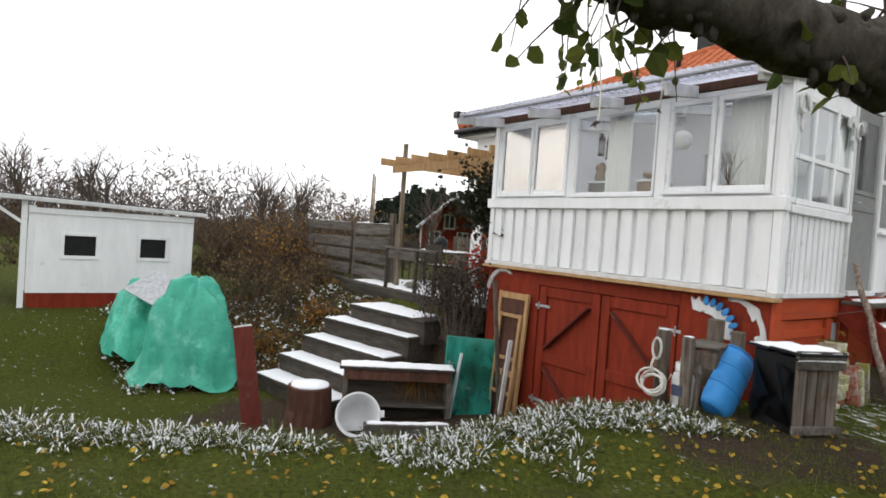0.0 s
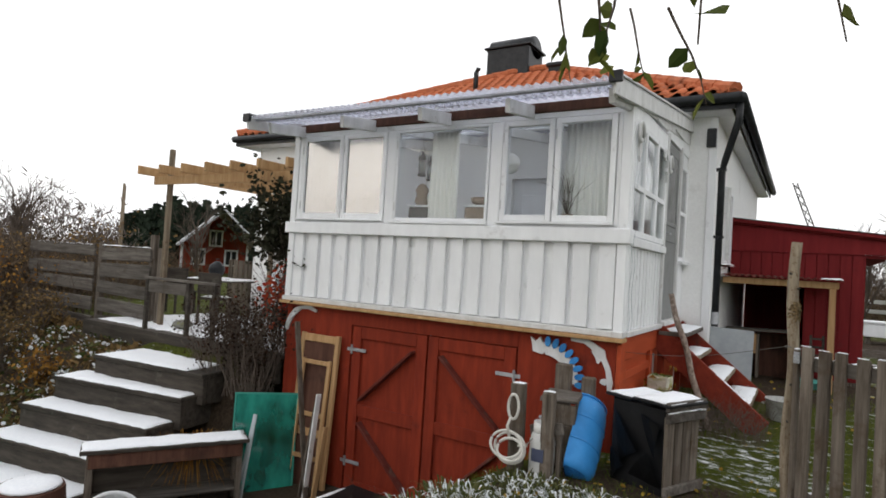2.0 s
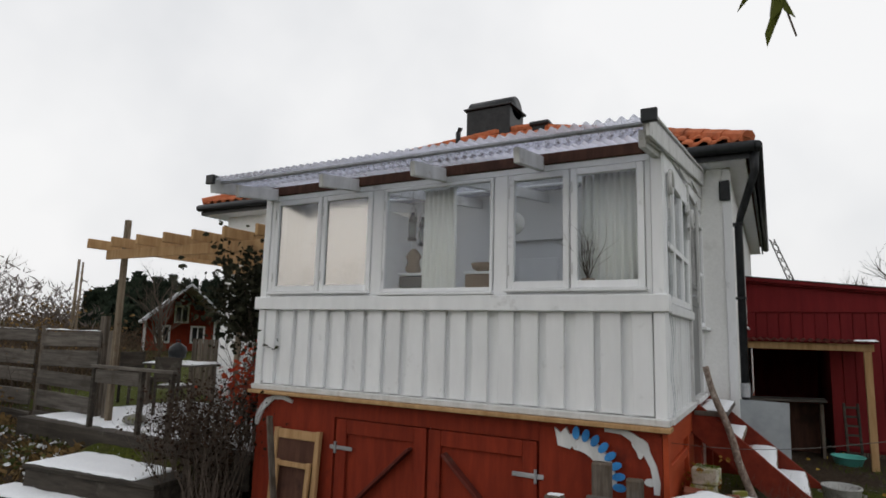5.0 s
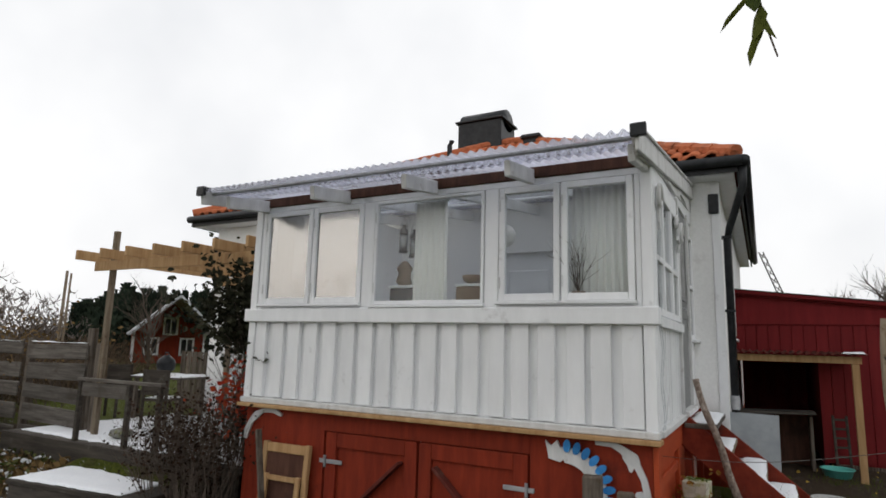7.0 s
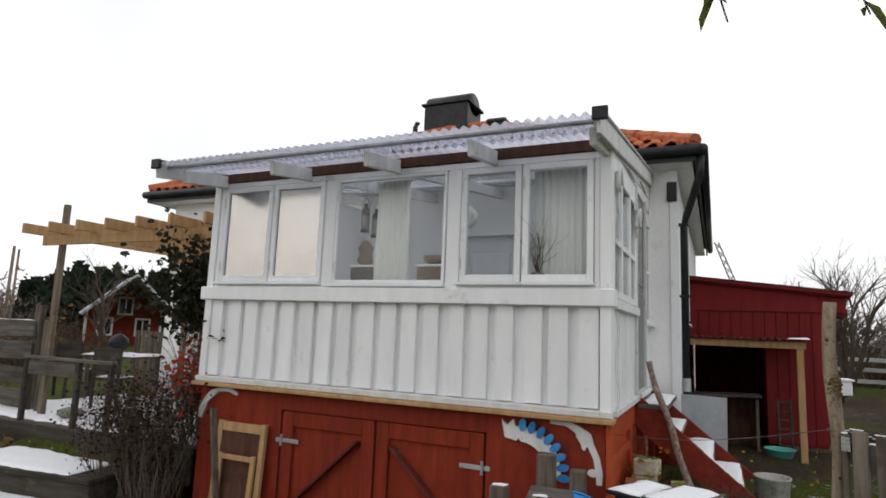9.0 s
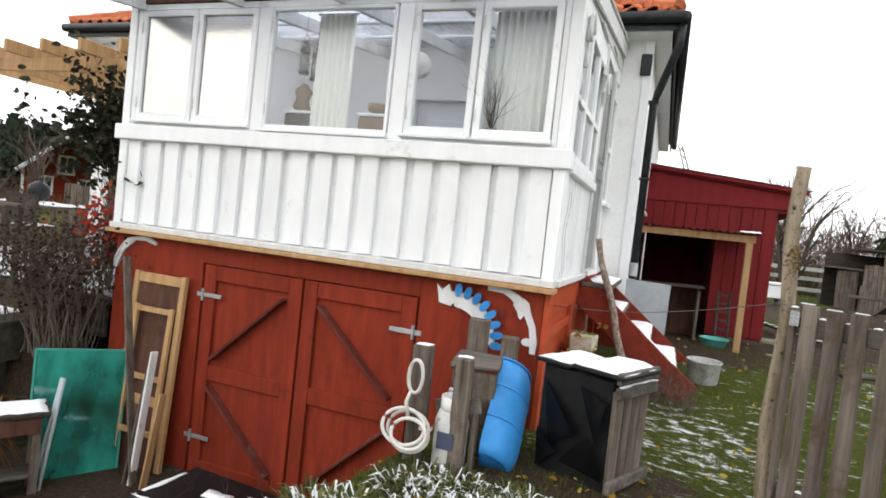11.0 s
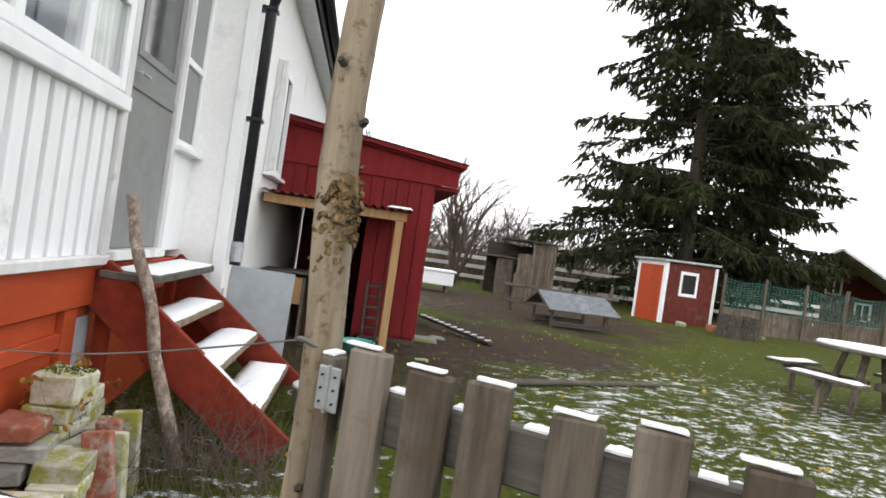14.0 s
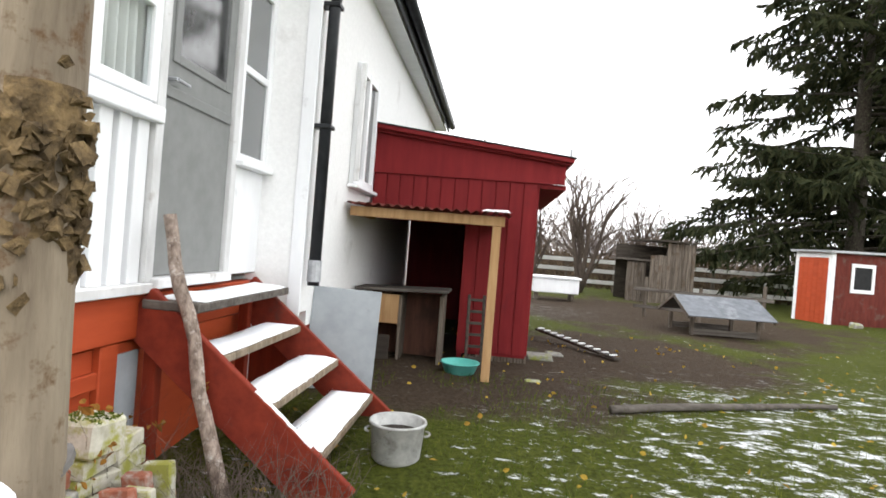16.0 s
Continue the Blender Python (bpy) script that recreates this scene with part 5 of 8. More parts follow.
    for a, b in (((-3.6, -2.45), (-3.08, -1.5)), ((-3.9, -5.2), (-2.4, -4.0))):
        w = thing("timber_edging", "snow-topped timber edging of the sunken yard", "edging", (0, 0, 0))
        za, zb = ground_z(*a), ground_z(*b)
        part("beam", beam(bmesh.new(), (*a, za + 0.1), (*b, zb + 0.1), 0.14, 0.2, 0.01), GREY_PLANK, w)
        bm = snow_slab(bmesh.new(), 0.02, math.dist(a, b) - 0.02, -0.065, 0.065, 0.0, 0.03, 0.05)
        bmesh.ops.transform(bm, matrix=along((*a, za + 0.201), (*b, zb + 0.201))[0], verts=bm.verts[:])
        part("snow_cover", bm, SNOW, w, "snow on the timber", True)


def tarp_heap(at, size, seed, label):
    ob = thing("tarp_heap", label, "tarpaulin", at, 20)
    bm = bmesh.new()
    n, rings = 40, 16
    grid = []
    for j in range(rings + 1):
        f = j / rings
        row = []
        for i in range(n):
            a = 2 * math.pi * i / n
            r = (0.1 + 0.95 * f ** 0.75) * (1 + 0.16 * math.sin(3 * a + seed) + 0.09 * math.sin(7 * a + seed * 2))
            fold = 0.17 * noise.noise((math.cos(a) * 3 + seed, math.sin(a) * 3, f * 3)) + 0.045 * noise.noise((math.cos(a) * 8 + seed, math.sin(a) * 8, f * 9)) + 0.03 * math.sin(11 * a + 4 * f + seed) * f
            z = (1 - f ** 1.35) + fold * (0.4 + f)
            row.append(bm.verts.new((size[0] * (r + fold) * math.cos(a), size[1] * (r + fold) * math.sin(a), max(-0.02, size[2] * z))))
        grid.append(row)
    for j in range(rings):
        for i in range(n):
            bm.faces.new((grid[j][i], grid[j][(i + 1) % n], grid[j + 1][(i + 1) % n], grid[j + 1][i]))
    bm.faces.new(grid[0][::-1])
    part("cover", bm, TARP, ob, smooth=True)
    bm = bmesh.new()
    for k in range(5):
        a = k * 1.25 + seed
        tube(bm, ((size[0] * 1.0 * math.cos(a), size[1] * 1.0 * math.sin(a), 0.12), (size[0] * 1.05 * math.cos(a + 0.3), size[1] * 1.05 * math.sin(a + 0.3), 0.02)), 0.012, 5)
    part("cord", bm, BLACK_PLASTIC, ob)
    return ob


def hut():
    h = thing("garden_hut", "small white garden hut with a red foot and flat roof", "hut", (-11.6, -6.1, 0.15))
    part("wall", B(-2.6, 0, 0.4, 0.52, 0.35, 2.1), WHITE, h)
    part("wall", B(-2.6, 0, 3.38, 3.5, 0.35, 2.02), WHITE, h)
    part("wall", B(-2.6, -2.48, 0.52, 3.38, 0.35, 2.0), WHITE, h)
    bm = bmesh.new()
    for y0, y1, z0, z1 in ((0.52, 1.0, 0.35, 2.05), (1.0, 1.6, 0.35, 1.1), (1.0, 1.6, 1.55, 2.05), (1.6, 2.4, 0.35, 2.05), (2.4, 2.95, 0.35, 1.1), (2.4, 2.95, 1.55, 2.05), (2.95, 3.38, 0.35, 2.02)):
        box(bm, -0.1, 0, y0, y1, z0, z1)
    part("wall", bm, WHITE, h)
    part("plinth", B(-2.55, -0.02, 0.43, 3.47, -0.3, 0.35), RED, h)
    part("roof", B(-2.8, 0.15, -1.3, 3.75, 0, 0.09, 0.01, pose(0, 0, 2.2, -1.6, 1, 0)), WHITE_WORN, h)
    part("roof_felt", B(-2.78, 0.13, -1.28, 3.73, 0.092, 0.11, 0.004, pose(0, 0, 2.2, -1.6, 1, 0)), BLACK_PLASTIC, h)
    part("post", B(-0.1, 0, 0.28, 0.38, -0.2, 2.2, 0.005), WHITE, h)
    part("brace", beam(bmesh.new(), (-0.05, 0.3, 1.75), (-0.05, -0.3, 2.18), 0.06, 0.06), WHITE, h)
    for y0, y1 in ((1.0, 1.6), (2.4, 2.95)):
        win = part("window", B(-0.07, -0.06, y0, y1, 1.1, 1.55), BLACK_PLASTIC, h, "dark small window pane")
        bm = bmesh.new()
        for a, b, c, d in ((y0 - 0.05, y0 + 0.02, 1.05, 1.6), (y1 - 0.02, y1 + 0.05, 1.05, 1.6), (y0 + 0.02, y1 - 0.02, 1.05, 1.12), (y0 + 0.02, y1 - 0.02, 1.53, 1.6)):
            box(bm, -0.02, 0.025, a, b, c, d, 0.004)
        part("window_frame", bm, WHITE, win)
    part("cornice", B(0.002, 0.03, 0.4, 3.5, 1.95, 2.06, 0.005), WHITE, h)


# ---- things on the crest by the garage corner ----
def round_post(name, label, at, height, r, material, snow=False, square=False, lean=(0, 0), category="post"):
    ob = thing(name, label, category, at, rng.uniform(0, 90) if not square else 8, tilt=lean)
    if square:
        bm = B(-r, r, -r * 0.7, r * 0.7, 0, height, 0.01, None, 0.006)
    else:
        bm = bmesh.new()
        n = 9
        tube(bm, [(0.008 * math.sin(k * 1.7), 0.008 * math.cos(k * 1.3), height * k / n) for k in range(n + 1)], [r * (1.06 - 0.12 * k / n) for k in range(n + 1)], 14, rough=0.03)
    part("shaft", bm, material, ob, smooth=not square)
    if snow:
        snow_on(ob, -r, r, -r * 0.7, r * 0.7, height + 0.002, 0.02)
    return ob


def corner_things():
    za = ground_z(-0.5, -0.97)
    a = round_post("post", "grey weathered post with coiled rope at the garage corner", (-0.55, -0.98, za - 0.1), 1.48 - za + 0.1, 0.06, GREY_WOOD, True, True)
    b = round_post("post", "grey weathered post beside the white gas bottle", (-0.27, -1.02, za - 0.1), 1.46 - za + 0.1, 0.05, GREY_WOOD, True, True)
    round_post("post", "short grey post in front of the carved ornament", (-0.42, -0.28, 0.5), 1.08, 0.07, GREY_WOOD, False, True)
    round_post("post", "short grey post beside the blue barrel", (-0.18, -0.3, 0.5), 1.0, 0.06, GREY_WOOD, False, True)
    chest = thing("wooden_box", "grey weathered wooden box behind the posts", "box", (-0.31, -0.6, 0.6), 10)
    chest.scale = (0.58, 0.85, 0.97)
    for z in (0.2, 0.39, 0.58, 0.75):
        part("board", B(-0.24, 0.24, -0.2, -0.17, z - 0.18, z - 0.01, 0.006, None, 0.004), GREY_WOOD, chest)
        part("board", B(0.215, 0.245, -0.168, 0.2, z - 0.18, z - 0.01, 0.006, None, 0.004), GREY_WOOD, chest)
        part("board", B(-0.245, -0.215, -0.168, 0.2, z - 0.18, z - 0.01, 0.006, None, 0.004), GREY_WOOD, chest)
    part("lid", B(-0.27, 0.27, -0.23, 0.22, 0.76, 0.8, 0.012, None, 0.008), GREY_PLANK, chest)
    rail = thing("plank", "snow-dusted board nailed behind the gas bottle", "plank", (0, 0, 0))
    part("board", beam(bmesh.new(), (-0.46, -0.9, 1.1), (-0.16, -0.98, 1.18), 0.025, 0.09, 0.004), GREY_PLANK, rail)
    part("support", beam(bmesh.new(), (-0.19, -0.955, 0.6), (-0.19, -0.955, 1.13), 0.03, 0.05, 0.004), GREY_WOOD, rail)
    gas = thing("gas_bottle", "small dirty white gas bottle with a printed label", "gas bottle", (-0.33, -0.96, ground_z(-0.33, -0.96)))
    gas.scale = (0.98, 0.98, 0.82)
    part("body", lathe(bmesh.new(), ((0.09, 0), (0.105, 0.03), (0.105, 0.34), (0.085, 0.41), (0.04, 0.44), (0.035, 0.45)), 24), CREAM, gas, smooth=True)
    part("collar", lathe(bmesh.new(), ((0.075, 0.42), (0.08, 0.43), (0.08, 0.52), (0.07, 0.52), (0.07, 0.43)), 20), CREAM, gas, smooth=True)
    bm = bmesh.new()
    tube(bm, ((0, 0, 0.45), (0, 0, 0.54)), 0.018, 8)
    tube(bm, ((-0.04, 0, 0.56), (0.04, 0, 0.56)), 0.016, 8)
    part("valve", bm, GREY_METAL, gas)
    part("label", B(-0.05, 0.05, -0.112, -0.1, 0.16, 0.28), INK, gas, "dark printed label")
    coil = thing("rope", "white rope coiled on the weathered post", "rope", (-0.56, -1.07, 1.05))
    bm = bmesh.new()
    for k, (r, dz, dx) in enumerate(((0.13, -0.06, 0.0), (0.12, -0.09, 0.02), (0.135, -0.04, -0.015), (0.11, -0.07, 0.03))):
        pts = [(dx + r * math.cos(q), -0.02 - 0.02 * k + 0.03 * math.sin(q), dz + r * 0.75 * math.sin(q)) for q in [j * math.pi / 12 for j in range(25)]]
        tube(bm, pts, 0.012, 6, False)
    loop = [(0.02 + 0.045 * math.cos(q), -0.03, 0.26 + 0.1 * math.sin(q)) for q in [j * math.pi / 8 for j in range(17)]]
    tube(bm, loop, 0.012, 6, False)
    tube(bm, ((0.0, -0.03, 0.17), (-0.02, -0.04, 0.1), (0.0, -0.04, 0.02)), 0.012, 6)
    tube(bm, ((0.08, -0.03, -0.04), (0.16, -0.06, -0.02), (0.2, -0.04, 0.05)), 0.012, 6)
    part("coil", bm, ROPE, coil, smooth=True)
    # halved blue barrel, leaning
    barrel = thing("barrel_half", "halved blue plastic barrel leaning towards the garage", "barrel")
    low, high = Vector((-0.09, -1.03, 0.89)), Vector((-0.135, -0.47, 1.4))
    axis = (high - low).normalized()
    near = Vector((0.3, -0.6, 0.74))
    near = (near - axis * near.dot(axis)).normalized()
    out = near.cross(axis)
    out = out if out.x > 0 else -out
    out = (out + near * 0.2).normalized()
    size, reach = 0.215, (high - low).length - 0.06
    barrel.matrix_world = Matrix.Translation(low + axis * 0.06 - near * size) @ Matrix((out, axis.cross(out), axis)).transposed().to_4x4()
    rows, n = 14, 24
    girth = (0.82, 0.93, 0.985, 1.0, 1.0, 1.0, 1.015, 1.015, 1.0, 1.0, 1.0, 0.99, 0.97, 0.93, 0.84)
    bm = bmesh.new()
    for shell, r0 in ((0, size), (1, size - 0.008)):
        grid = []
        for j in range(rows + 1):
            z = reach * (j / rows) if j else 0.0
            grid.append([bm.verts.new((r0 * girth[j] * math.cos(radians(-92 + 184 * i / n)) + 0.006 * noise.noise((i * 0.3, j * 0.4, 1)),
                                       r0 * girth[j] * math.sin(radians(-92 + 184 * i / n)), z)) for i in range(n + 1)])
        for j in range(rows):
            for i in range(n):
                f = (grid[j][i], grid[j][i + 1], grid[j + 1][i + 1], grid[j + 1][i])
                bm.faces.new(f if shell == 0 else f[::-1]).material_index = shell
        for end, flip in ((grid[rows], shell == 0), (grid[0], shell == 1)):
            bm.faces.new(end if flip else end[::-1]).material_index = shell
    part("shell", bm, [BLUE, BLUE_IN], barrel, smooth=True)
    for z, r in ((reach * 0.34, size * 1.004), (reach * 0.66, size * 1.004), (reach - 0.012, size * 0.9)):
        bm = bmesh.new()
        tube(bm, [(r * math.cos(radians(-92 + 184 * i / 20)), r * math.sin(radians(-92 + 184 * i / 20)), z) for i in range(21)], 0.007, 6)
        part("rim", bm, BLUE, barrel, smooth=True)
    # black box with a slatted side
    crate = thing("compost_box", "black plastic compost box in a slatted grey wooden frame", "box", (0.09, -0.62, 0.74), -24)
    w, d, h = 0.57, 0.44, 0.76
    part("body", B(0.02, w - 0.06, 0.03, d, 0.02, h - 0.07, 0.01), BLACK_PLASTIC, crate)
    for k in range(4):
        part("slat", B(w - 0.055, w - 0.03, 0.01 + k * 0.107, 0.105 + k * 0.107, 0.0, h - 0.12, 0.004, None, 0.004), GREY_WOOD, crate)
    for z in (0.06, h - 0.16, h - 0.075):
        part("rail", B(w - 0.028, w + 0.005, -0.02, d + 0.02, z, z + 0.07, 0.005), GREY_PLANK, crate)
    for a, b, c in (((0.05, 0.02, 0.6), (0.34, -0.07, 0.34), (0.12, 0.02, 0.2)), ((0.2, 0.02, 0.12), (0.42, -0.05, 0.36), (0.5, 0.01, 0.1)),
                    ((0.3, 0.01, 0.62), (0.5, -0.03, 0.56), (0.46, -0.02, 0.3)), ((0.03, 0.01, 0.3), (0.22, -0.06, 0.2), (0.06, 0.01, 0.05))):
        a, b, c = Vector(a), Vector(b), Vector(c)
        bm = bmesh.new()
        m1, m2, m3 = (bm.verts.new(q + Vector((0, -0.015, 0.01))) for q in ((a + b) / 2, (b + c) / 2, (a + c) / 2))
        va, vb, vc = (bm.verts.new(q) for q in (a, b, c))
        for f in ((va, m1, m3), (m1, vb, m2), (m3, m2, vc), (m1, m2, m3)):
            bm.faces.new(f)
        bmesh.ops.solidify(bm, geom=bm.faces[:], thickness=0.004)
        part("torn_flap", bm, BLACK_PLASTIC, crate, "torn black plastic flap")
    part("lid", B(-0.02, 0.24, -0.02, d + 0.02, h - 0.06, h - 0.035, 0.006), BLACK_PLASTIC, crate)
    part("lid", B(0.25, w + 0.02, -0.03, d + 0.02, h - 0.045, h - 0.02, 0.006), BLACK_PLASTIC, crate)
    snow_on(crate, -0.015, 0.235, -0.01, d + 0.01, h - 0.034, 0.03)
    snow_on(crate, 0.255, w + 0.015, -0.025, d + 0.01, h - 0.019, 0.035)
    snow_on(crate, w - 0.02, w + 0.005, -0.02, d + 0.02, h - 0.089, 0.02)


# ---- gate, fence and posts ----
def fence():
    gate = thing("picket_gate", "weathered grey picket gate with snow-capped boards", "gate", (1.413, -0.885, -0.035), -34)
    zg = 0.84
    for k in range(6):
        x = 0.0 + k * 0.1195
        top = 2.042 + rng.uniform(-0.015, 0.015)
        wd = 0.073 + rng.uniform(-0.004, 0.008)
        bm = B(x, x + wd, -0.014, 0.012, zg - 0.02, top, 0.004, pose(rng.uniform(-0.004, 0.004), 0, 0, 0, rng.uniform(-0.5, 0.5), 0), 0.003)
        p = part("picket", bm, GREY_WOOD, gate)
        bm = snow_slab(bmesh.new(), x + 0.004, x + wd - 0.004, -0.012, 0.01, top + 0.003, 0.007, 0.012, 0.004)
        part("snow_cover", bm, SNOW, p, "snow cap")
    for z in (1.02, 1.90):
        part("rail", B(-0.01, 0.685, 0.014, 0.05, z, z + 0.09, 0.005), GREY_PLANK, gate)
        for k in range(5):
            bm = snow_slab(bmesh.new(), k * 0.1195 + 0.08, k * 0.1195 + 0.1185, 0.016, 0.048, z + 0.091, 0.014, 0.018, 0.003)
            part("snow_cover", bm, SNOW, gate, "snow on the rail")
    bm = bmesh.new()
    box(bm, -0.034, -0.014, -0.022, -0.016, 1.94, 2.015, 0.002)
    box(bm, -0.01, 0.01, -0.022, -0.016, 1.94, 2.015, 0.002)
    tube(bm, ((-0.012, -0.022, 1.938), (-0.012, -0.022, 2.017)), 0.004, 8)
    h = part("hinge", bm, GREY_METAL, gate, "bright galvanised butt hinge")
    for z in (1.955, 1.978, 2.0):
        for x in (-0.024, 0.002):
            bm = bmesh.new()
            tube(bm, ((x, -0.026, z), (x, -0.021, z)), 0.0022, 6)
            part("screw", bm, BLACK_METAL, h)
    part("hanging_stile", B(-0.04, -0.012, -0.014, 0.03, zg - 0.02, 2.03, 0.005), GREY_WOOD, gate)
    part("snow_cover", snow_slab(bmesh.new(), -0.038, -0.014, -0.012, 0.028, 2.032, 0.012, 0.016, 0.003), SNOW, gate, "snow cap")
    tall = thing("gate_post", "tall peeled round gate post with a rough knot", "post", (1.362, -0.80, 0.55), 0, tilt=(0, 0))
    bm = bmesh.new()
    n = 16
    pts = [(0.012 * math.sin(k * 0.8), 0.01 * math.cos(k * 0.9), 2.17 * k / n) for k in range(n + 1)]
    radii = [0.037 - 0.003 * k / n + (0.002 if k in (12, 13) else 0) for k in range(n + 1)]
    tube(bm, pts, radii, 18, rough=0.02)
    part("shaft", bm, FLECKED_WOOD, tall, smooth=True)
    bm = bmesh.new()
    for k in range(150):
        a, u = rng.uniform(-3.3, 0.7), rng.random()
        z = 1.72 - 0.15 * u * rng.random() + rng.gauss(0, 0.015)
        s = rng.uniform(0.002, 0.006)
        m = pose(0.0, 0.0, z, 0, 0, math.degrees(a)) @ pose(0.034 + rng.uniform(0, 0.004), 0, 0, rng.uniform(-40, 40), rng.uniform(-30, 40), rng.uniform(-35, 35))
        box(bm, -0.003, 0.004, -s, s, -s * rng.uniform(0.6, 1.8), s, 0, m, 0.003)
    rings = []
    for j in range(22):
        z = 1.56 + 0.2 * j / 21
        swell = math.sin(math.pi * j / 21) ** 0.6
        rings.append([bm.verts.new(((0.0305 + swell * (0.003 + 0.010 * noise.noise((math.cos(a) * 2.2, math.sin(a) * 2.2, z * 22)) + rng.uniform(-0.003, 0.003))) * math.cos(a),
                                    (0.0305 + swell * (0.003 + 0.010 * noise.noise((math.cos(a) * 2.2, math.sin(a) * 2.2, z * 22)) + rng.uniform(-0.003, 0.003))) * math.sin(a), z))
                      for a in [k * math.pi / 16 for k in range(32)]])
    for r0, r1 in zip(rings, rings[1:]):
        for k in range(32):
            bm.faces.new((r0[k], r0[(k + 1) % 32], r1[(k + 1) % 32], r1[k]))
    tagged(part("knot", bm, surface("torn_bark", (0.04, 0.028, 0.016), (0.24, 0.165, 0.08), 60, 0.95, 0.8, stain=(0.05, 0.035, 0.02), stain_at=0.55, stain_scale=14), tall, "torn bark round a knot"), kind="stuff")
    for z, a in ((1.2, -1.5), (1.85, -1.0), (1.95, -2.2), (0.95, -1.8)):
        bm = bmesh.new()
        tube(bm, ((0.04 * math.cos(a), 0.04 * math.sin(a), z), (0.054 * math.cos(a), 0.054 * math.sin(a), z + 0.006)), (0.009, 0.006), 6)
        part("knot", bm, BARK, tall)
    wire = thing("fence_wire", "thin sagging wire tied round the gate post", "wire", (1.34, -0.81, 2.0))
    bm = bmesh.new()
    pts = [(-0.02 - 1.318 * f, 0.01 + 1.0 * f, -0.05 * math.sin(math.pi * f) - 0.3 * f) for f in [k / 14 for k in range(15)]]
    tube(bm, pts, 0.0022, 5)
    part("wire", bm, WIRE, wire)
    bm = bmesh.new()
    tube(bm, [(0.022 + 0.039 * math.cos(q), 0.01 + 0.039 * math.sin(q), 0.008 * math.sin(q * 2)) for q in [k * math.pi / 10 for k in range(21)]], 0.005, 5, False)
    part("tie", bm, WIRE, wire)
    stout = thing("gate_post", "stout split-log gate post with a bark-covered cross log", "post", (2.08, -1.335, 0.8), -34)
    for dx, r in ((-0.06, 0.042), (0.035, 0.05), (0.125, 0.042)):
        bm = bmesh.new()
        tube(bm, [(dx, 0.01 * math.sin(k + dx * 30), k * 0.13) for k in range(10)], [r * (1.05 - 0.01 * k) for k in range(10)], 12, rough=0.05)
        part("log", bm, surface("split_log_%d" % round(dx * 100), (0.045, 0.028, 0.018), (0.14, 0.092, 0.06), 20, 0.85, 0.7, (1, 1, 0.08), stain=(0.035, 0.022, 0.015), stain_at=0.6), stout, smooth=True)
    bm = bmesh.new()
    tube(bm, [(-0.12 + 0.06 * k, -0.062, 1.13 - 0.006 * k) for k in range(7)], 0.02, 12, rough=0.08)
    part("cross_log", bm, PALE_BARK, stout, "cross log with pale bark", True)
    # a second, plainer stretch of wire netting on the far side of the stout post
    net = thing("wire_fence", "sagging wire netting beside the stout post", "fence", (2.6, -1.05, 0.8))
    bm = bmesh.new()
    for k in range(14):
        tube(bm, ((0, 0, 0.08 * k), (0.9, -0.05, 0.08 * k)), 0.0025, 4, False)
        tube(bm, ((0.065 * k, -0.003 * k, 0), (0.065 * k, -0.003 * k, 1.05)), 0.0025, 4, False)
    part("netting", bm, WIRE, net)


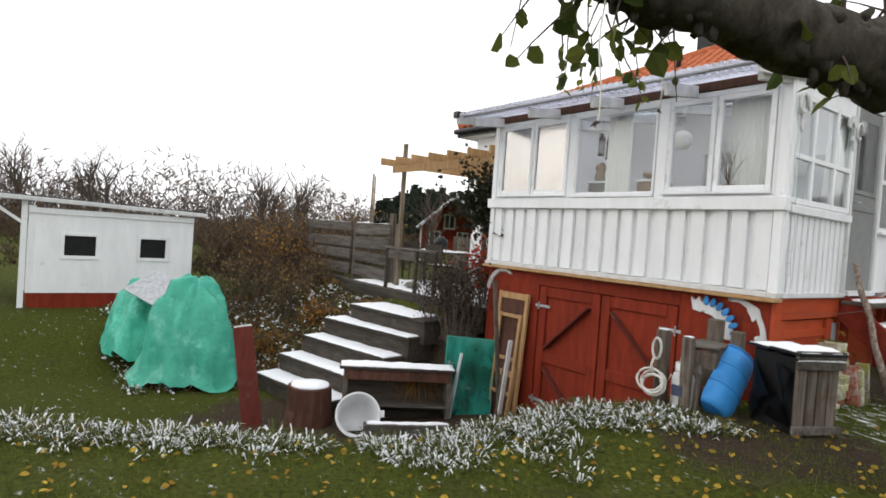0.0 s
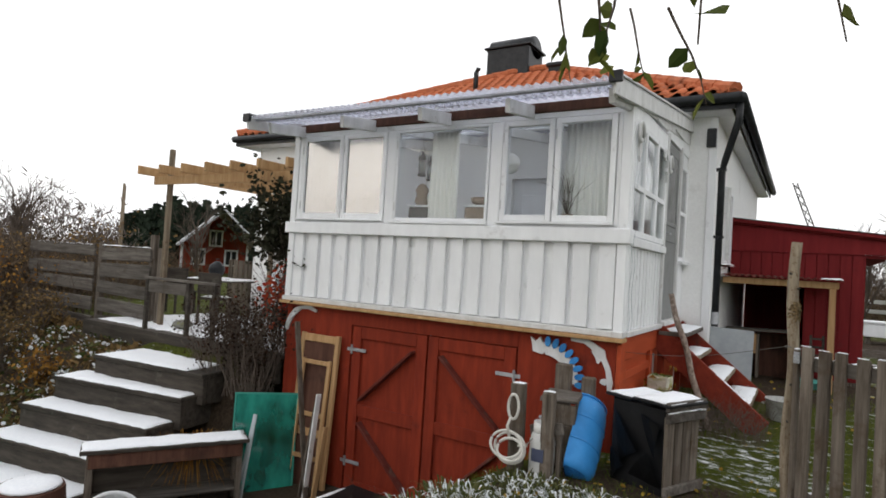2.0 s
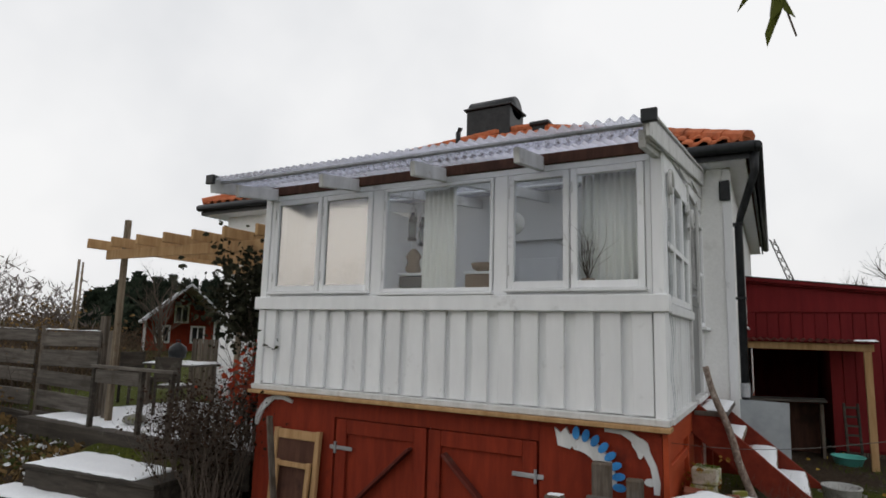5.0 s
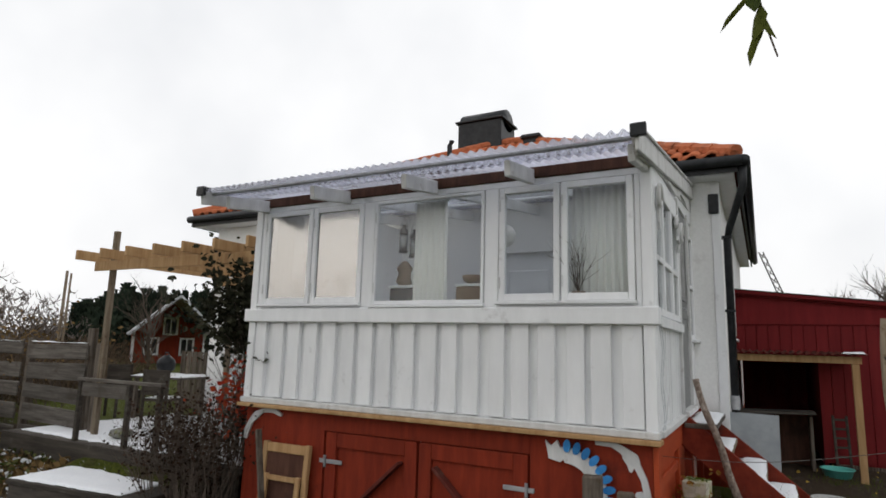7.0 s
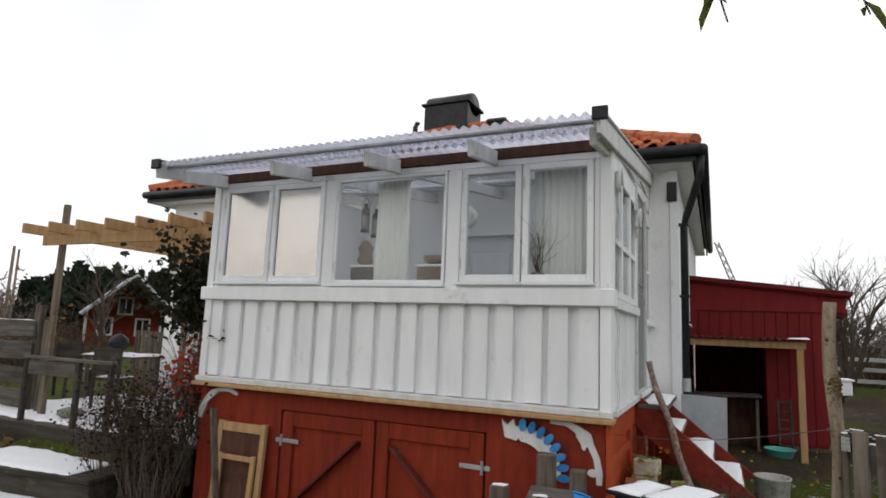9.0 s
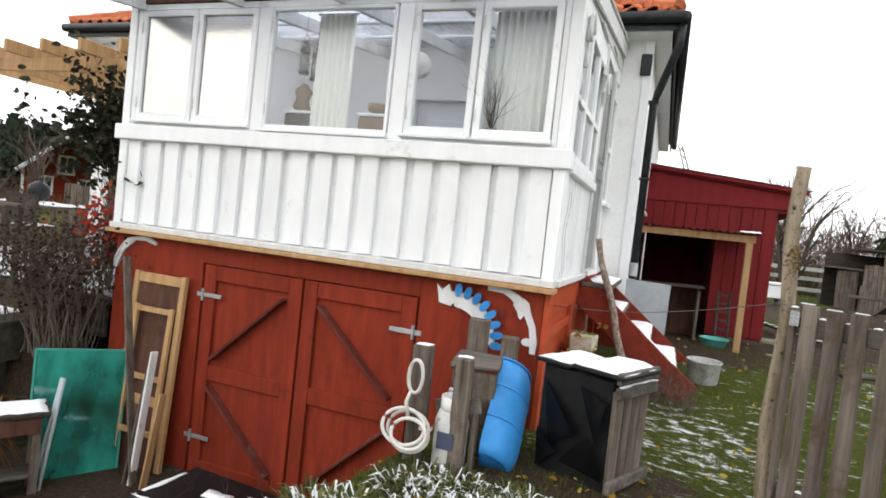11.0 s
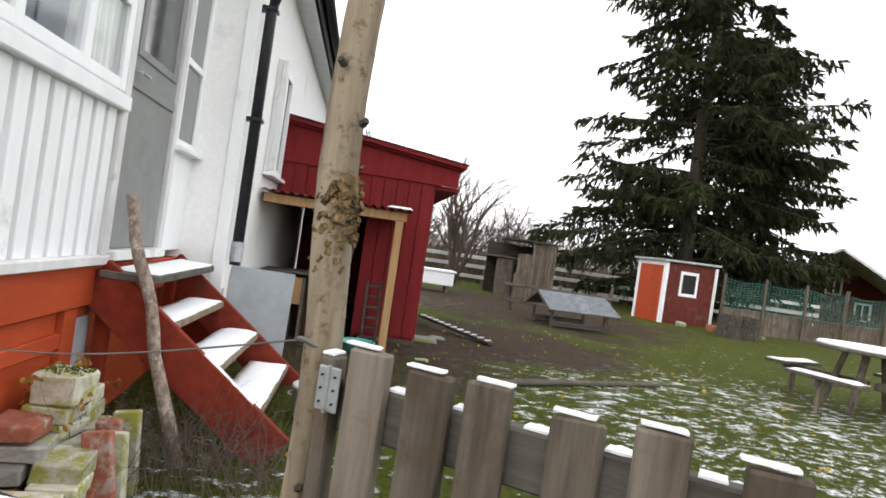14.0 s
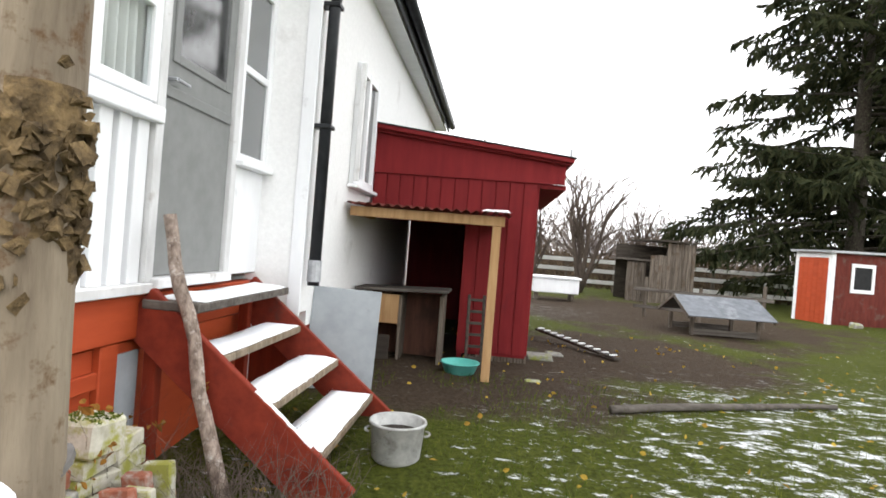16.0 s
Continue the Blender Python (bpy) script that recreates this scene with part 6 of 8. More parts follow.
# ---- back stairs and the things along the house's side ----
def back_stairs():
    st = thing("back_stairs", "red painted plank stairs to the back door, snow on the treads", "stairs")
    y0, y1 = 1.62, 2.85
    treads = ((0.02, 0.32, 1.82), (0.17, 0.43, 1.56), (0.43, 0.72, 1.35), (0.68, 0.98, 1.13))
    for k, (xa, xb, z) in enumerate(treads):
        t = part("tread", B(xa, xb, y0 - (0.06 if k == 0 else 0.0), y1, z - 0.045, z, 0.006, None, 0.003), GREY_PLANK if k == 0 else POST_WOOD, st)
        bm = snow_slab(bmesh.new(), xa + 0.004, xb - 0.004, y0 + 0.015, y1 - 0.02, z + 0.001, 0.03, 0.06, 0.012)
        part("snow_cover", bm, SNOW, t, "snow on the tread", True)
    for y in (y0 - 0.03, y1 + 0.005):
        part("stringer", beam(bmesh.new(), (-0.02, y, 1.78), (1.08, y, 0.88), 0.045, 0.26, 0.006), surface("stair_red_%d" % round(y), (0.15, 0.02, 0.011), (0.23, 0.034, 0.016), 12, 0.8, 0.4, stain=(0.1, 0.03, 0.02), stain_at=0.62, stain_scale=4), st)
    part("post", B(0.0, 0.07, y0 + 0.02, y0 + 0.09, 0.85, 1.77, 0.005), RED, st)
    part("post", B(0.0, 0.07, y1 - 0.09, y1 - 0.02, 0.9, 1.77, 0.005), RED, st)
    bm = snow_slab(bmesh.new(), 0, 0.4, -0.02, 0.02, 0, 0.015, 0.04, 0.01)
    bmesh.ops.transform(bm, matrix=along((0.62, y0 - 0.03, 1.42), (1.05, y0 - 0.03, 1.07))[0], verts=bm.verts[:])
    part("snow_cover", bm, SNOW, st, "snow along the stringer")
    stick = thing("pole", "flaking bark-covered pole leaning on the back stairs", "pole", (0, 0, 0))
    bm = bmesh.new()
    a, b = Vector((0.6, 1.42, ground_z(0.6, 1.42) - 0.02)), Vector((0.13, 1.55, 2.25))
    tube(bm, [a.lerp(b, k / 12) + Vector((0.012 * math.sin(k * 1.1), 0.01 * math.cos(k * 1.7), 0)) for k in range(13)], [0.038 - 0.008 * k / 12 for k in range(13)], 10, rough=0.08)
    part("shaft", bm, STICK_BARK, stick, smooth=True)
    board = thing("sheet", "pale grey sheet leaning against the house corner", "board", (0.62, 3.35, 0.9), 12, tilt=(-6, 2))
    part("board", B(-0.3, 0.24, 0, 0.018, 0, 0.9, 0.003), GREY_BOARD, board)
    bucket = thing("bucket", "grey metal bucket full of dark soil", "bucket", (1.25, 2.28, ground_z(1.25, 2.28) - 0.02))
    part("shell", lathe(bmesh.new(), ((0.13, 0), (0.145, 0.02), (0.165, 0.22), (0.175, 0.225), (0.172, 0.24), (0.155, 0.235), (0.15, 0.16)), 28), CAST, bucket, smooth=True)
    part("soil", lathe(bmesh.new(), ((0.151, 0.165), (0.1, 0.18), (0.02, 0.175)), 20), SOIL, bucket, smooth=True)
    for s in (-1, 1):
        bm = bmesh.new()
        tube(bm, [(s * (0.165 + 0.03 * math.sin(q)), 0.05 * math.cos(q), 0.17) for q in [k * math.pi / 6 for k in range(7)]], 0.007, 6)
        part("handle", bm, CAST, bucket)
    basin = thing("basin", "teal plastic washing basin on the mud", "basin", (1.5, 4.5, ground_z(1.5, 4.5) - 0.005))
    part("shell", lathe(bmesh.new(), ((0.13, 0), (0.145, 0.01), (0.18, 0.1), (0.195, 0.105), (0.19, 0.115), (0.17, 0.105), (0.135, 0.03)), 26), TEAL, basin, smooth=True)
    # heap of bricks and blocks
    rows = []
    for level in range(6):
        for y in (0.52, 0.74, 0.96, 1.17)[level // 3:]:
            for x in ((0.08, 0.3) if level < 4 else (0.12,)):
                rows.append((x, y + 0.015 * level, level * 0.08, 0.19, 0.21, 0.078))
    for k, (x, y, up, wx, wy, hz) in enumerate(rows):
        x, y = x + rng.uniform(-0.025, 0.025), y + rng.uniform(-0.025, 0.025)
        is_brick = k % 5 == 3
        s = thing("brick" if is_brick else "stone_block", "old red brick in the heap by the wall" if is_brick else "mossy pale building block in the heap by the wall",
                  "brick" if is_brick else "block", (x, y, ground_z(x, y) - 0.02 + up), rng.uniform(-14, 14), "heap of blocks", tilt=(rng.uniform(-3, 3), rng.uniform(-3, 3)))
        part("body", B(-wx / 2, wx / 2, -wy / 2, wy / 2, 0, hz + rng.uniform(-0.01, 0.006), 0.006, None, 0.008), BRICK if is_brick else (PALE_STONE if k % 3 else STONE), s)
    for k, (y, lean) in enumerate(((0.92, 8), (0.985, 5), (1.05, 9), (1.12, 4), (1.2, 10))):
        x = 0.43 + 0.015 * (k % 2)
        s = thing("stone_block", "pale thin block standing on edge at the end of the heap", "block", (x, y, ground_z(x, y) - 0.02), rng.uniform(-6, 6), "heap of blocks", tilt=(0, -lean))
        part("body", B(-0.06, 0.06, -0.027, 0.027, 0, 0.4 + rng.uniform(-0.05, 0.03), 0.006, None, 0.006), PALE_STONE if k % 2 else BRICK, s)
    top = thing("stone_block", "mossy cut stone block lying on top of the heap", "block", (0.17, 1.02, ground_z(0.17, 1.02) + 0.455), -8)
    part("body", B(-0.11, 0.11, -0.09, 0.09, 0, 0.15, 0.014, None, 0.01), PALE_STONE, top)
    moss = bmesh.new()
    for _ in range(140):
        p = (rng.uniform(-0.1, 0.1), rng.uniform(-0.08, 0.08), 0.148)
        blade(moss, p, (p[0] + rng.uniform(-0.02, 0.02), p[1] + rng.uniform(-0.02, 0.02), 0.148 + rng.uniform(0.004, 0.016)), 0.006)
    part("moss", moss, GRASS, top, "yellow-green moss")
    weed = thing("dry_weed", "small yellowed weeds growing beside the heap", "plant", (0.12, 1.3, ground_z(0.12, 1.3)))
    stems, lv = bmesh.new(), bmesh.new()
    ends = []
    for _ in range(14):
        twigs(stems, (rng.uniform(-0.08, 0.1), rng.uniform(-0.3, 0.1), 0), (rng.uniform(-0.2, 0.3), rng.uniform(-0.2, 0.2), 1), rng.uniform(0.25, 0.5), 0.003, 1, 0.5, 3, 0.1, 2, ends)
    for p, d in ends:
        for _ in range(5):
            leaf(lv, p + Vector([rng.gauss(0, 0.02) for _ in range(3)]), (rng.uniform(-1, 1), rng.uniform(-1, 1), rng.uniform(-1, 0.2)), rng.uniform(0.025, 0.05))
    part("stems", stems, TWIG, weed)
    part("leaves", lv, RUST_GRASS, weed)
    trellis = thing("trellis", "thin wire plant trellis on the veranda corner", "trellis", (0.035, 0.13, 1.9))
    bm = bmesh.new()
    for y in (-0.04, 0.06):
        tube(bm, [(0.01 * math.sin(k * 1.3), y + 0.006 * math.sin(k * 2.1), k * 0.1) for k in range(20)], 0.002, 4)
    for k in range(16):
        tube(bm, ((0.004, -0.045, 0.06 + 0.118 * k), (0.006, 0.065, 0.07 + 0.118 * k + rng.uniform(-0.01, 0.01))), 0.002, 4)
    part("wirework", bm, GREY_BOARD, trellis)
    for y, z in ((0.12, 3.75), (1.56, 3.7)):
        c = thing("carved_bracket", "white fretwork scroll in the window corner", "ornament", (0.04, y, z))
        bm = bmesh.new()
        tube(bm, [(0.02, 0.1 * math.cos(q) * (1 - q / 9), 0.14 * math.sin(q) * (1 - q / 9)) for q in [k * 0.45 for k in range(13)]], 0.018, 8)
        part("fretwork", bm, WHITE_WORN, c, smooth=True)


def red_shed():
    sh = thing("shed", "dark crimson board shed with a sloping roof by the house", "shed")
    x0, x1, y0, y1 = 0.36, 2.16, 5.2, 8.4
    part("wall_panel", B(x0, 1.42, y0 + 0.02, y0 + 0.08, 2.45, 3.05), CRIMSON, sh)
    part("wall_panel", B(1.42, x1, y0 + 0.02, y0 + 0.08, 1.05, 3.05), CRIMSON, sh)
    part("back_panel", B(x0, x1 - 0.07, y1 - 0.06, y1, 0.9, 3.05), CRIMSON, sh)
    part("inner_panel", B(1.42, 1.47, y0 + 0.085, y1 - 0.07, 0.95, 3.05), CRIMSON, sh)
    part("ceiling_board", B(x0, 1.41, y0 + 0.085, y1 - 0.07, 2.9, 2.94), CRIMSON, sh)
    part("wall_panel", B(x1 - 0.06, x1, y0 + 0.08, y1, 1.05, 3.05), CRIMSON, sh)
    board = mesh_of("board", B(-0.07, 0.07, 0, 0.018, 1.08, 2.95, 0.003), CRIMSON)
    upper = mesh_of("board", B(-0.07, 0.07, 0, 0.018, 2.46, 2.95, 0.003), CRIMSON)
    for k in range(12):
        shared("board", upper if k < 7 else board, sh, pose(x0 + 0.075 + k * 0.15, y0, 0))
    board = mesh_of("board", B(0, 0.018, -0.07, 0.07, 1.08, 2.95, 0.003), CRIMSON)
    for k in range(21):
        shared("board", board, sh, pose(x1 + 0.001, y0 + 0.09 + k * 0.15, 0))
    bm = outline(bmesh.new(), ((x0, 2.951), (x1 + 0.28, 2.951), (x1 + 0.28, 3.16), (x0, 3.4)), y0 - 0.022, y0 + 0.012)
    part("gable_board", bm, CRIMSON, sh)
    part("fascia", beam(bmesh.new(), (x0, y0 - 0.06, 3.44), (x1 + 0.33, y0 - 0.06, 3.2), 0.03, 0.1, 0.004), CRIMSON, sh)
    m = pose(x0, 0, 3.42, 0, math.degrees(math.atan2(0.24, x1 - x0 + 0.3)), 0)
    part("roof", B(-0.0, x1 - x0 + 0.36, y0 - 0.12, y1 + 0.2, 0.0, 0.05, 0.005, m), CRIMSON, sh)
    part("roof_felt", B(-0.0, x1 - x0 + 0.38, y0 - 0.13, y1 + 0.2, 0.052, 0.065, 0.003, m), BLACK_PLASTIC, sh)
    part("soffit", B(x1 + 0.02, x1 + 0.3, y0 + 0.02, y1, 2.9, 2.95), CRIMSON, sh)
    bm = bmesh.new()
    for k in range(18):
        box(bm, x0 + 1.2 + k * 0.035, x0 + 1.225 + k * 0.035, y0 + 0.03, y0 + 0.06, 0.9 + rng.uniform(0, 0.05), 1.07)
    part("skirt", bm, GREY_WOOD, sh, "ragged weathered skirt boards")
    part("end_bracket", B(x1 + 0.3, x1 + 0.33, y0 - 0.08, y0 - 0.05, 3.2, 3.33, 0.003), GREY_METAL, sh)
    lean = thing("lean_to", "lean-to shelter of new timber with a corrugated roof", "shelter")
    part("front_beam", B(0.37, 1.82, 4.22, 4.27, 2.42, 2.51, 0.004), NEW_WOOD, lean)
    part("post", B(1.71, 1.79, 4.2, 4.27, 0.9, 2.418, 0.005), NEW_WOOD, lean)
    part("rafter", B(1.74, 1.79, 4.272, 5.16, 2.43, 2.5, 0.004), NEW_WOOD, lean)
    part("rafter", B(0.37, 0.42, 4.272, 5.16, 2.43, 2.5, 0.004), NEW_WOOD, lean)
    corrugated(0.36, 1.88, 4.1, 5.17, lambda y: 2.53 + 0.03 * (y - 4.1), 0.09, 0.014, RED_OLD, "roof_sheet", lean)
    bm = snow_slab(bmesh.new(), 1.6, 1.88, 4.1, 4.26, 2.545, 0.03, 0.04)
    part("snow_cover", bm, SNOW, lean, "a little snow on the sheet")
    hutch = thing("nest_box", "rough wooden hen nest box inside the lean-to", "nest box", (0.4, 4.75, 0.95))
    part("top", B(0.0, 0.95, -0.08, 0.4, 0.74, 0.77, 0.006, pose(0, 0, 0, 0, -2, 0)), GREY_PLANK, hutch)
    part("side", B(0.02, 0.06, -0.02, 0.38, 0, 0.72, 0.004), GREY_WOOD, hutch)
    part("side", B(0.84, 0.88, -0.02, 0.38, 0, 0.74, 0.004), GREY_WOOD, hutch)
    part("divider", B(0.42, 0.45, 0.0, 0.38, 0, 0.72, 0.004), GREY_WOOD, hutch)
    part("back", B(0.06, 0.84, 0.36, 0.38, 0, 0.72), BROWN_WOOD, hutch)
    part("front", B(0.06, 0.42, -0.02, 0.0, 0.42, 0.72, 0.004), NEW_WOOD, hutch)
    part("front", B(0.06, 0.35, -0.02, 0.0, 0.0, 0.3, 0.004), DARK_WOOD, hutch)
    ladder = thing("roost_ladder", "small dark roost ladder standing in the lean-to", "ladder", (1.62, 4.9, 0.97), 10, tilt=(-6, 0))
    for x in (-0.08, 0.08):
        part("rail", B(x - 0.015, x + 0.015, 0, 0.03, 0, 0.75, 0.003), DARK_WOOD, ladder)
    for k in range(6):
        part("rung", B(-0.065, 0.065, 0.005, 0.025, 0.08 + k * 0.12, 0.11 + k * 0.12, 0.003), DARK_WOOD, ladder)


garden_steps()
potting_bench()
yard_things()
tarp_heap((-8.0, -3.35, -0.58), (0.78, 0.78, 1.78), 1.3, "heap under a crumpled green tarpaulin")
tarp_heap((-9.3, -4.0, -0.3), (0.7, 0.6, 1.35), 4.1, "smaller heap under a green tarpaulin")
plate = thing("sheet", "grey corrugated sheet lying over the tarpaulin", "sheet", (-8.75, -3.85, 0.92), 30, tilt=(30, 16))
part("sheet", B(-0.45, 0.4, -0.35, 0.35, 0, 0.02, 0.004), GREY_METAL, plate)
hut()
corner_things()
fence()
back_stairs()
red_shed()


# ---- terrace, pergola and the fence at the far side ----
def terrace():
    deck = setting("terrace", "snow-covered timber terrace beside the veranda", "terrace")
    n = 13
    plank = mesh_of("plank", B(-2.4, 2.4, -0.1, 0.1, 1.04, 1.1, 0.005), GREY_PLANK)
    for k in range(n):
        shared("plank", plank, deck, pose(-6.8, 0.22 + k * 0.212, rng.uniform(-0.003, 0.003)))
    part("edge_beam", B(-9.2, -4.4, 0.04, 0.1, 0.72, 1.1, 0.006), DARK_WOOD, deck)
    bm = snow_slab(bmesh.new(), -9.1, -4.5, 0.16, 2.9, 1.105, 0.035, 0.12, 0.08)
    part("snow_cover", bm, SNOW, deck, "trodden thin snow", True)
    per = thing("pergola", "pergola of fresh yellow timber over the terrace", "pergola")
    part("post", B(-7.69, -7.61, 0.43, 0.5, 1.1, 4.05, 0.006), POST_WOOD, per)
    part("post", B(-7.69, -7.61, 2.7, 2.78, 1.1, 3.6, 0.006), POST_WOOD, per)
    for y in (0.46, 2.74):
        part("beam", B(-8.0, -4.5, y - 0.07, y - 0.031, 3.46, 3.6, 0.005), NEW_WOOD, per)
    for k in range(7):
        x = -8.05 + k * 0.57
        part("joist", B(x, x + 0.05, 0.12, 2.95, 3.602, 3.74, 0.005), NEW_WOOD, per)
    fen = thing("plank_fence", "weathered grey horizontal plank fence at the terrace", "fence")
    for a, b in ((-12.4, -9.95), (-9.75, -8.2)):
        for k in range(6):
            z = 0.64 + k * 0.325
            w = 0.25 - 0.03 * (k % 2)
            part("plank", beam(bmesh.new(), (a, 0.56 + rng.uniform(-0.01, 0.01), z + rng.uniform(-0.03, 0.03)), (b, 0.56, z + rng.uniform(-0.03, 0.03)), 0.03, w, 0.006, (0, 0, 1), 0.01), GREY_PLANK, fen)
        bm = snow_slab(bmesh.new(), a + 0.05, b - 0.05, 0.54, 0.6, 2.39, 0.02, 0.06, 0.01)
        part("snow_cover", bm, SNOW, fen, "snow on the top plank")
    for x, top in ((-12.4, 2.4), (-9.85, 2.45), (-8.25, 2.62), (-8.0, 2.4)):
        part("post", B(x - 0.06, x + 0.06, 0.6, 0.7, 0.5, top, 0.008), GREY_WOOD, fen)
    rail = thing("terrace_rail", "grey board railing with thin dark posts on the terrace edge", "railing")
    part("board", B(-7.5, -6.55, 0.12, 0.15, 1.7, 1.88, 0.005), GREY_PLANK, rail)
    part("rail", B(-7.6, -5.85, 0.1, 0.17, 1.9, 1.94, 0.005), GREY_PLANK, rail)
    for x in (-7.55, -6.5, -5.9):
        part("post", B(x - 0.03, x + 0.03, 0.11, 0.17, 1.0, 1.9, 0.004), DARK_WOOD, rail)
    stone = thing("stone", "round grey stone lying on the terrace snow", "stone", (-7.1, 0.5, 1.13))
    part("body", lathe(bmesh.new(), ((0.08, 0), (0.16, 0.05), (0.14, 0.11), (0.03, 0.14)), 12), STONE, stone, smooth=True)
    tab = thing("garden_table", "wooden garden table with snow on its top", "table", (-8.4, 2.2, 1.14), 8)
    part("tabletop", B(-0.55, 0.55, -0.35, 0.35, 0.68, 0.71, 0.006), GREY_PLANK, tab)
    for x in (-0.5, 0.44):
        for y in (-0.3, 0.24):
            part("leg", B(x, x + 0.06, y, y + 0.06, 0, 0.68, 0.005), GREY_WOOD, tab)
    snow_on(tab, -0.55, 0.55, -0.35, 0.35, 0.712, 0.04)
    chair = thing("garden_chair", "dark garden chair with snow on its seat", "chair", (-7.5, 1.4, 1.14), 200, "terrace chairs")
    part("seat", B(-0.22, 0.22, -0.22, 0.22, 0.41, 0.45, 0.006), DARK_WOOD, chair)
    part("backrest", B(-0.22, 0.22, 0.2, 0.23, 0.5, 0.88, 0.006), DARK_WOOD, chair)
    for x in (-0.21, 0.17):
        part("leg", B(x, x + 0.04, -0.21, -0.17, 0, 0.41, 0.004), DARK_WOOD, chair)
        part("leg", B(x, x + 0.04, 0.19, 0.23, 0, 0.88, 0.004), DARK_WOOD, chair)
    snow_on(chair, -0.21, 0.21, -0.21, 0.19, 0.452, 0.04)
    copy_thing(chair, pose(-9.2, 1.9, 1.14, 0, 0, 80))
    grill = thing("kettle_grill", "black kettle grill standing on the table", "grill", (-8.55, 2.2, 1.89))
    part("bowl", lathe(bmesh.new(), ((0.05, 0), (0.14, 0.06), (0.16, 0.16), (0.14, 0.24), (0.05, 0.31), (0.01, 0.32)), 18), BLACK_METAL, grill, smooth=True)
    bm = bmesh.new()
    tube(bm, ((-0.05, 0, 0.31), (-0.05, 0, 0.36), (0.05, 0, 0.36), (0.05, 0, 0.31)), 0.01, 6)
    part("handle", bm, BLACK_METAL, grill)
    scr = thing("board_screen", "weathered upright board screen behind the terrace", "fence", (-11.2, 4.6, 0.9), 8)
    for k in range(14):
        part("board", B(k * 0.16, k * 0.16 + 0.14, 0, 0.02, 0, 1.3 + rng.uniform(-0.03, 0.03), 0.003), GREY_WOOD, scr)
    for z in (0.3, 1.0):
        part("rail", B(0, 2.24, 0.022, 0.06, z, z + 0.08, 0.004), GREY_PLANK, scr)
    heap = thing("snow_heap", "heap covered by snow beyond the terrace", "heap", (-8.3, 4.0, 0.9))
    part("mound", lathe(bmesh.new(), ((0.5, 0), (0.46, 0.5), (0.34, 0.95), (0.15, 1.15), (0.02, 1.2)), 20), SNOW, heap, smooth=True)
    for x, y, h in ((-15.5, 4.2, 3.4), (-22.0, 8.0, 4.0)):
        p = thing("pole", "slim weathered pole standing beyond the fence", "pole", (x, y, 0.8))
        bm = bmesh.new()
        tube(bm, ((0, 0, 0), (0.02, 0, h)), (0.05, 0.035), 8)
        part("shaft", bm, POST_WOOD, p, smooth=True)


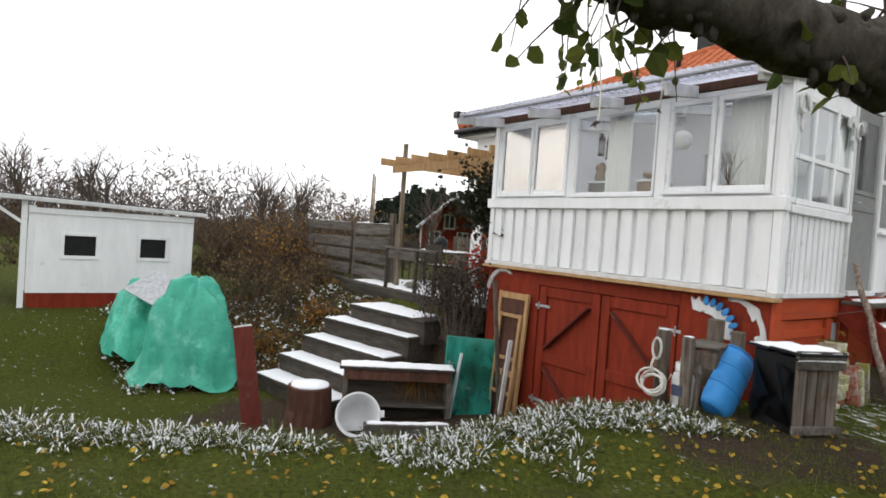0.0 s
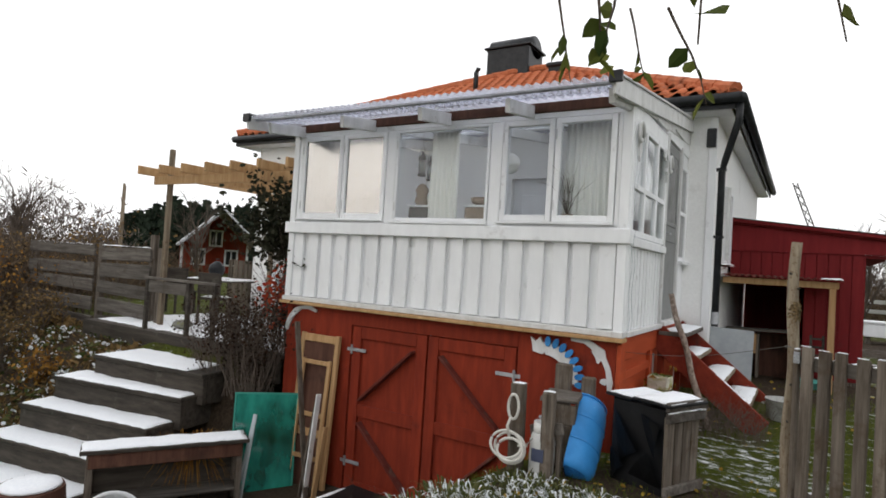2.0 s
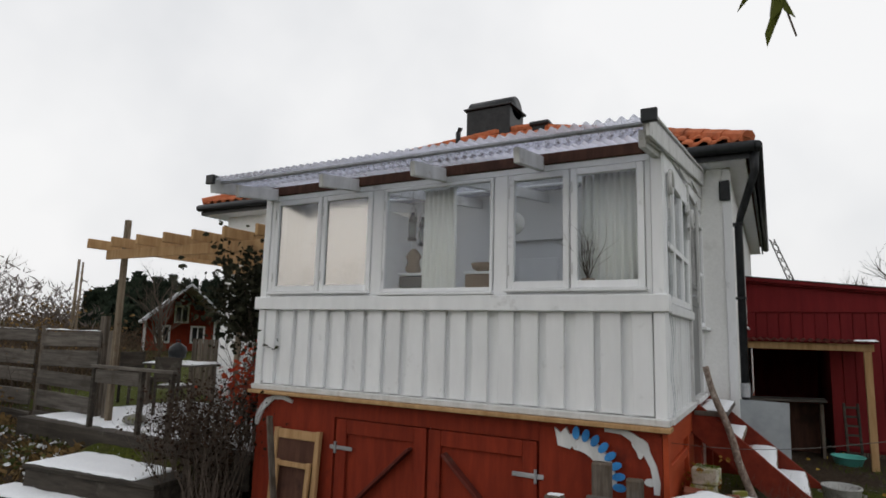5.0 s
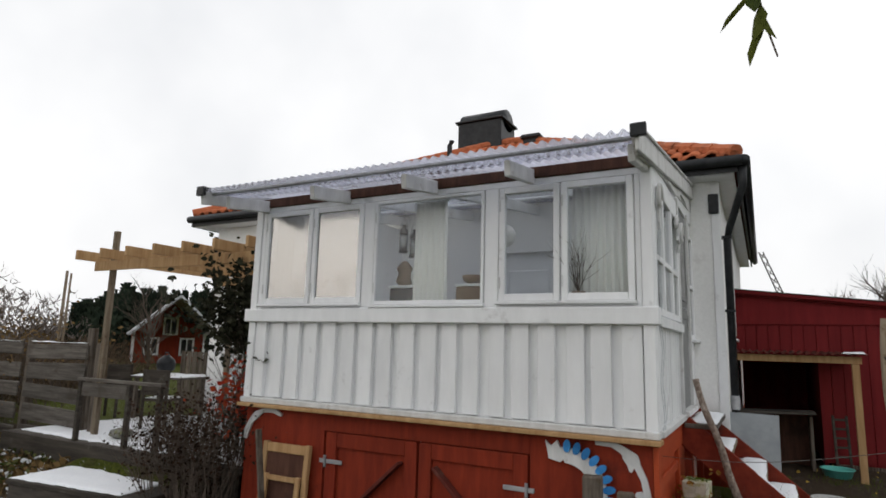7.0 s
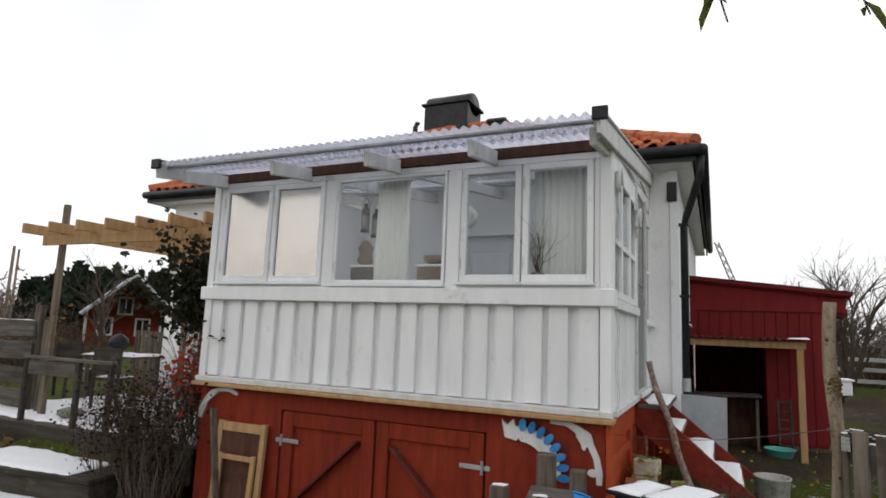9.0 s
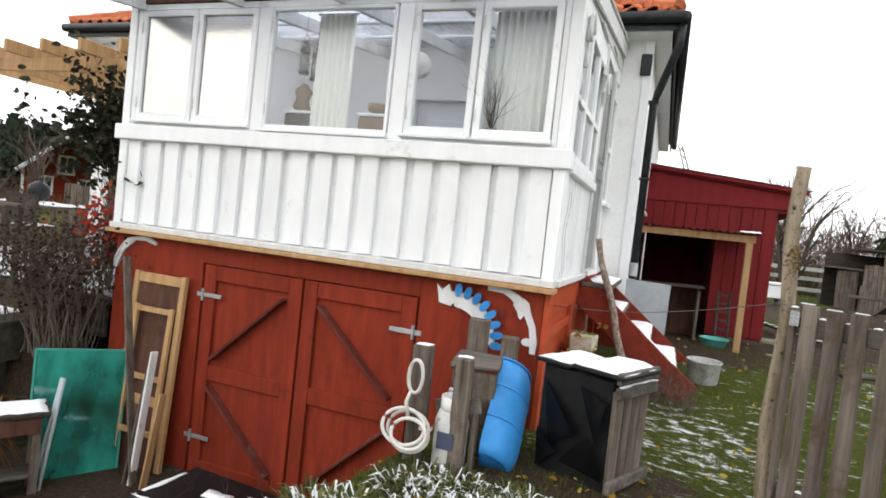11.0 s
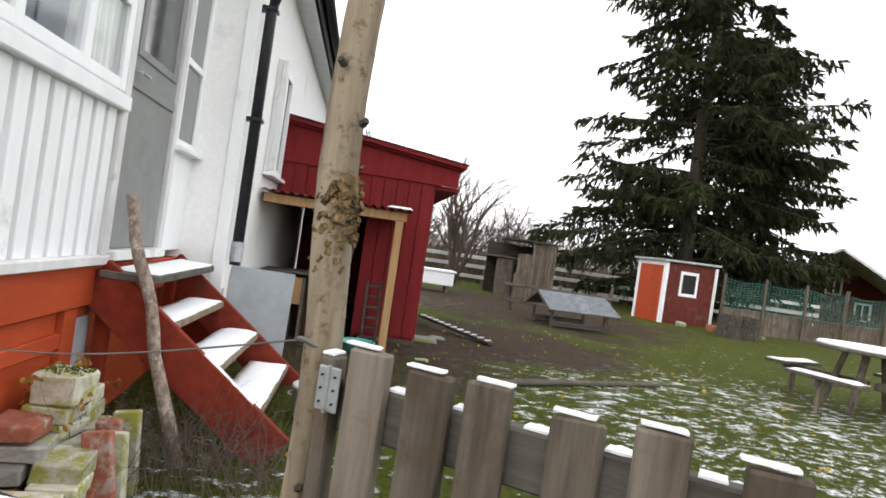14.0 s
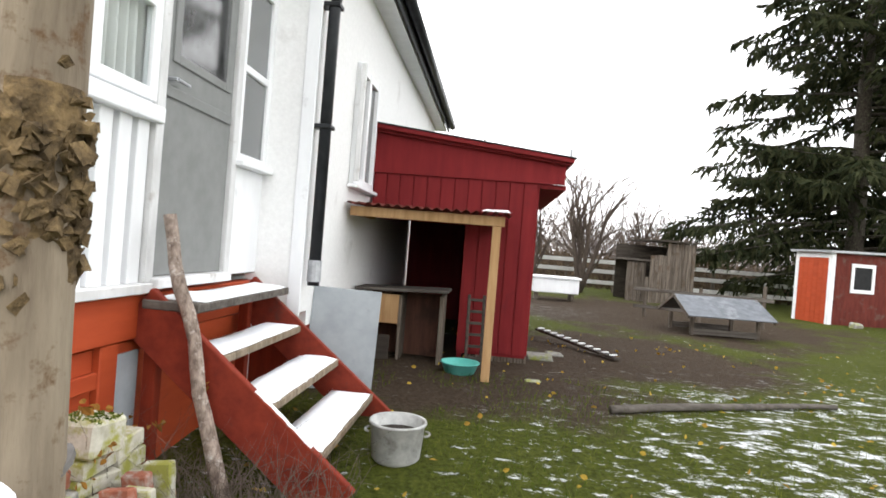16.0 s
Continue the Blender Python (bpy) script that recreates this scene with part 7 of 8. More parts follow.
# ---- the hen yard ----
def hen_yard():
    log = thing("log", "thin barkless log lying on the lawn", "log")
    bm = bmesh.new()
    a, b = Vector((2.75, 3.48, 0)), Vector((4.95, 4.45, 0))
    pts = []
    for k in range(11):
        q = a.lerp(b, k / 10)
        pts.append((q.x, q.y + 0.02 * math.sin(k), ground_z(q.x, q.y) + 0.035))
    tube(bm, pts, [0.035 - 0.012 * k / 10 for k in range(11)], 10, rough=0.06)
    part("trunk", bm, GREY_PLANK, log, smooth=True)
    ramp = thing("hen_ramp", "narrow plank ramp with pale rungs lying by the shed", "ramp")
    za, zb = ground_z(2.45, 7.2) + 0.14, ground_z(3.28, 5.85) + 0.03
    part("board", beam(bmesh.new(), (2.45, 7.2, za), (3.28, 5.85, zb), 0.1, 0.03), DARK_WOOD, ramp)
    for k in range(11):
        c = Vector((2.45, 7.2, za + 0.022)).lerp(Vector((3.28, 5.85, zb + 0.022)), (k + 0.5) / 11)
        part("rung", B(-0.05, 0.05, -0.018, 0.018, 0, 0.014, 0.002, pose(c.x, c.y, c.z, 0, 0, 32)), WHITE_WORN, ramp)
    for x, y, s in ((2.35, 5.6, 0.1), (2.55, 5.9, 0.07), (2.2, 4.4, 0.05)):
        st = thing("stone", "flat grey stone lying in the mud", "stone", (x, y, ground_z(x, y) - 0.01))
        part("body", B(-s * 1.5, s * 1.5, -s, s, 0, s * 0.6, 0.015, None, 0.015), STONE, st)
    af = thing("low_hen_shelter", "low hen shelter with a grey sheet saddle roof", "shelter", (5.8, 9.9, 0.97), 4)
    for x in (-0.6, 0.55):
        for y in (-0.5, 0.5):
            part("leg", B(x, x + 0.06, y, y + 0.06, 0, 0.34, 0.004), GREY_WOOD, af)
    for y in (-0.5, 0.53):
        part("rail", B(-0.6, 0.61, y, y + 0.04, 0.05, 0.15, 0.004), GREY_PLANK, af)
    for s in (-1, 1):
        bm = B(-0.75, 0.75, 0, 0.82, 0, 0.02, 0.003)
        bmesh.ops.transform(bm, matrix=pose(0, 0, 0.68, -22, 0, 0) if s > 0 else pose(0, 0, 0.68, -22, 0, 180) , verts=bm.verts[:])
        part("roof_sheet", bm, DARK_SHEET, af, "grey metal roof sheet")
    for x in (-0.74, 0.72):
        part("gable_beam", beam(bmesh.new(), (x, -0.75, 0.36), (x, 0, 0.67), 0.03, 0.06), GREY_WOOD, af)
        part("gable_beam", beam(bmesh.new(), (x, 0.75, 0.36), (x, 0, 0.67), 0.03, 0.06), GREY_WOOD, af)
    rack = thing("timber_rack", "loose grey timber rack behind the hen shelter", "rack", (6.2, 11.6, 0.95), -15)
    for z in (0.25, 0.62):
        part("rail", B(-1.4, 1.3, 0, 0.05, z, z + 0.07, 0.005), GREY_PLANK, rack)
    for x in (-1.2, -0.1, 1.1):
        part("post", B(x, x + 0.07, 0.052, 0.12, 0, 0.8 + rng.uniform(-0.1, 0.25), 0.005), GREY_WOOD, rack)
    coop = thing("hen_house", "small red hen house with white trim and an orange door", "hen house", (10.2, 14.4, 0.95), 14)
    lx, ly, h = 1.95, 1.15, 1.85
    part("wall", B(0, lx, 0, 0.05, 0, h), RED_OLD, coop)
    part("wall", B(0, 0.05, 0.05, ly, 0, h), ORANGE, coop, "orange-red boarded door side")
    part("wall", B(lx - 0.05, lx, 0.05, ly, 0, h), RED_OLD, coop)
    part("wall", B(0.05, lx - 0.05, ly - 0.05, ly, 0, h), RED_OLD, coop)
    part("roof", B(-0.1, lx + 0.1, -0.12, ly + 0.12, h, h + 0.06, 0.006, pose(0, 0, 0, 0, -1.5, 0)), GREY_METAL, coop)
    for x, y in ((-0.03, -0.03), (lx - 0.07, -0.03), (-0.03, ly - 0.07)):
        part("corner_board", B(x, x + 0.11, y, y + 0.11, 0, h - 0.002, 0.005), WHITE, coop)
    part("eaves_board", B(-0.035, -0.005, 0.08, ly - 0.07, h - 0.13, h - 0.01, 0.004), WHITE, coop)
    for k in range(6):
        part("board", B(-0.022, -0.001, 0.09 + k * 0.165, 0.245 + k * 0.165, 0.02, h - 0.14, 0.003), ORANGE, coop)
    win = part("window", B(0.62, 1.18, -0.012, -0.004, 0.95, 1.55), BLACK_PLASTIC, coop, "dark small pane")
    bm = bmesh.new()
    for a, b, c, d in ((0.56, 0.64, 0.88, 1.62), (1.16, 1.24, 0.88, 1.62), (0.64, 1.16, 0.88, 0.97), (0.64, 1.16, 1.53, 1.62)):
        box(bm, a, b, -0.035, -0.002, c, d, 0.004)
    part("window_frame", bm, WHITE, win)
    run = thing("net_fence", "green netting on grey posts beside the hen house", "fence", (12.2, 14.6, 0.95), -4)
    for k in range(6):
        part("post", B(k * 1.3, k * 1.3 + 0.07, 0, 0.07, 0, 1.75, 0.005), GREY_WOOD, run)
    bm = bmesh.new()
    for k in range(60):
        x = k * 0.11
        sag = 0.12 * abs(math.sin(x * 2.4))
        tube(bm, ((x, 0.03, 0.7), (x + 0.02, 0.03, 1.7 - sag)), 0.004, 3, False)
    for k in range(12):
        z = 0.75 + k * 0.08
        tube(bm, [(x * 0.55, 0.03, z - 0.12 * abs(math.sin(x * 0.55 * 2.4)) * k / 12) for x in range(13)], 0.006, 3, False)
    part("netting", bm, NET, run, "teal green netting")
    for k in range(9):
        part("board", beam(bmesh.new(), (k * 0.75, 0.1, 0.4), (k * 0.75 + 0.74, 0.1, 0.4 + rng.uniform(-0.04, 0.04)), 0.02, 0.75), GREY_WOOD, run)
    for x, y, h, r in ((11.0, 12.3, 0.62, 0.28), (11.5, 12.4, 0.55, 0.3), (12.0, 12.9, 0.6, 0.26)):
        s = thing("tree_stump", "upright dark tree stump by the hen house", "stump", (x, y, ground_z(x, y) - 0.03), group="stumps")
        bm = bmesh.new()
        tube(bm, ((0, 0, 0), (0, 0, h * 0.5), (0.02, 0, h)), (r * 1.15, r, r * 0.95), 14, rough=0.1)
        part("trunk", bm, BARK, s)
    for k in range(9):
        x, y = 10.3 + rng.uniform(-0.3, 2.2), 13.4 + rng.uniform(-0.5, 0.5)
        s = thing("stone", "orange-brown stone lying in front of the hen house", "stone", (x, y, ground_z(x, y) - 0.02), rng.uniform(0, 90), "stones by the hen house")
        a = rng.uniform(0.1, 0.22)
        part("body", B(-a, a, -a * 0.7, a * 0.7, 0, a, 0.03, None, 0.03), BRICK if k % 2 else STONE, s)
    gs = thing("board_shed", "small grey shed of weathered upright boards", "shed", (5.9, 16.9, 0.92), 8)
    for k in range(11):
        part("board", B(0.55 + k * 0.125, 0.665 + k * 0.125, 0, 0.025, 0, 1.5 + rng.uniform(-0.03, 0.03) + (0.4 if k > 3 else 0), 0.004), GREY_WOOD, gs)
    for k in range(5):
        part("board", B(-0.05 + k * 0.12, 0.06 + k * 0.12, 0.3, 0.325, 0, 1.25, 0.004), GREY_WOOD, gs)
    part("side", B(1.9, 1.93, 0.03, 1.5, 0, 1.85), GREY_WOOD, gs)
    part("back", B(0.0, 1.9, 1.47, 1.5, 0, 1.8), DARK_WOOD, gs)
    part("roof", B(0.5, 2.05, -0.15, 1.6, 1.92, 1.97, 0.005), DARK_WOOD, gs)
    part("roof", B(-0.2, 0.62, 0.2, 1.6, 1.3, 1.35, 0.005), GREY_PLANK, gs)
    wb = thing("white_box", "low white lidded box under snow in the far yard", "box", (3.4, 14.6, 0.95), 4)
    part("body", B(-0.6, 0.6, -0.3, 0.3, 0.25, 0.62, 0.02), WHITE, wb)
    part("lid", B(-0.65, 0.65, -0.34, 0.34, 0.625, 0.68, 0.01), SNOW, wb)
    for x in (-0.5, 0.42):
        part("leg", B(x, x + 0.08, -0.2, 0.2, 0, 0.249, 0.004), GREY_WOOD, wb)
    rf = thing("rail_fence", "pale yellowish rail fence at the far edge of the yard", "fence", (1.0, 21.0, 0.9), -4)
    for k in range(12):
        part("post", B(k * 1.7, k * 1.7 + 0.1, 0, 0.1, 0, 1.25, 0.006), GREY_WOOD, rf)
    for z in (0.35, 0.75, 1.1):
        part("rail", B(0, 18.8, -0.04, -0.005, z, z + 0.14, 0.006), CREAM, rf)
    pt = thing("picnic_table", "round wooden picnic table with snow on top and seats", "picnic table", (7.55, 4.35, ground_z(7.55, 4.35)), 20)
    part("tabletop", lathe(bmesh.new(), ((0.62, 0.7), (0.64, 0.71), (0.64, 0.735), (0.62, 0.745)), 28), GREY_PLANK, pt)
    part("snow_cover", lathe(bmesh.new(), ((0.62, 0.746), (0.6, 0.775), (0.3, 0.785), (0.02, 0.782)), 28), SNOW, pt, "even snow on the table top", True)
    for k in range(4):
        m = pose(0, 0, 0, 0, 0, 90 * k)
        part("leg", beam(bmesh.new(), m @ Vector((0.3, 0.05, 0.7)), m @ Vector((0.5, 0.05, 0.0)), 0.07, 0.05), GREY_WOOD, pt)
        part("arm", beam(bmesh.new(), m @ Vector((0.05, -0.05, 0.33)), m @ Vector((1.12, -0.05, 0.33)), 0.04, 0.08), GREY_WOOD, pt)
        seat = part("seat", B(0.82, 1.1, -0.4, 0.4, 0.372, 0.41, 0.006, m), GREY_PLANK, pt)
        bm = snow_slab(bmesh.new(), 0.825, 1.095, -0.39, 0.39, 0.412, 0.035)
        bmesh.ops.transform(bm, matrix=m, verts=bm.verts[:])
        part("snow_cover", bm, SNOW, seat, "snow on the seat", True)
        part("foot", beam(bmesh.new(), m @ Vector((0.97, -0.05, 0.29)), m @ Vector((0.97, -0.05, 0.0)), 0.06, 0.05), GREY_WOOD, pt)


def gable_house(at, turn, w, d, wall_h, top, label, wall_mat, roof_mat):
    h = thing("house", label, "house", at, turn)
    bm = outline(bmesh.new(), ((-w / 2, 0), (w / 2, 0), (w / 2, wall_h), (0, top), (-w / 2, wall_h)), 0, d)
    part("wall", bm, wall_mat, h)
    for s in (-1, 1):
        a, b = Vector((s * (w / 2 + 0.35), 0, wall_h - 0.25)), Vector((0, 0, top + 0.08))
        bm = bmesh.new()
        m, ln = along(a, b, (0, 0, 1))
        box(bm, 0, ln, -d - 0.3 if s < 0 else -0.3, 0.3 if s < 0 else d + 0.3, -0.06, 0.06, 0, m)
        bmesh.ops.translate(bm, vec=(0, 0, 0), verts=bm.verts[:])
        part("roof", bm, roof_mat, h)
        part("barge_board", beam(bmesh.new(), (a.x, -0.36, a.z + 0.02), (b.x, -0.36, b.z + 0.02), 0.05, 0.2), WHITE, h)
        part("corner_board", B(s * w / 2 - 0.08, s * w / 2 + 0.08, -0.04, -0.003, 0, wall_h), WHITE, h)
    for x, z in ((0, wall_h * 0.95), (-w * 0.25, wall_h * 0.3), (w * 0.25, wall_h * 0.3)):
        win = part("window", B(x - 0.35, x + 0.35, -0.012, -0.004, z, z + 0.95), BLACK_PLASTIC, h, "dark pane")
        bm = bmesh.new()
        for a, b, c, e in ((x - 0.45, x - 0.33, z - 0.1, z + 1.05), (x + 0.33, x + 0.45, z - 0.1, z + 1.05), (x - 0.33, x + 0.33, z - 0.1, z + 0.02), (x - 0.33, x + 0.33, z + 0.93, z + 1.05), (x - 0.04, x + 0.04, z + 0.02, z + 0.93)):
            box(bm, a, b, -0.05, -0.014, c, e)
        part("window_frame", bm, WHITE, win)


def mast():
    m = thing("lattice_mast", "slanting grey lattice mast far behind the house", "mast", (1.6, 26.0, 0.9))
    bm = bmesh.new()
    a, b = Vector((0.35, 0, 3.2)), Vector((-0.75, 0, 6.3))
    for dx in (-0.14, 0.14):
        tube(bm, (a + Vector((dx, 0, 0)), b + Vector((dx * 0.6, 0, 0))), 0.03, 5)
    for k in range(8):
        p, q = a.lerp(b, k / 8), a.lerp(b, (k + 1) / 8)
        tube(bm, (p + Vector((-0.13, 0, 0)), q + Vector((0.12, 0, 0))), 0.02, 4)
        tube(bm, (p + Vector((0.13, 0, 0)), q + Vector((-0.12, 0, 0))), 0.02, 4)
    part("lattice", bm, WIRE, m)
    bm = bmesh.new()
    tube(bm, ((0.4, 0, 0), (0.35, 0, 3.25)), 0.12, 8)
    part("foot", bm, WIRE, m)


# ---- trees, shrubs, grass ----
def spruce(at, height, reach, seed, label):
    r = random.Random(seed)
    ob = thing("spruce_tree", label, "tree", at)
    bm = bmesh.new()
    tube(bm, [(0.03 * math.sin(k), 0.03 * math.cos(k * 1.4), height * k / 14) for k in range(15)], [0.3 * (1 - k / 14.6) + 0.01 for k in range(15)], 12, rough=0.05)
    part("trunk", bm, BARK, ob, smooth=True)
    limbs, needles = bmesh.new(), bmesh.new()
    z = 1.2
    while z < height - 0.3:
        f = 1 - z / height
        n = 5 if z < 12 else 4
        for k in range(n):
            a = r.uniform(0, 2 * math.pi)
            ln = reach * (f ** 0.7) * r.uniform(0.55, 1.08) * (0.85 if z < 2.5 else 1)
            o = Vector((math.cos(a), math.sin(a), 0))
            s = Vector((-o.y, o.x, 0))
            rise = r.uniform(-0.6, 1.2)
            zb = z + r.uniform(-0.25, 0.25)
            pts = []
            for j in range(7):
                t = j / 6
                pts.append(Vector((0, 0, zb)) + o * ln * t + Vector((0, 0, 0.18 * ln * (rise * t - 1.5 * t * t + 0.7 * t ** 3))))
            tube(limbs, pts, [0.05 * (1 - 0.85 * j / 6) * (0.3 + f) for j in range(7)], 4, False)
            steps = max(4, int(ln / 0.26))
            for j in range(steps):
                t = 0.15 + 0.85 * j / steps
                i = min(5, int(t * 6))
                p = pts[i].lerp(pts[i + 1], t * 6 - i)
                for side in (-1, 1):
                    tw = ln * 0.26 * (1.15 - t) + 0.22
                    d = (s * side * r.uniform(0.5, 1.0) + o * r.uniform(0.3, 0.9) + Vector((0, 0, r.uniform(-1.25, 0.1)))).normalized()
                    for q in range(4):
                        b = p + d * tw * q / 4
                        for _ in range(2):
                            e = (d + Vector([r.uniform(-0.7, 0.7), r.uniform(-0.7, 0.7), r.uniform(-1.0, 0.1)])).normalized()
                            w = e.cross(Vector((r.uniform(-1, 1), r.uniform(-1, 1), r.uniform(-1, 1)))).normalized() * r.uniform(0.035, 0.085)
                            tip = b + e * r.uniform(0.22, 0.5)
                            needles.faces.new((needles.verts.new(b - w), needles.verts.new(b + w), needles.verts.new(tip)))
        z += 0.4 + 0.12 * (1 - f)
    tagged(part("limbwork", limbs, BARK, ob), kind="stuff")
    tagged(part("crown", needles, NEEDLE, ob, "dark drooping needle sprays"), kind="stuff")


def bare_tree(at, height, seed, label, depth=4, kids=4, material=TWIG, stems=1):
    rng.seed(seed)
    ob = thing("bare_tree", label, "tree", at, group="bare trees")
    bm, fine = bmesh.new(), bmesh.new()
    for k in range(stems):
        lean = Vector((rng.uniform(-0.35, 0.35), rng.uniform(-0.35, 0.35), 1)) if stems > 1 else Vector((0.03, 0.02, 1))
        d = lean.normalized()
        pts = [d * height * 0.45 * j / 4 + Vector((0.04 * math.sin(j), 0.04 * math.cos(j), 0)) for j in range(5)]
        tube(bm, pts, [height * 0.016 * (1 - 0.12 * j) for j in range(5)], 7, rough=0.05)
        for j in range(7):
            p = pts[min(4, 1 + j // 2)]
            twigs(fine, p, (d + Vector([rng.uniform(-0.8, 0.8), rng.uniform(-0.8, 0.8), 0.3])).normalized(), height * 0.24, height * 0.008, depth - 1, 0.65, 3, 0.18, kids)
    part("trunk", bm, material, ob, smooth=True)
    tagged(part("crown", fine, material, ob), kind="stuff")
    return ob


def shrub(at, size, material, leaves, label, seed, n_twigs=26, n_leaves=900, name="shrub", leaf_size=(0.04, 0.09), depth=2):
    rng.seed(seed)
    ob = thing(name, label, "shrub", at)
    bm, lv = bmesh.new(), bmesh.new()
    ends = []
    for k in range(n_twigs):
        a = rng.uniform(0, 6.28)
        b = Vector((rng.uniform(-0.35, 0.35) * size[0], rng.uniform(-0.35, 0.35) * size[1], 0))
        twigs(bm, b, (math.cos(a) * 0.45 * size[0] / size[2], math.sin(a) * 0.45 * size[1] / size[2], 1), size[2] * 0.5, 0.009, depth, 0.5, 3, 0.25, 3, ends)
    tagged(part("brushwood", bm, TWIG, ob), kind="stuff")
    if n_leaves:
        for k in range(n_leaves):
            p, d = rng.choice(ends)
            q = p + Vector([rng.gauss(0, 0.07) for _ in range(3)]) - d * rng.uniform(0, 0.5)
            if q.z > 0.02:
                leaf(lv, q, (rng.uniform(-1, 1), rng.uniform(-1, 1), rng.uniform(-0.9, 0.5)), rng.uniform(*leaf_size))
        tagged(part("leaves", lv, leaves, ob), kind="stuff")
    return ob


def apple_tree():
    rng.seed(21)
    t = thing("apple_tree", "old lichen-covered apple tree with one long low limb", "tree", (2.28, -1.24, 0.0))
    bm = bmesh.new()
    tube(bm, ((0.02, 0, 0.6), (0.01, 0.0, 1.1), (0.0, 0.0, 1.7), (0.02, -0.02, 2.3), (0.1, -0.1, 3.2), (0.2, -0.25, 4.3)), (0.09, 0.07, 0.065, 0.07, 0.055, 0.035), 14, rough=0.07)
    part("trunk", bm, PALE_BARK, t, smooth=True)
    bm = bmesh.new()
    limb = [Vector(p) - Vector((2.28, -1.24, 0)) for p in ((2.3, -1.27, 2.15), (2.5, -1.8, 2.42), (2.62, -2.6, 2.6), (2.48, -3.4, 2.66), (2.3, -4.0, 2.68), (2.16, -4.35, 2.72), (2.01, -4.7, 2.79), (1.88, -4.98, 2.8), (1.82, -5.08, 2.86), (1.82, -5.14, 3.0), (1.72, -5.2, 3.2))]
    girth = (0.06, 0.075, 0.09, 0.1, 0.105, 0.095, 0.08, 0.062, 0.045, 0.032, 0.02)
    fine_pts, fine_r = [], []
    for k in range(91):
        f = k / 9
        i = min(9, int(f))
        q = limb[i].lerp(limb[i + 1], f - i)
        w = lerp(girth[i], girth[i + 1], f - i)
        fine_pts.append(q + Vector([0.025 * noise.noise((f * 1.1, c * 7.0, 2.0)) for c in range(3)]))
        fine_r.append(w * (1 + 0.35 * noise.noise((f * 2.1, 9.0, 1.0))))
    tube(bm, fine_pts, fine_r, 22, rough=0.12)
    for k in range(260):
        i = rng.uniform(2, 8.6)
        p = limb[int(i)].lerp(limb[int(i) + 1], i % 1)
        a = rng.uniform(0, 6.28)
        r = 0.09 if i < 6 else 0.06
        o = Vector((math.cos(a) * 0.9, math.cos(a) * 0.3, math.sin(a)))
        tube(bm, (p + o * r * 0.85, p + o * (r + rng.uniform(0.008, 0.024))), (rng.uniform(0.012, 0.026), 0.008), 6)
    part("limb", bm, BARK, t, "dark knobbly low limb", True)
    thin, lv = bmesh.new(), bmesh.new()
    o = Vector((2.28, -1.24, 0))
    spray = [Vector(p) - o for p in ((1.82, -5.14, 3.0), (1.55, -4.92, 3.06), (1.3, -4.68, 3.05), (0.98, -4.2, 3.14), (0.75, -3.86, 3.25), (0.6, -3.62, 3.45))]
    tube(thin, spray, (0.014, 0.011, 0.009, 0.007, 0.005, 0.003), 6)

    def droop(p, d, ln, n, size, wide=0.34):
        pts = [Vector(p)]
        d = Vector(d).normalized()
        for k in range(4):
            d = (d + Vector((0, 0, -0.12)) + Vector([rng.uniform(-0.12, 0.12) for _ in range(3)])).normalized()
            pts.append(pts[-1] + d * ln / 4)
        tube(thin, pts, (0.004, 0.0035, 0.003, 0.002, 0.0015), 4)
        for k in range(n):
            f = rng.uniform(0.25, 1.0) * 4
            i = min(3, int(f))
            q = pts[i].lerp(pts[i + 1], f - i)
            leaf(lv, q, (rng.uniform(-0.7, 0.7), rng.uniform(-0.7, 0.7), rng.uniform(-1.2, -0.2)), rng.uniform(size * 0.7, size * 1.15), wide)

    for p, d, ln, n, size, wide in (((1.26, -4.62, 3.02), (0.1, 0.25, -1), 0.26, 5, 0.06, 0.36), ((1.1, -4.4, 3.05), (-0.3, 0.3, -0.8), 0.22, 4, 0.055, 0.34), ((1.4, -4.55, 3.0), (0.3, 0.3, -0.9), 0.24, 4, 0.055, 0.34),
                              ((0.98, -4.2, 3.09), (0.1, 0.1, -1), 0.22, 6, 0.06, 0.34), ((1.12, -4.1, 3.05), (0.4, 0.2, -0.8), 0.25, 5, 0.055, 0.34), ((0.75, -3.86, 3.24), (0.1, 0.1, -1), 0.26, 5, 0.075, 0.17),
                              ((0.95, -3.8, 3.2), (0.2, 0.1, -1), 0.22, 4, 0.075, 0.18), ((1.62, -5.12, 3.05), (-0.1, 0.1, -1), 0.34, 2, 0.045, 0.36), ((1.66, -4.95, 3.02), (-0.1, 0.2, -1), 0.26, 4, 0.036, 0.36), ((1.75, -4.7, 3.0), (-0.2, 0.2, -1), 0.36, 3, 0.036, 0.36)):
        droop(Vector(p) - o, d, ln, n, size, wide)
    for k in range(90):
        i = rng.uniform(3.0, 8.8)
        p = limb[int(i)].lerp(limb[int(i) + 1], i % 1) + Vector((rng.uniform(-0.1, 0.05), rng.uniform(-0.1, 0.1), rng.uniform(-0.02, 0.12)))
        droop(p, (rng.uniform(-0.9, 0.5), rng.uniform(-0.6, 0.6), rng.uniform(-0.4, 0.9)), rng.uniform(0.08, 0.26), 3, 0.062, 0.38)
    for k in range(8):
        p = limb[4].lerp(limb[7], rng.random())
        twigs(thin, p, (rng.uniform(-0.3, 0.4), rng.uniform(-0.3, 0.3), 1), 0.3, 0.006, 1, 0.5, 4, 0.2, 2)
    tagged(part("brushwood", thin, TWIG, t), kind="stuff")
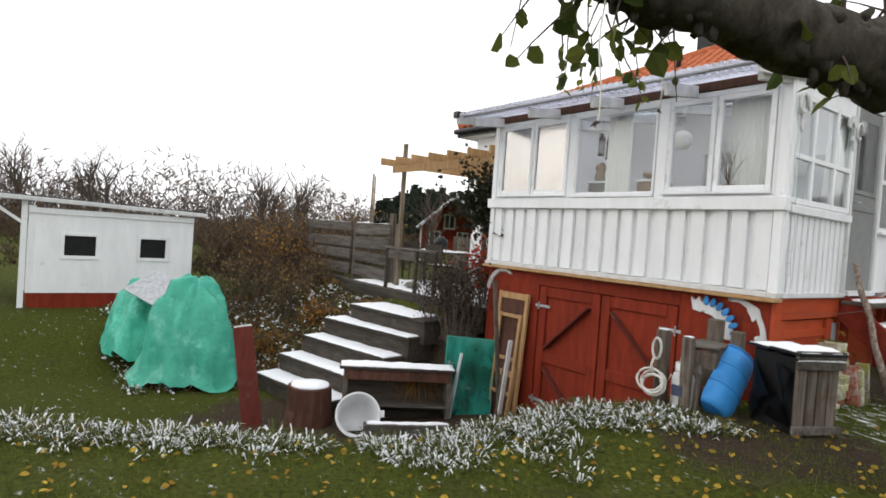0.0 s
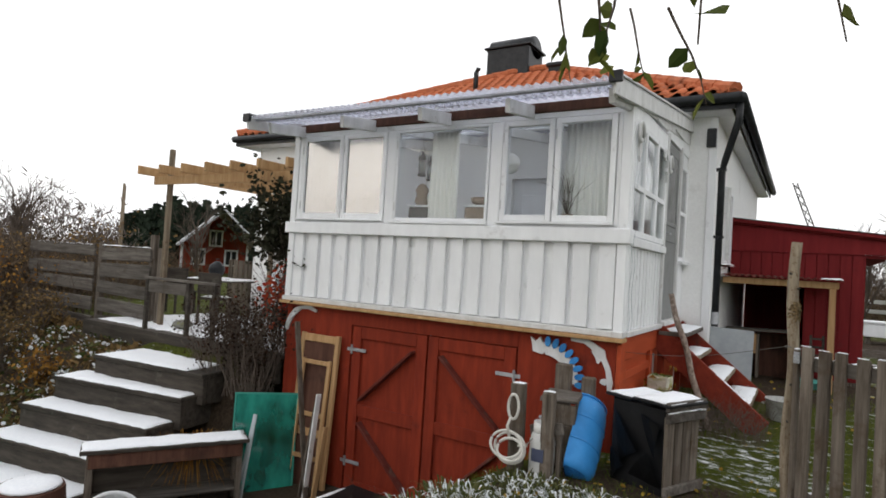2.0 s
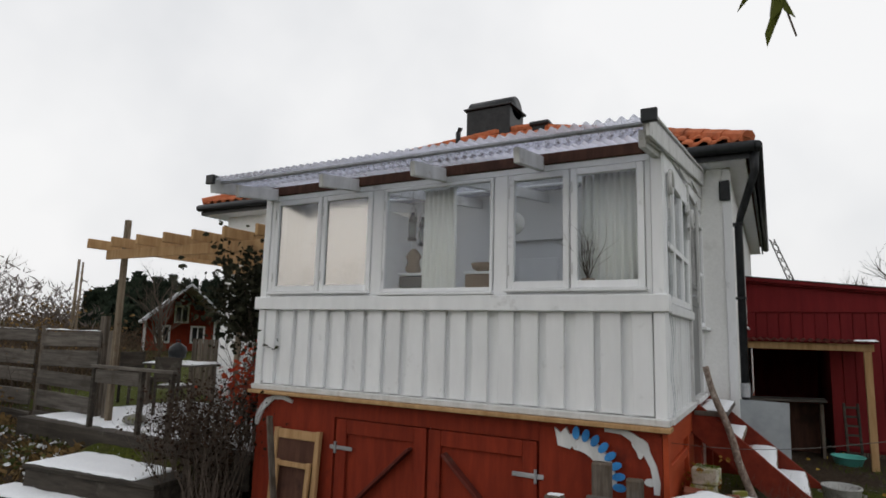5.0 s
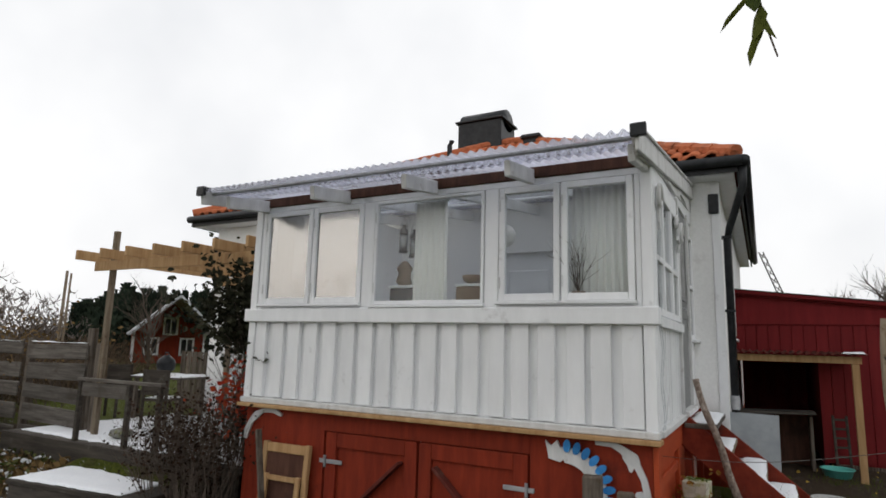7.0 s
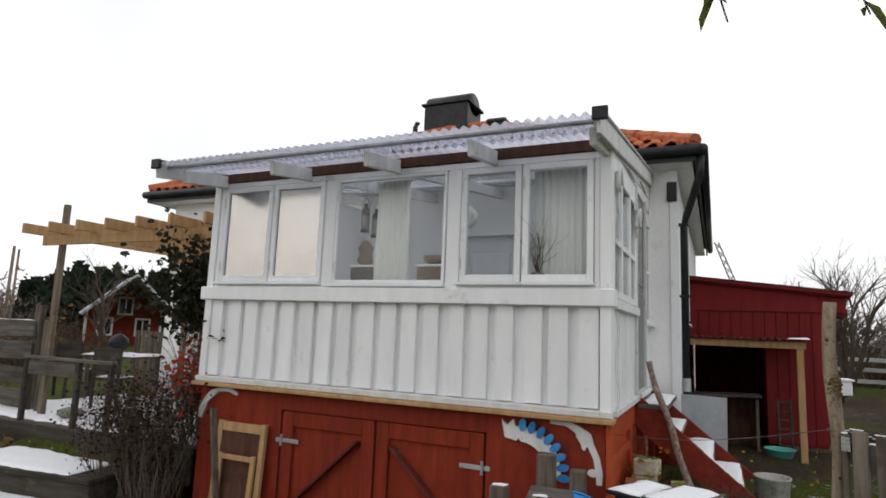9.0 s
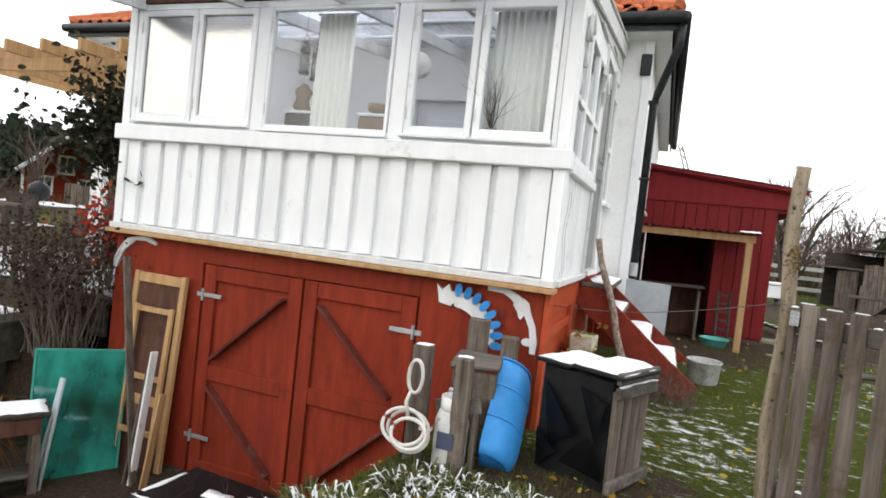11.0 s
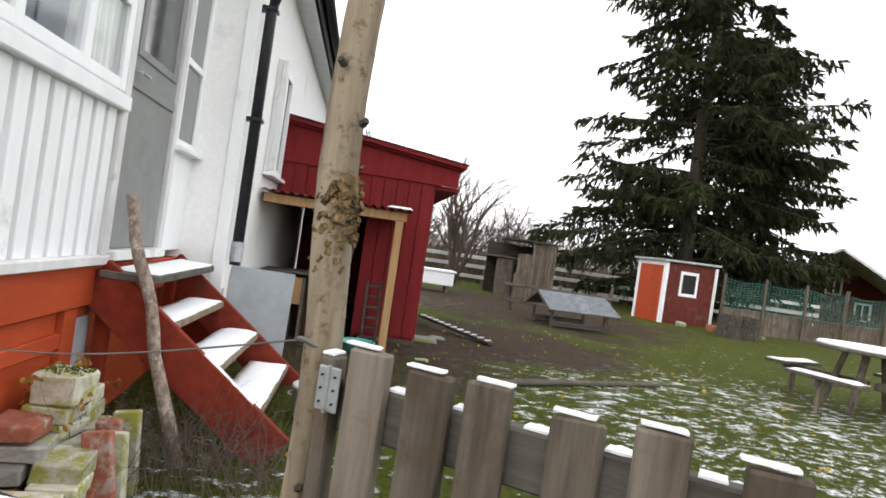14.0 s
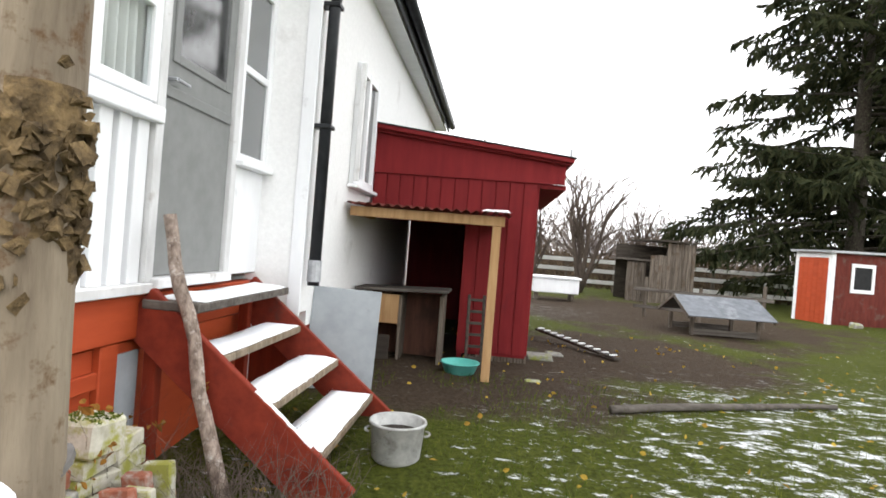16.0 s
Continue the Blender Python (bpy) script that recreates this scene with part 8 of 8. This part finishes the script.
    tagged(part("foliage", lv, LEAF, t, "green and yellowing leaves"), kind="stuff")
    for (x, y), z1, z0 in (((1.85, -5.1), 2.83, 2.5), ((1.66, -4.6), 3.04, 2.64)):
        c = thing("cord", "thin frayed cord with a knot hanging from the limb", "cord", (x, y, z0))
        bm = bmesh.new()
        tube(bm, [(0.008 * math.sin(k * 0.9), 0.006 * math.cos(k), (z1 - z0) * k / 8) for k in range(9)], 0.0022, 5)
        part("string", bm, ROPE, c)
        bm = bmesh.new()
        for _ in range(7):
            tube(bm, ((0, 0, 0), (rng.uniform(-0.011, 0.011), rng.uniform(-0.007, 0.007), rng.uniform(-0.01, 0.005))), (0.0035, 0.0015), 5)
        part("knot", bm, TWIG, c)


def scatter_grass():
    rng.seed(8)
    bm = bmesh.new()
    n = 0
    while n < 30000:
        x, y = rng.uniform(-2.6, 5.5), rng.uniform(-6.2, 4.5)
        if (-0.15 < x < 0.25 and y > 0) or (x < 0 and y > -0.1) or x < crest_x(y) - 0.35:
            continue
        near = 1.0 if y < 0.5 else 0.6
        if rng.random() > near or noise.noise((x * 1.3, y * 1.3, 5)) < -0.25:
            continue
        z = ground_z(x, y)
        h = rng.uniform(0.025, 0.07)
        blade(bm, (x, y, z - 0.005), (x + rng.uniform(-0.03, 0.03), y + rng.uniform(-0.03, 0.03), z + h), 0.003)
        n += 1
    tagged(part("grass", bm, GRASS), "short damp green lawn grass", "grass", kind="stuff")
    # rough, snow-dusted growth along the crest
    bm = bmesh.new()
    for k in range(330):
        y = rng.uniform(-6.8, -0.75)
        x = crest_x(y) + rng.gauss(0.35, 0.24)
        if (y > -2.0 and k % 3 == 0) or noise.noise((x * 1.6, y * 1.6, 7)) < -0.12:
            continue
        if y > -1.7:
            x, y = rng.uniform(-0.45, 0.35), -1.3 + rng.uniform(-0.3, 0.12)
        z = ground_z(x, y)
        for _ in range(rng.randint(34, 60)):
            a = rng.uniform(0, 6.28)
            rr = rng.uniform(0.02, 0.16)
            p = Vector((x + rr * math.cos(a), y + rr * math.sin(a), z - 0.01))
            o = Vector((math.cos(a) * rng.uniform(0.3, 1.3), math.sin(a) * rng.uniform(0.3, 1.3), rng.uniform(0.25, 1.1))).normalized()
            if rng.random() < 0.1:
                leaf(bm, p + o * 0.04, o + Vector((0, 0, -0.4)), rng.uniform(0.03, 0.06), 0.22)
            else:
                ln, w_ = rng.uniform(0.05, 0.15), rng.uniform(0.003, 0.007)
                s_ = Vector((-o.y, o.x, 0)).normalized() * w_
                mid = p + o * ln * 0.6 + Vector((0, 0, ln * 0.12))
                end = mid + Vector((o.x, o.y, -0.25)) * ln * 0.5
                v = [bm.verts.new(q) for q in (p - s_, p + s_, mid + s_, mid - s_, end)]
                bm.faces.new(v[:4])
                bm.faces.new((v[3], v[2], v[4]))
    tagged(part("verge_plants", bm, FROST_GRASS), "low rough plants dusted with snow along the bank", "plants", kind="stuff")
    bm = bmesh.new()
    for k in range(1500):
        x, y = (rng.uniform(-3, 7), rng.uniform(-6, 8)) if k % 2 else (rng.uniform(-2.4, 2.2), rng.uniform(-6, -0.4))
        if (x < 0.3 and y > -0.1) or (x < crest_x(y)):
            continue
        z = ground_z(x, y)
        leaf(bm, (x, y, z + 0.02), (rng.uniform(-1, 1), rng.uniform(-1, 1), rng.uniform(-0.1, 0.2)), rng.uniform(0.03, 0.06), 0.34)
    tagged(part("fallen_leaves", bm, YELLOW_LEAF), "scattered yellow and brown fallen leaves", "leaves", kind="stuff")
    bm = bmesh.new()
    for k in range(240):
        x, y = rng.uniform(0.05, 1.15), rng.uniform(1.05, 1.62)
        twigs(bm, (x, y, ground_z(x, y)), (rng.uniform(-0.5, 0.5), rng.uniform(-0.5, 0.3), 1), rng.uniform(0.12, 0.36), 0.003, 1, 0.9, 3, 0.0, 3)
    tagged(part("dead_stems", bm, TWIG), "tangle of dead brown stems under the stairs", "plants", kind="stuff")
    bm = bmesh.new()
    for k in range(7000):
        x, y = rng.uniform(-13, -7.3), rng.uniform(-3.6, 0.5)
        z = ground_z(x, y)
        h = rng.uniform(0.04, 0.2) * (0.6 + 0.6 * noise.noise((x, y, 2)))
        blade(bm, (x, y, z - 0.01), (x + rng.uniform(-0.12, 0.12), y + rng.uniform(-0.12, 0.12), z + max(0.02, h)), rng.uniform(0.006, 0.02))
    for k in range(5200):
        x, y = rng.uniform(-13, -7.4), rng.uniform(-4.2, 0.4)
        if noise.noise((x * 0.8, y * 0.8, 9)) < -0.1:
            continue
        leaf(bm, (x, y, ground_z(x, y) + rng.uniform(0.0, 0.05)), (rng.uniform(-1, 1), rng.uniform(-1, 1), rng.uniform(-0.2, 0.6)), rng.uniform(0.05, 0.12), 0.36)
    low = bmesh.new()
    for k in range(900):
        x, y = rng.uniform(-12, -7.4), rng.uniform(-4.4, 0.2)
        z = ground_z(x, y)
        for _ in range(6):
            p = Vector((x + rng.gauss(0, 0.07), y + rng.gauss(0, 0.07), z + rng.uniform(0, 0.07)))
            leaf(low, p, (rng.uniform(-1, 1), rng.uniform(-1, 1), rng.uniform(-0.1, 0.5)), rng.uniform(0.04, 0.1), 0.34)
    tagged(part("slope_plants", low, FROST_GRASS), "low green plants with traces of snow on the slope", "plants", kind="stuff")
    tagged(part("slope_litter", bm, DRY), "brown withered plants covering the slope", "plants", kind="stuff")
    bm = bmesh.new()
    for k in range(60):
        x, y = -1.6 + rng.uniform(-1.2, 1.0), -0.3 + rng.uniform(-0.6, 0.2)
        twigs(bm, (x, y, ground_z(x, y)), (rng.uniform(-0.6, 0.6), rng.uniform(-0.5, 0.2), 1), rng.uniform(0.15, 0.32), 0.003, 1, 0.6, 3, 0.0, 2)
    tagged(part("dry_weeds", bm, TWIG), "thin dry weeds before the garage doors", "plants", kind="stuff")


def tuft(at, n, ln, material, label):
    ob = thing("grass_tuft", label, "grass", at)
    bm = bmesh.new()
    for _ in range(n):
        a = rng.uniform(0, 6.28)
        o = Vector((math.cos(a), math.sin(a), 0))
        s = Vector((-o.y, o.x, 0)) * 0.006
        b = o * rng.uniform(0, 0.1)
        m1 = b + o * ln * rng.uniform(0.15, 0.4) + Vector((0, 0, ln * rng.uniform(0.6, 0.9)))
        e = m1 + o * ln * rng.uniform(0.2, 0.45) + Vector((0, 0, -ln * rng.uniform(0.1, 0.5)))
        v = [bm.verts.new(q) for q in (b - s, b + s, m1 + s, m1 - s, e)]
        bm.faces.new(v[:4])
        bm.faces.new((v[3], v[2], v[4]))
    part("blades", bm, material, ob)


def woods(name, label, spots, material, size, n, seed, piece=0.5):
    """Far undergrowth and crowns: very many small twig sprays over uneven clumps."""
    rng.seed(seed)
    bm = bmesh.new()
    for x, y, w, h in spots:
        for _ in range(n):
            a, rr = rng.uniform(0, 6.28), rng.random() ** 0.5
            u = rng.random()
            top = h * (0.72 + 0.42 * noise.noise((x + math.cos(a) * rr * w, y, seed)))
            p = Vector((x + math.cos(a) * rr * w, y + math.sin(a) * rr * w, 0.7 + top * (1 - rr * 0.45) * u ** 1.4))
            d = Vector((rng.uniform(-0.7, 0.7), rng.uniform(-0.7, 0.7), rng.uniform(0.1, 1.0))).normalized()
            s = d.cross(Vector((rng.uniform(-1, 1), rng.uniform(-1, 1), 0.2))).normalized() * rng.uniform(0.02, 0.05) * size
            e = p + d * rng.uniform(0.4, 1.0) * piece
            bm.faces.new((bm.verts.new(p - s), bm.verts.new(p + s), bm.verts.new(e)))
    tagged(part(name, bm, material), label, "woods", kind="stuff")


def far_conifers():
    rng.seed(5)
    bm = bmesh.new()
    for k in range(64):
        x = -42.2 + k * 0.075 + rng.uniform(-0.8, 0.8)
        y = 20.0 + k * 0.13 + rng.uniform(-0.6, 0.6)
        h = 4.6 + 1.5 * smooth(0, 22, k) + rng.uniform(-0.3, 0.5)
        tube(bm, ((x, y, 0.5), (x, y, h)), (0.15, 0.02), 4, False)
        for j in range(170):
            f = rng.random() ** 0.7
            z = 1.2 + (h - 1.2) * (1 - f)
            a = rng.uniform(0, 6.28)
            r = f * h * 0.3 * rng.uniform(0.5, 1.1)
            p = Vector((x + r * 0.3 * math.cos(a), y + r * 0.3 * math.sin(a), z))
            e = Vector((x + r * math.cos(a), y + r * math.sin(a), z - 0.5))
            s = Vector((-math.sin(a), math.cos(a), 0)) * 0.3
            bm.faces.new((bm.verts.new(p - s), bm.verts.new(p + s), bm.verts.new(e)))
    tagged(part("far_conifers", bm, FAR_PINE), "dark ridge of distant conifers", "woods", kind="stuff")


def planting():
    apple_tree()
    spruce((14.2, 20.6, 0.9), 25.0, 7.2, 3, "tall dark spruce with drooping branches behind the hen house")
    spruce((18.6, 23.5, 0.9), 15.0, 5.4, 7, "second dark spruce standing farther back")
    rng.seed(31)
    shrub((-4.8, -0.2, 0.55), (1.1, 0.7, 1.45), TWIG, DEAD_LEAF, "dense dark brown shrub by the terrace edge", 12, 120, 3400, leaf_size=(0.02, 0.048), depth=2)
    shrub((-4.75, 0.35, 1.1), (0.5, 0.5, 1.1), TWIG, BERRY, "shrub with a few red autumn leaves against the veranda", 13, 22, 420)
    shrub((-4.85, 0.7, 1.1), (0.65, 0.6, 2.5), TWIG, IVY, "dark evergreen climber on the pergola", 14, 46, 6500, "climbing_plant", (0.05, 0.1), 2)
    rng.seed(32)
    tuft((-4.72, -0.95, ground_z(-4.72, -0.95)), 260, 0.85, RUST_GRASS, "arching rust-coloured ornamental grass by the steps")
    for k, (x, y, s) in enumerate(((-8.5, -0.9, 0.5), (-9.9, -0.9, 1.0), (-10.6, -1.5, 1.4), (-11.6, -0.6, 1.7), (-10.3, -0.1, 0.8), (-12.8, 0.1, 1.8), (-8.7, -1.9, 0.5), (-11.0, 1.2, 1.9))):
        shrub((x, y, ground_z(x, y) - 0.02), (s * 1.1, s * 1.0, s * 1.15), TWIG, DRY if k % 3 else RUST_GRASS, "tangled brown shrub on the slope beside the steps", 40 + k, 30, 520, leaf_size=(0.035, 0.08))
    for k, (x, y, h, st) in enumerate(((-26, 6, 5.5, 3), (-31, -2, 6.0, 3), (-24, 13, 5.5, 2), (-36, 8, 7, 3), (-30, -9, 6, 3), (-38, -5, 7, 2), (-20, 17, 5.2, 3))):
        bare_tree((x, y, 0.8), h, 60 + k, "bare grey garden tree in the distance", 3, 4, TWIG, st)
    for k, (x, y, h, st) in enumerate(((4.6, 18.5, 5.8, 4), (3.0, 19.5, 4.6, 3), (7.6, 24, 5.2, 3), (10.5, 28, 5, 3), (1.8, 17.0, 3.4, 3))):
        bare_tree((x, y, 0.9), h, 80 + k, "bare multi-stemmed tree behind the hen yard", 3, 4, TWIG, st)
    r = random.Random(77)
    spots = [(-14 - 2.2 * k + r.uniform(-1, 1), 3.0 + r.uniform(-9, 9), 2.2, r.uniform(1.8, 3.0)) for k in range(12)] + [(-13 - 1.3 * k, 1.5 + r.uniform(-2, 6), 1.9, r.uniform(1.8, 2.6)) for k in range(10)]
    woods("thicket", "brown leafless thicket beyond the fence", spots, THICKET, 0.5, 2300, 3, 0.42)
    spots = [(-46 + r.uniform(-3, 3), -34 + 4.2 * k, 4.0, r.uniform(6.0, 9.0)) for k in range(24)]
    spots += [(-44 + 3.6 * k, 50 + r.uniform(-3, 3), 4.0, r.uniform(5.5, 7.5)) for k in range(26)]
    woods("far_woods", "leafless woods on the horizon, greyed by painted distance haze", spots, FAR_TWIGS, 1.5, 2200, 5, 0.9)
    spots = [(-40 + r.uniform(-3, 3), -30 + 4.6 * k, 3.6, r.uniform(2.6, 4.0)) for k in range(20)] + [(-6 + 3.4 * k, 38 + r.uniform(-3, 3), 3.2, r.uniform(2.4, 3.8)) for k in range(18)]
    woods("far_thicket", "brown undergrowth before the far woods", spots, THICKET, 1.1, 1100, 6, 0.7)
    spots = [(32 * math.cos(a) + r.uniform(-2, 2), 32 * math.sin(a) + r.uniform(-2, 2), 3.0, r.uniform(4.2, 6.8)) for a in [radians(196 + 8 * k) for k in range(17)]]
    woods("near_hedge", "brown leafless hedge closing the garden", spots, THICKET, 1.5, 1300, 15, 0.7)
    spots = [(2.0 + 1.9 * k, 25 + r.uniform(-1.5, 1.5), 1.6, r.uniform(1.4, 2.6)) for k in range(14)]
    woods("hedge", "brown hedge behind the hen yard", spots, THICKET, 1.0, 800, 9, 0.6)
    far_conifers()
    scatter_grass()


terrace()
hen_yard()
gable_house((-33.1, 21.0, 0.9), 57, 4.2, 5.0, 2.0, 3.95, "distant red wooden house with white trim", RED, GREY_METAL)
gable_house((31.0, 32.0, 0.9), -40, 6.5, 8.0, 2.2, 4.2, "distant dark red house with a pale eaves line", RED_OLD, GREY_METAL)
mast()
planting()
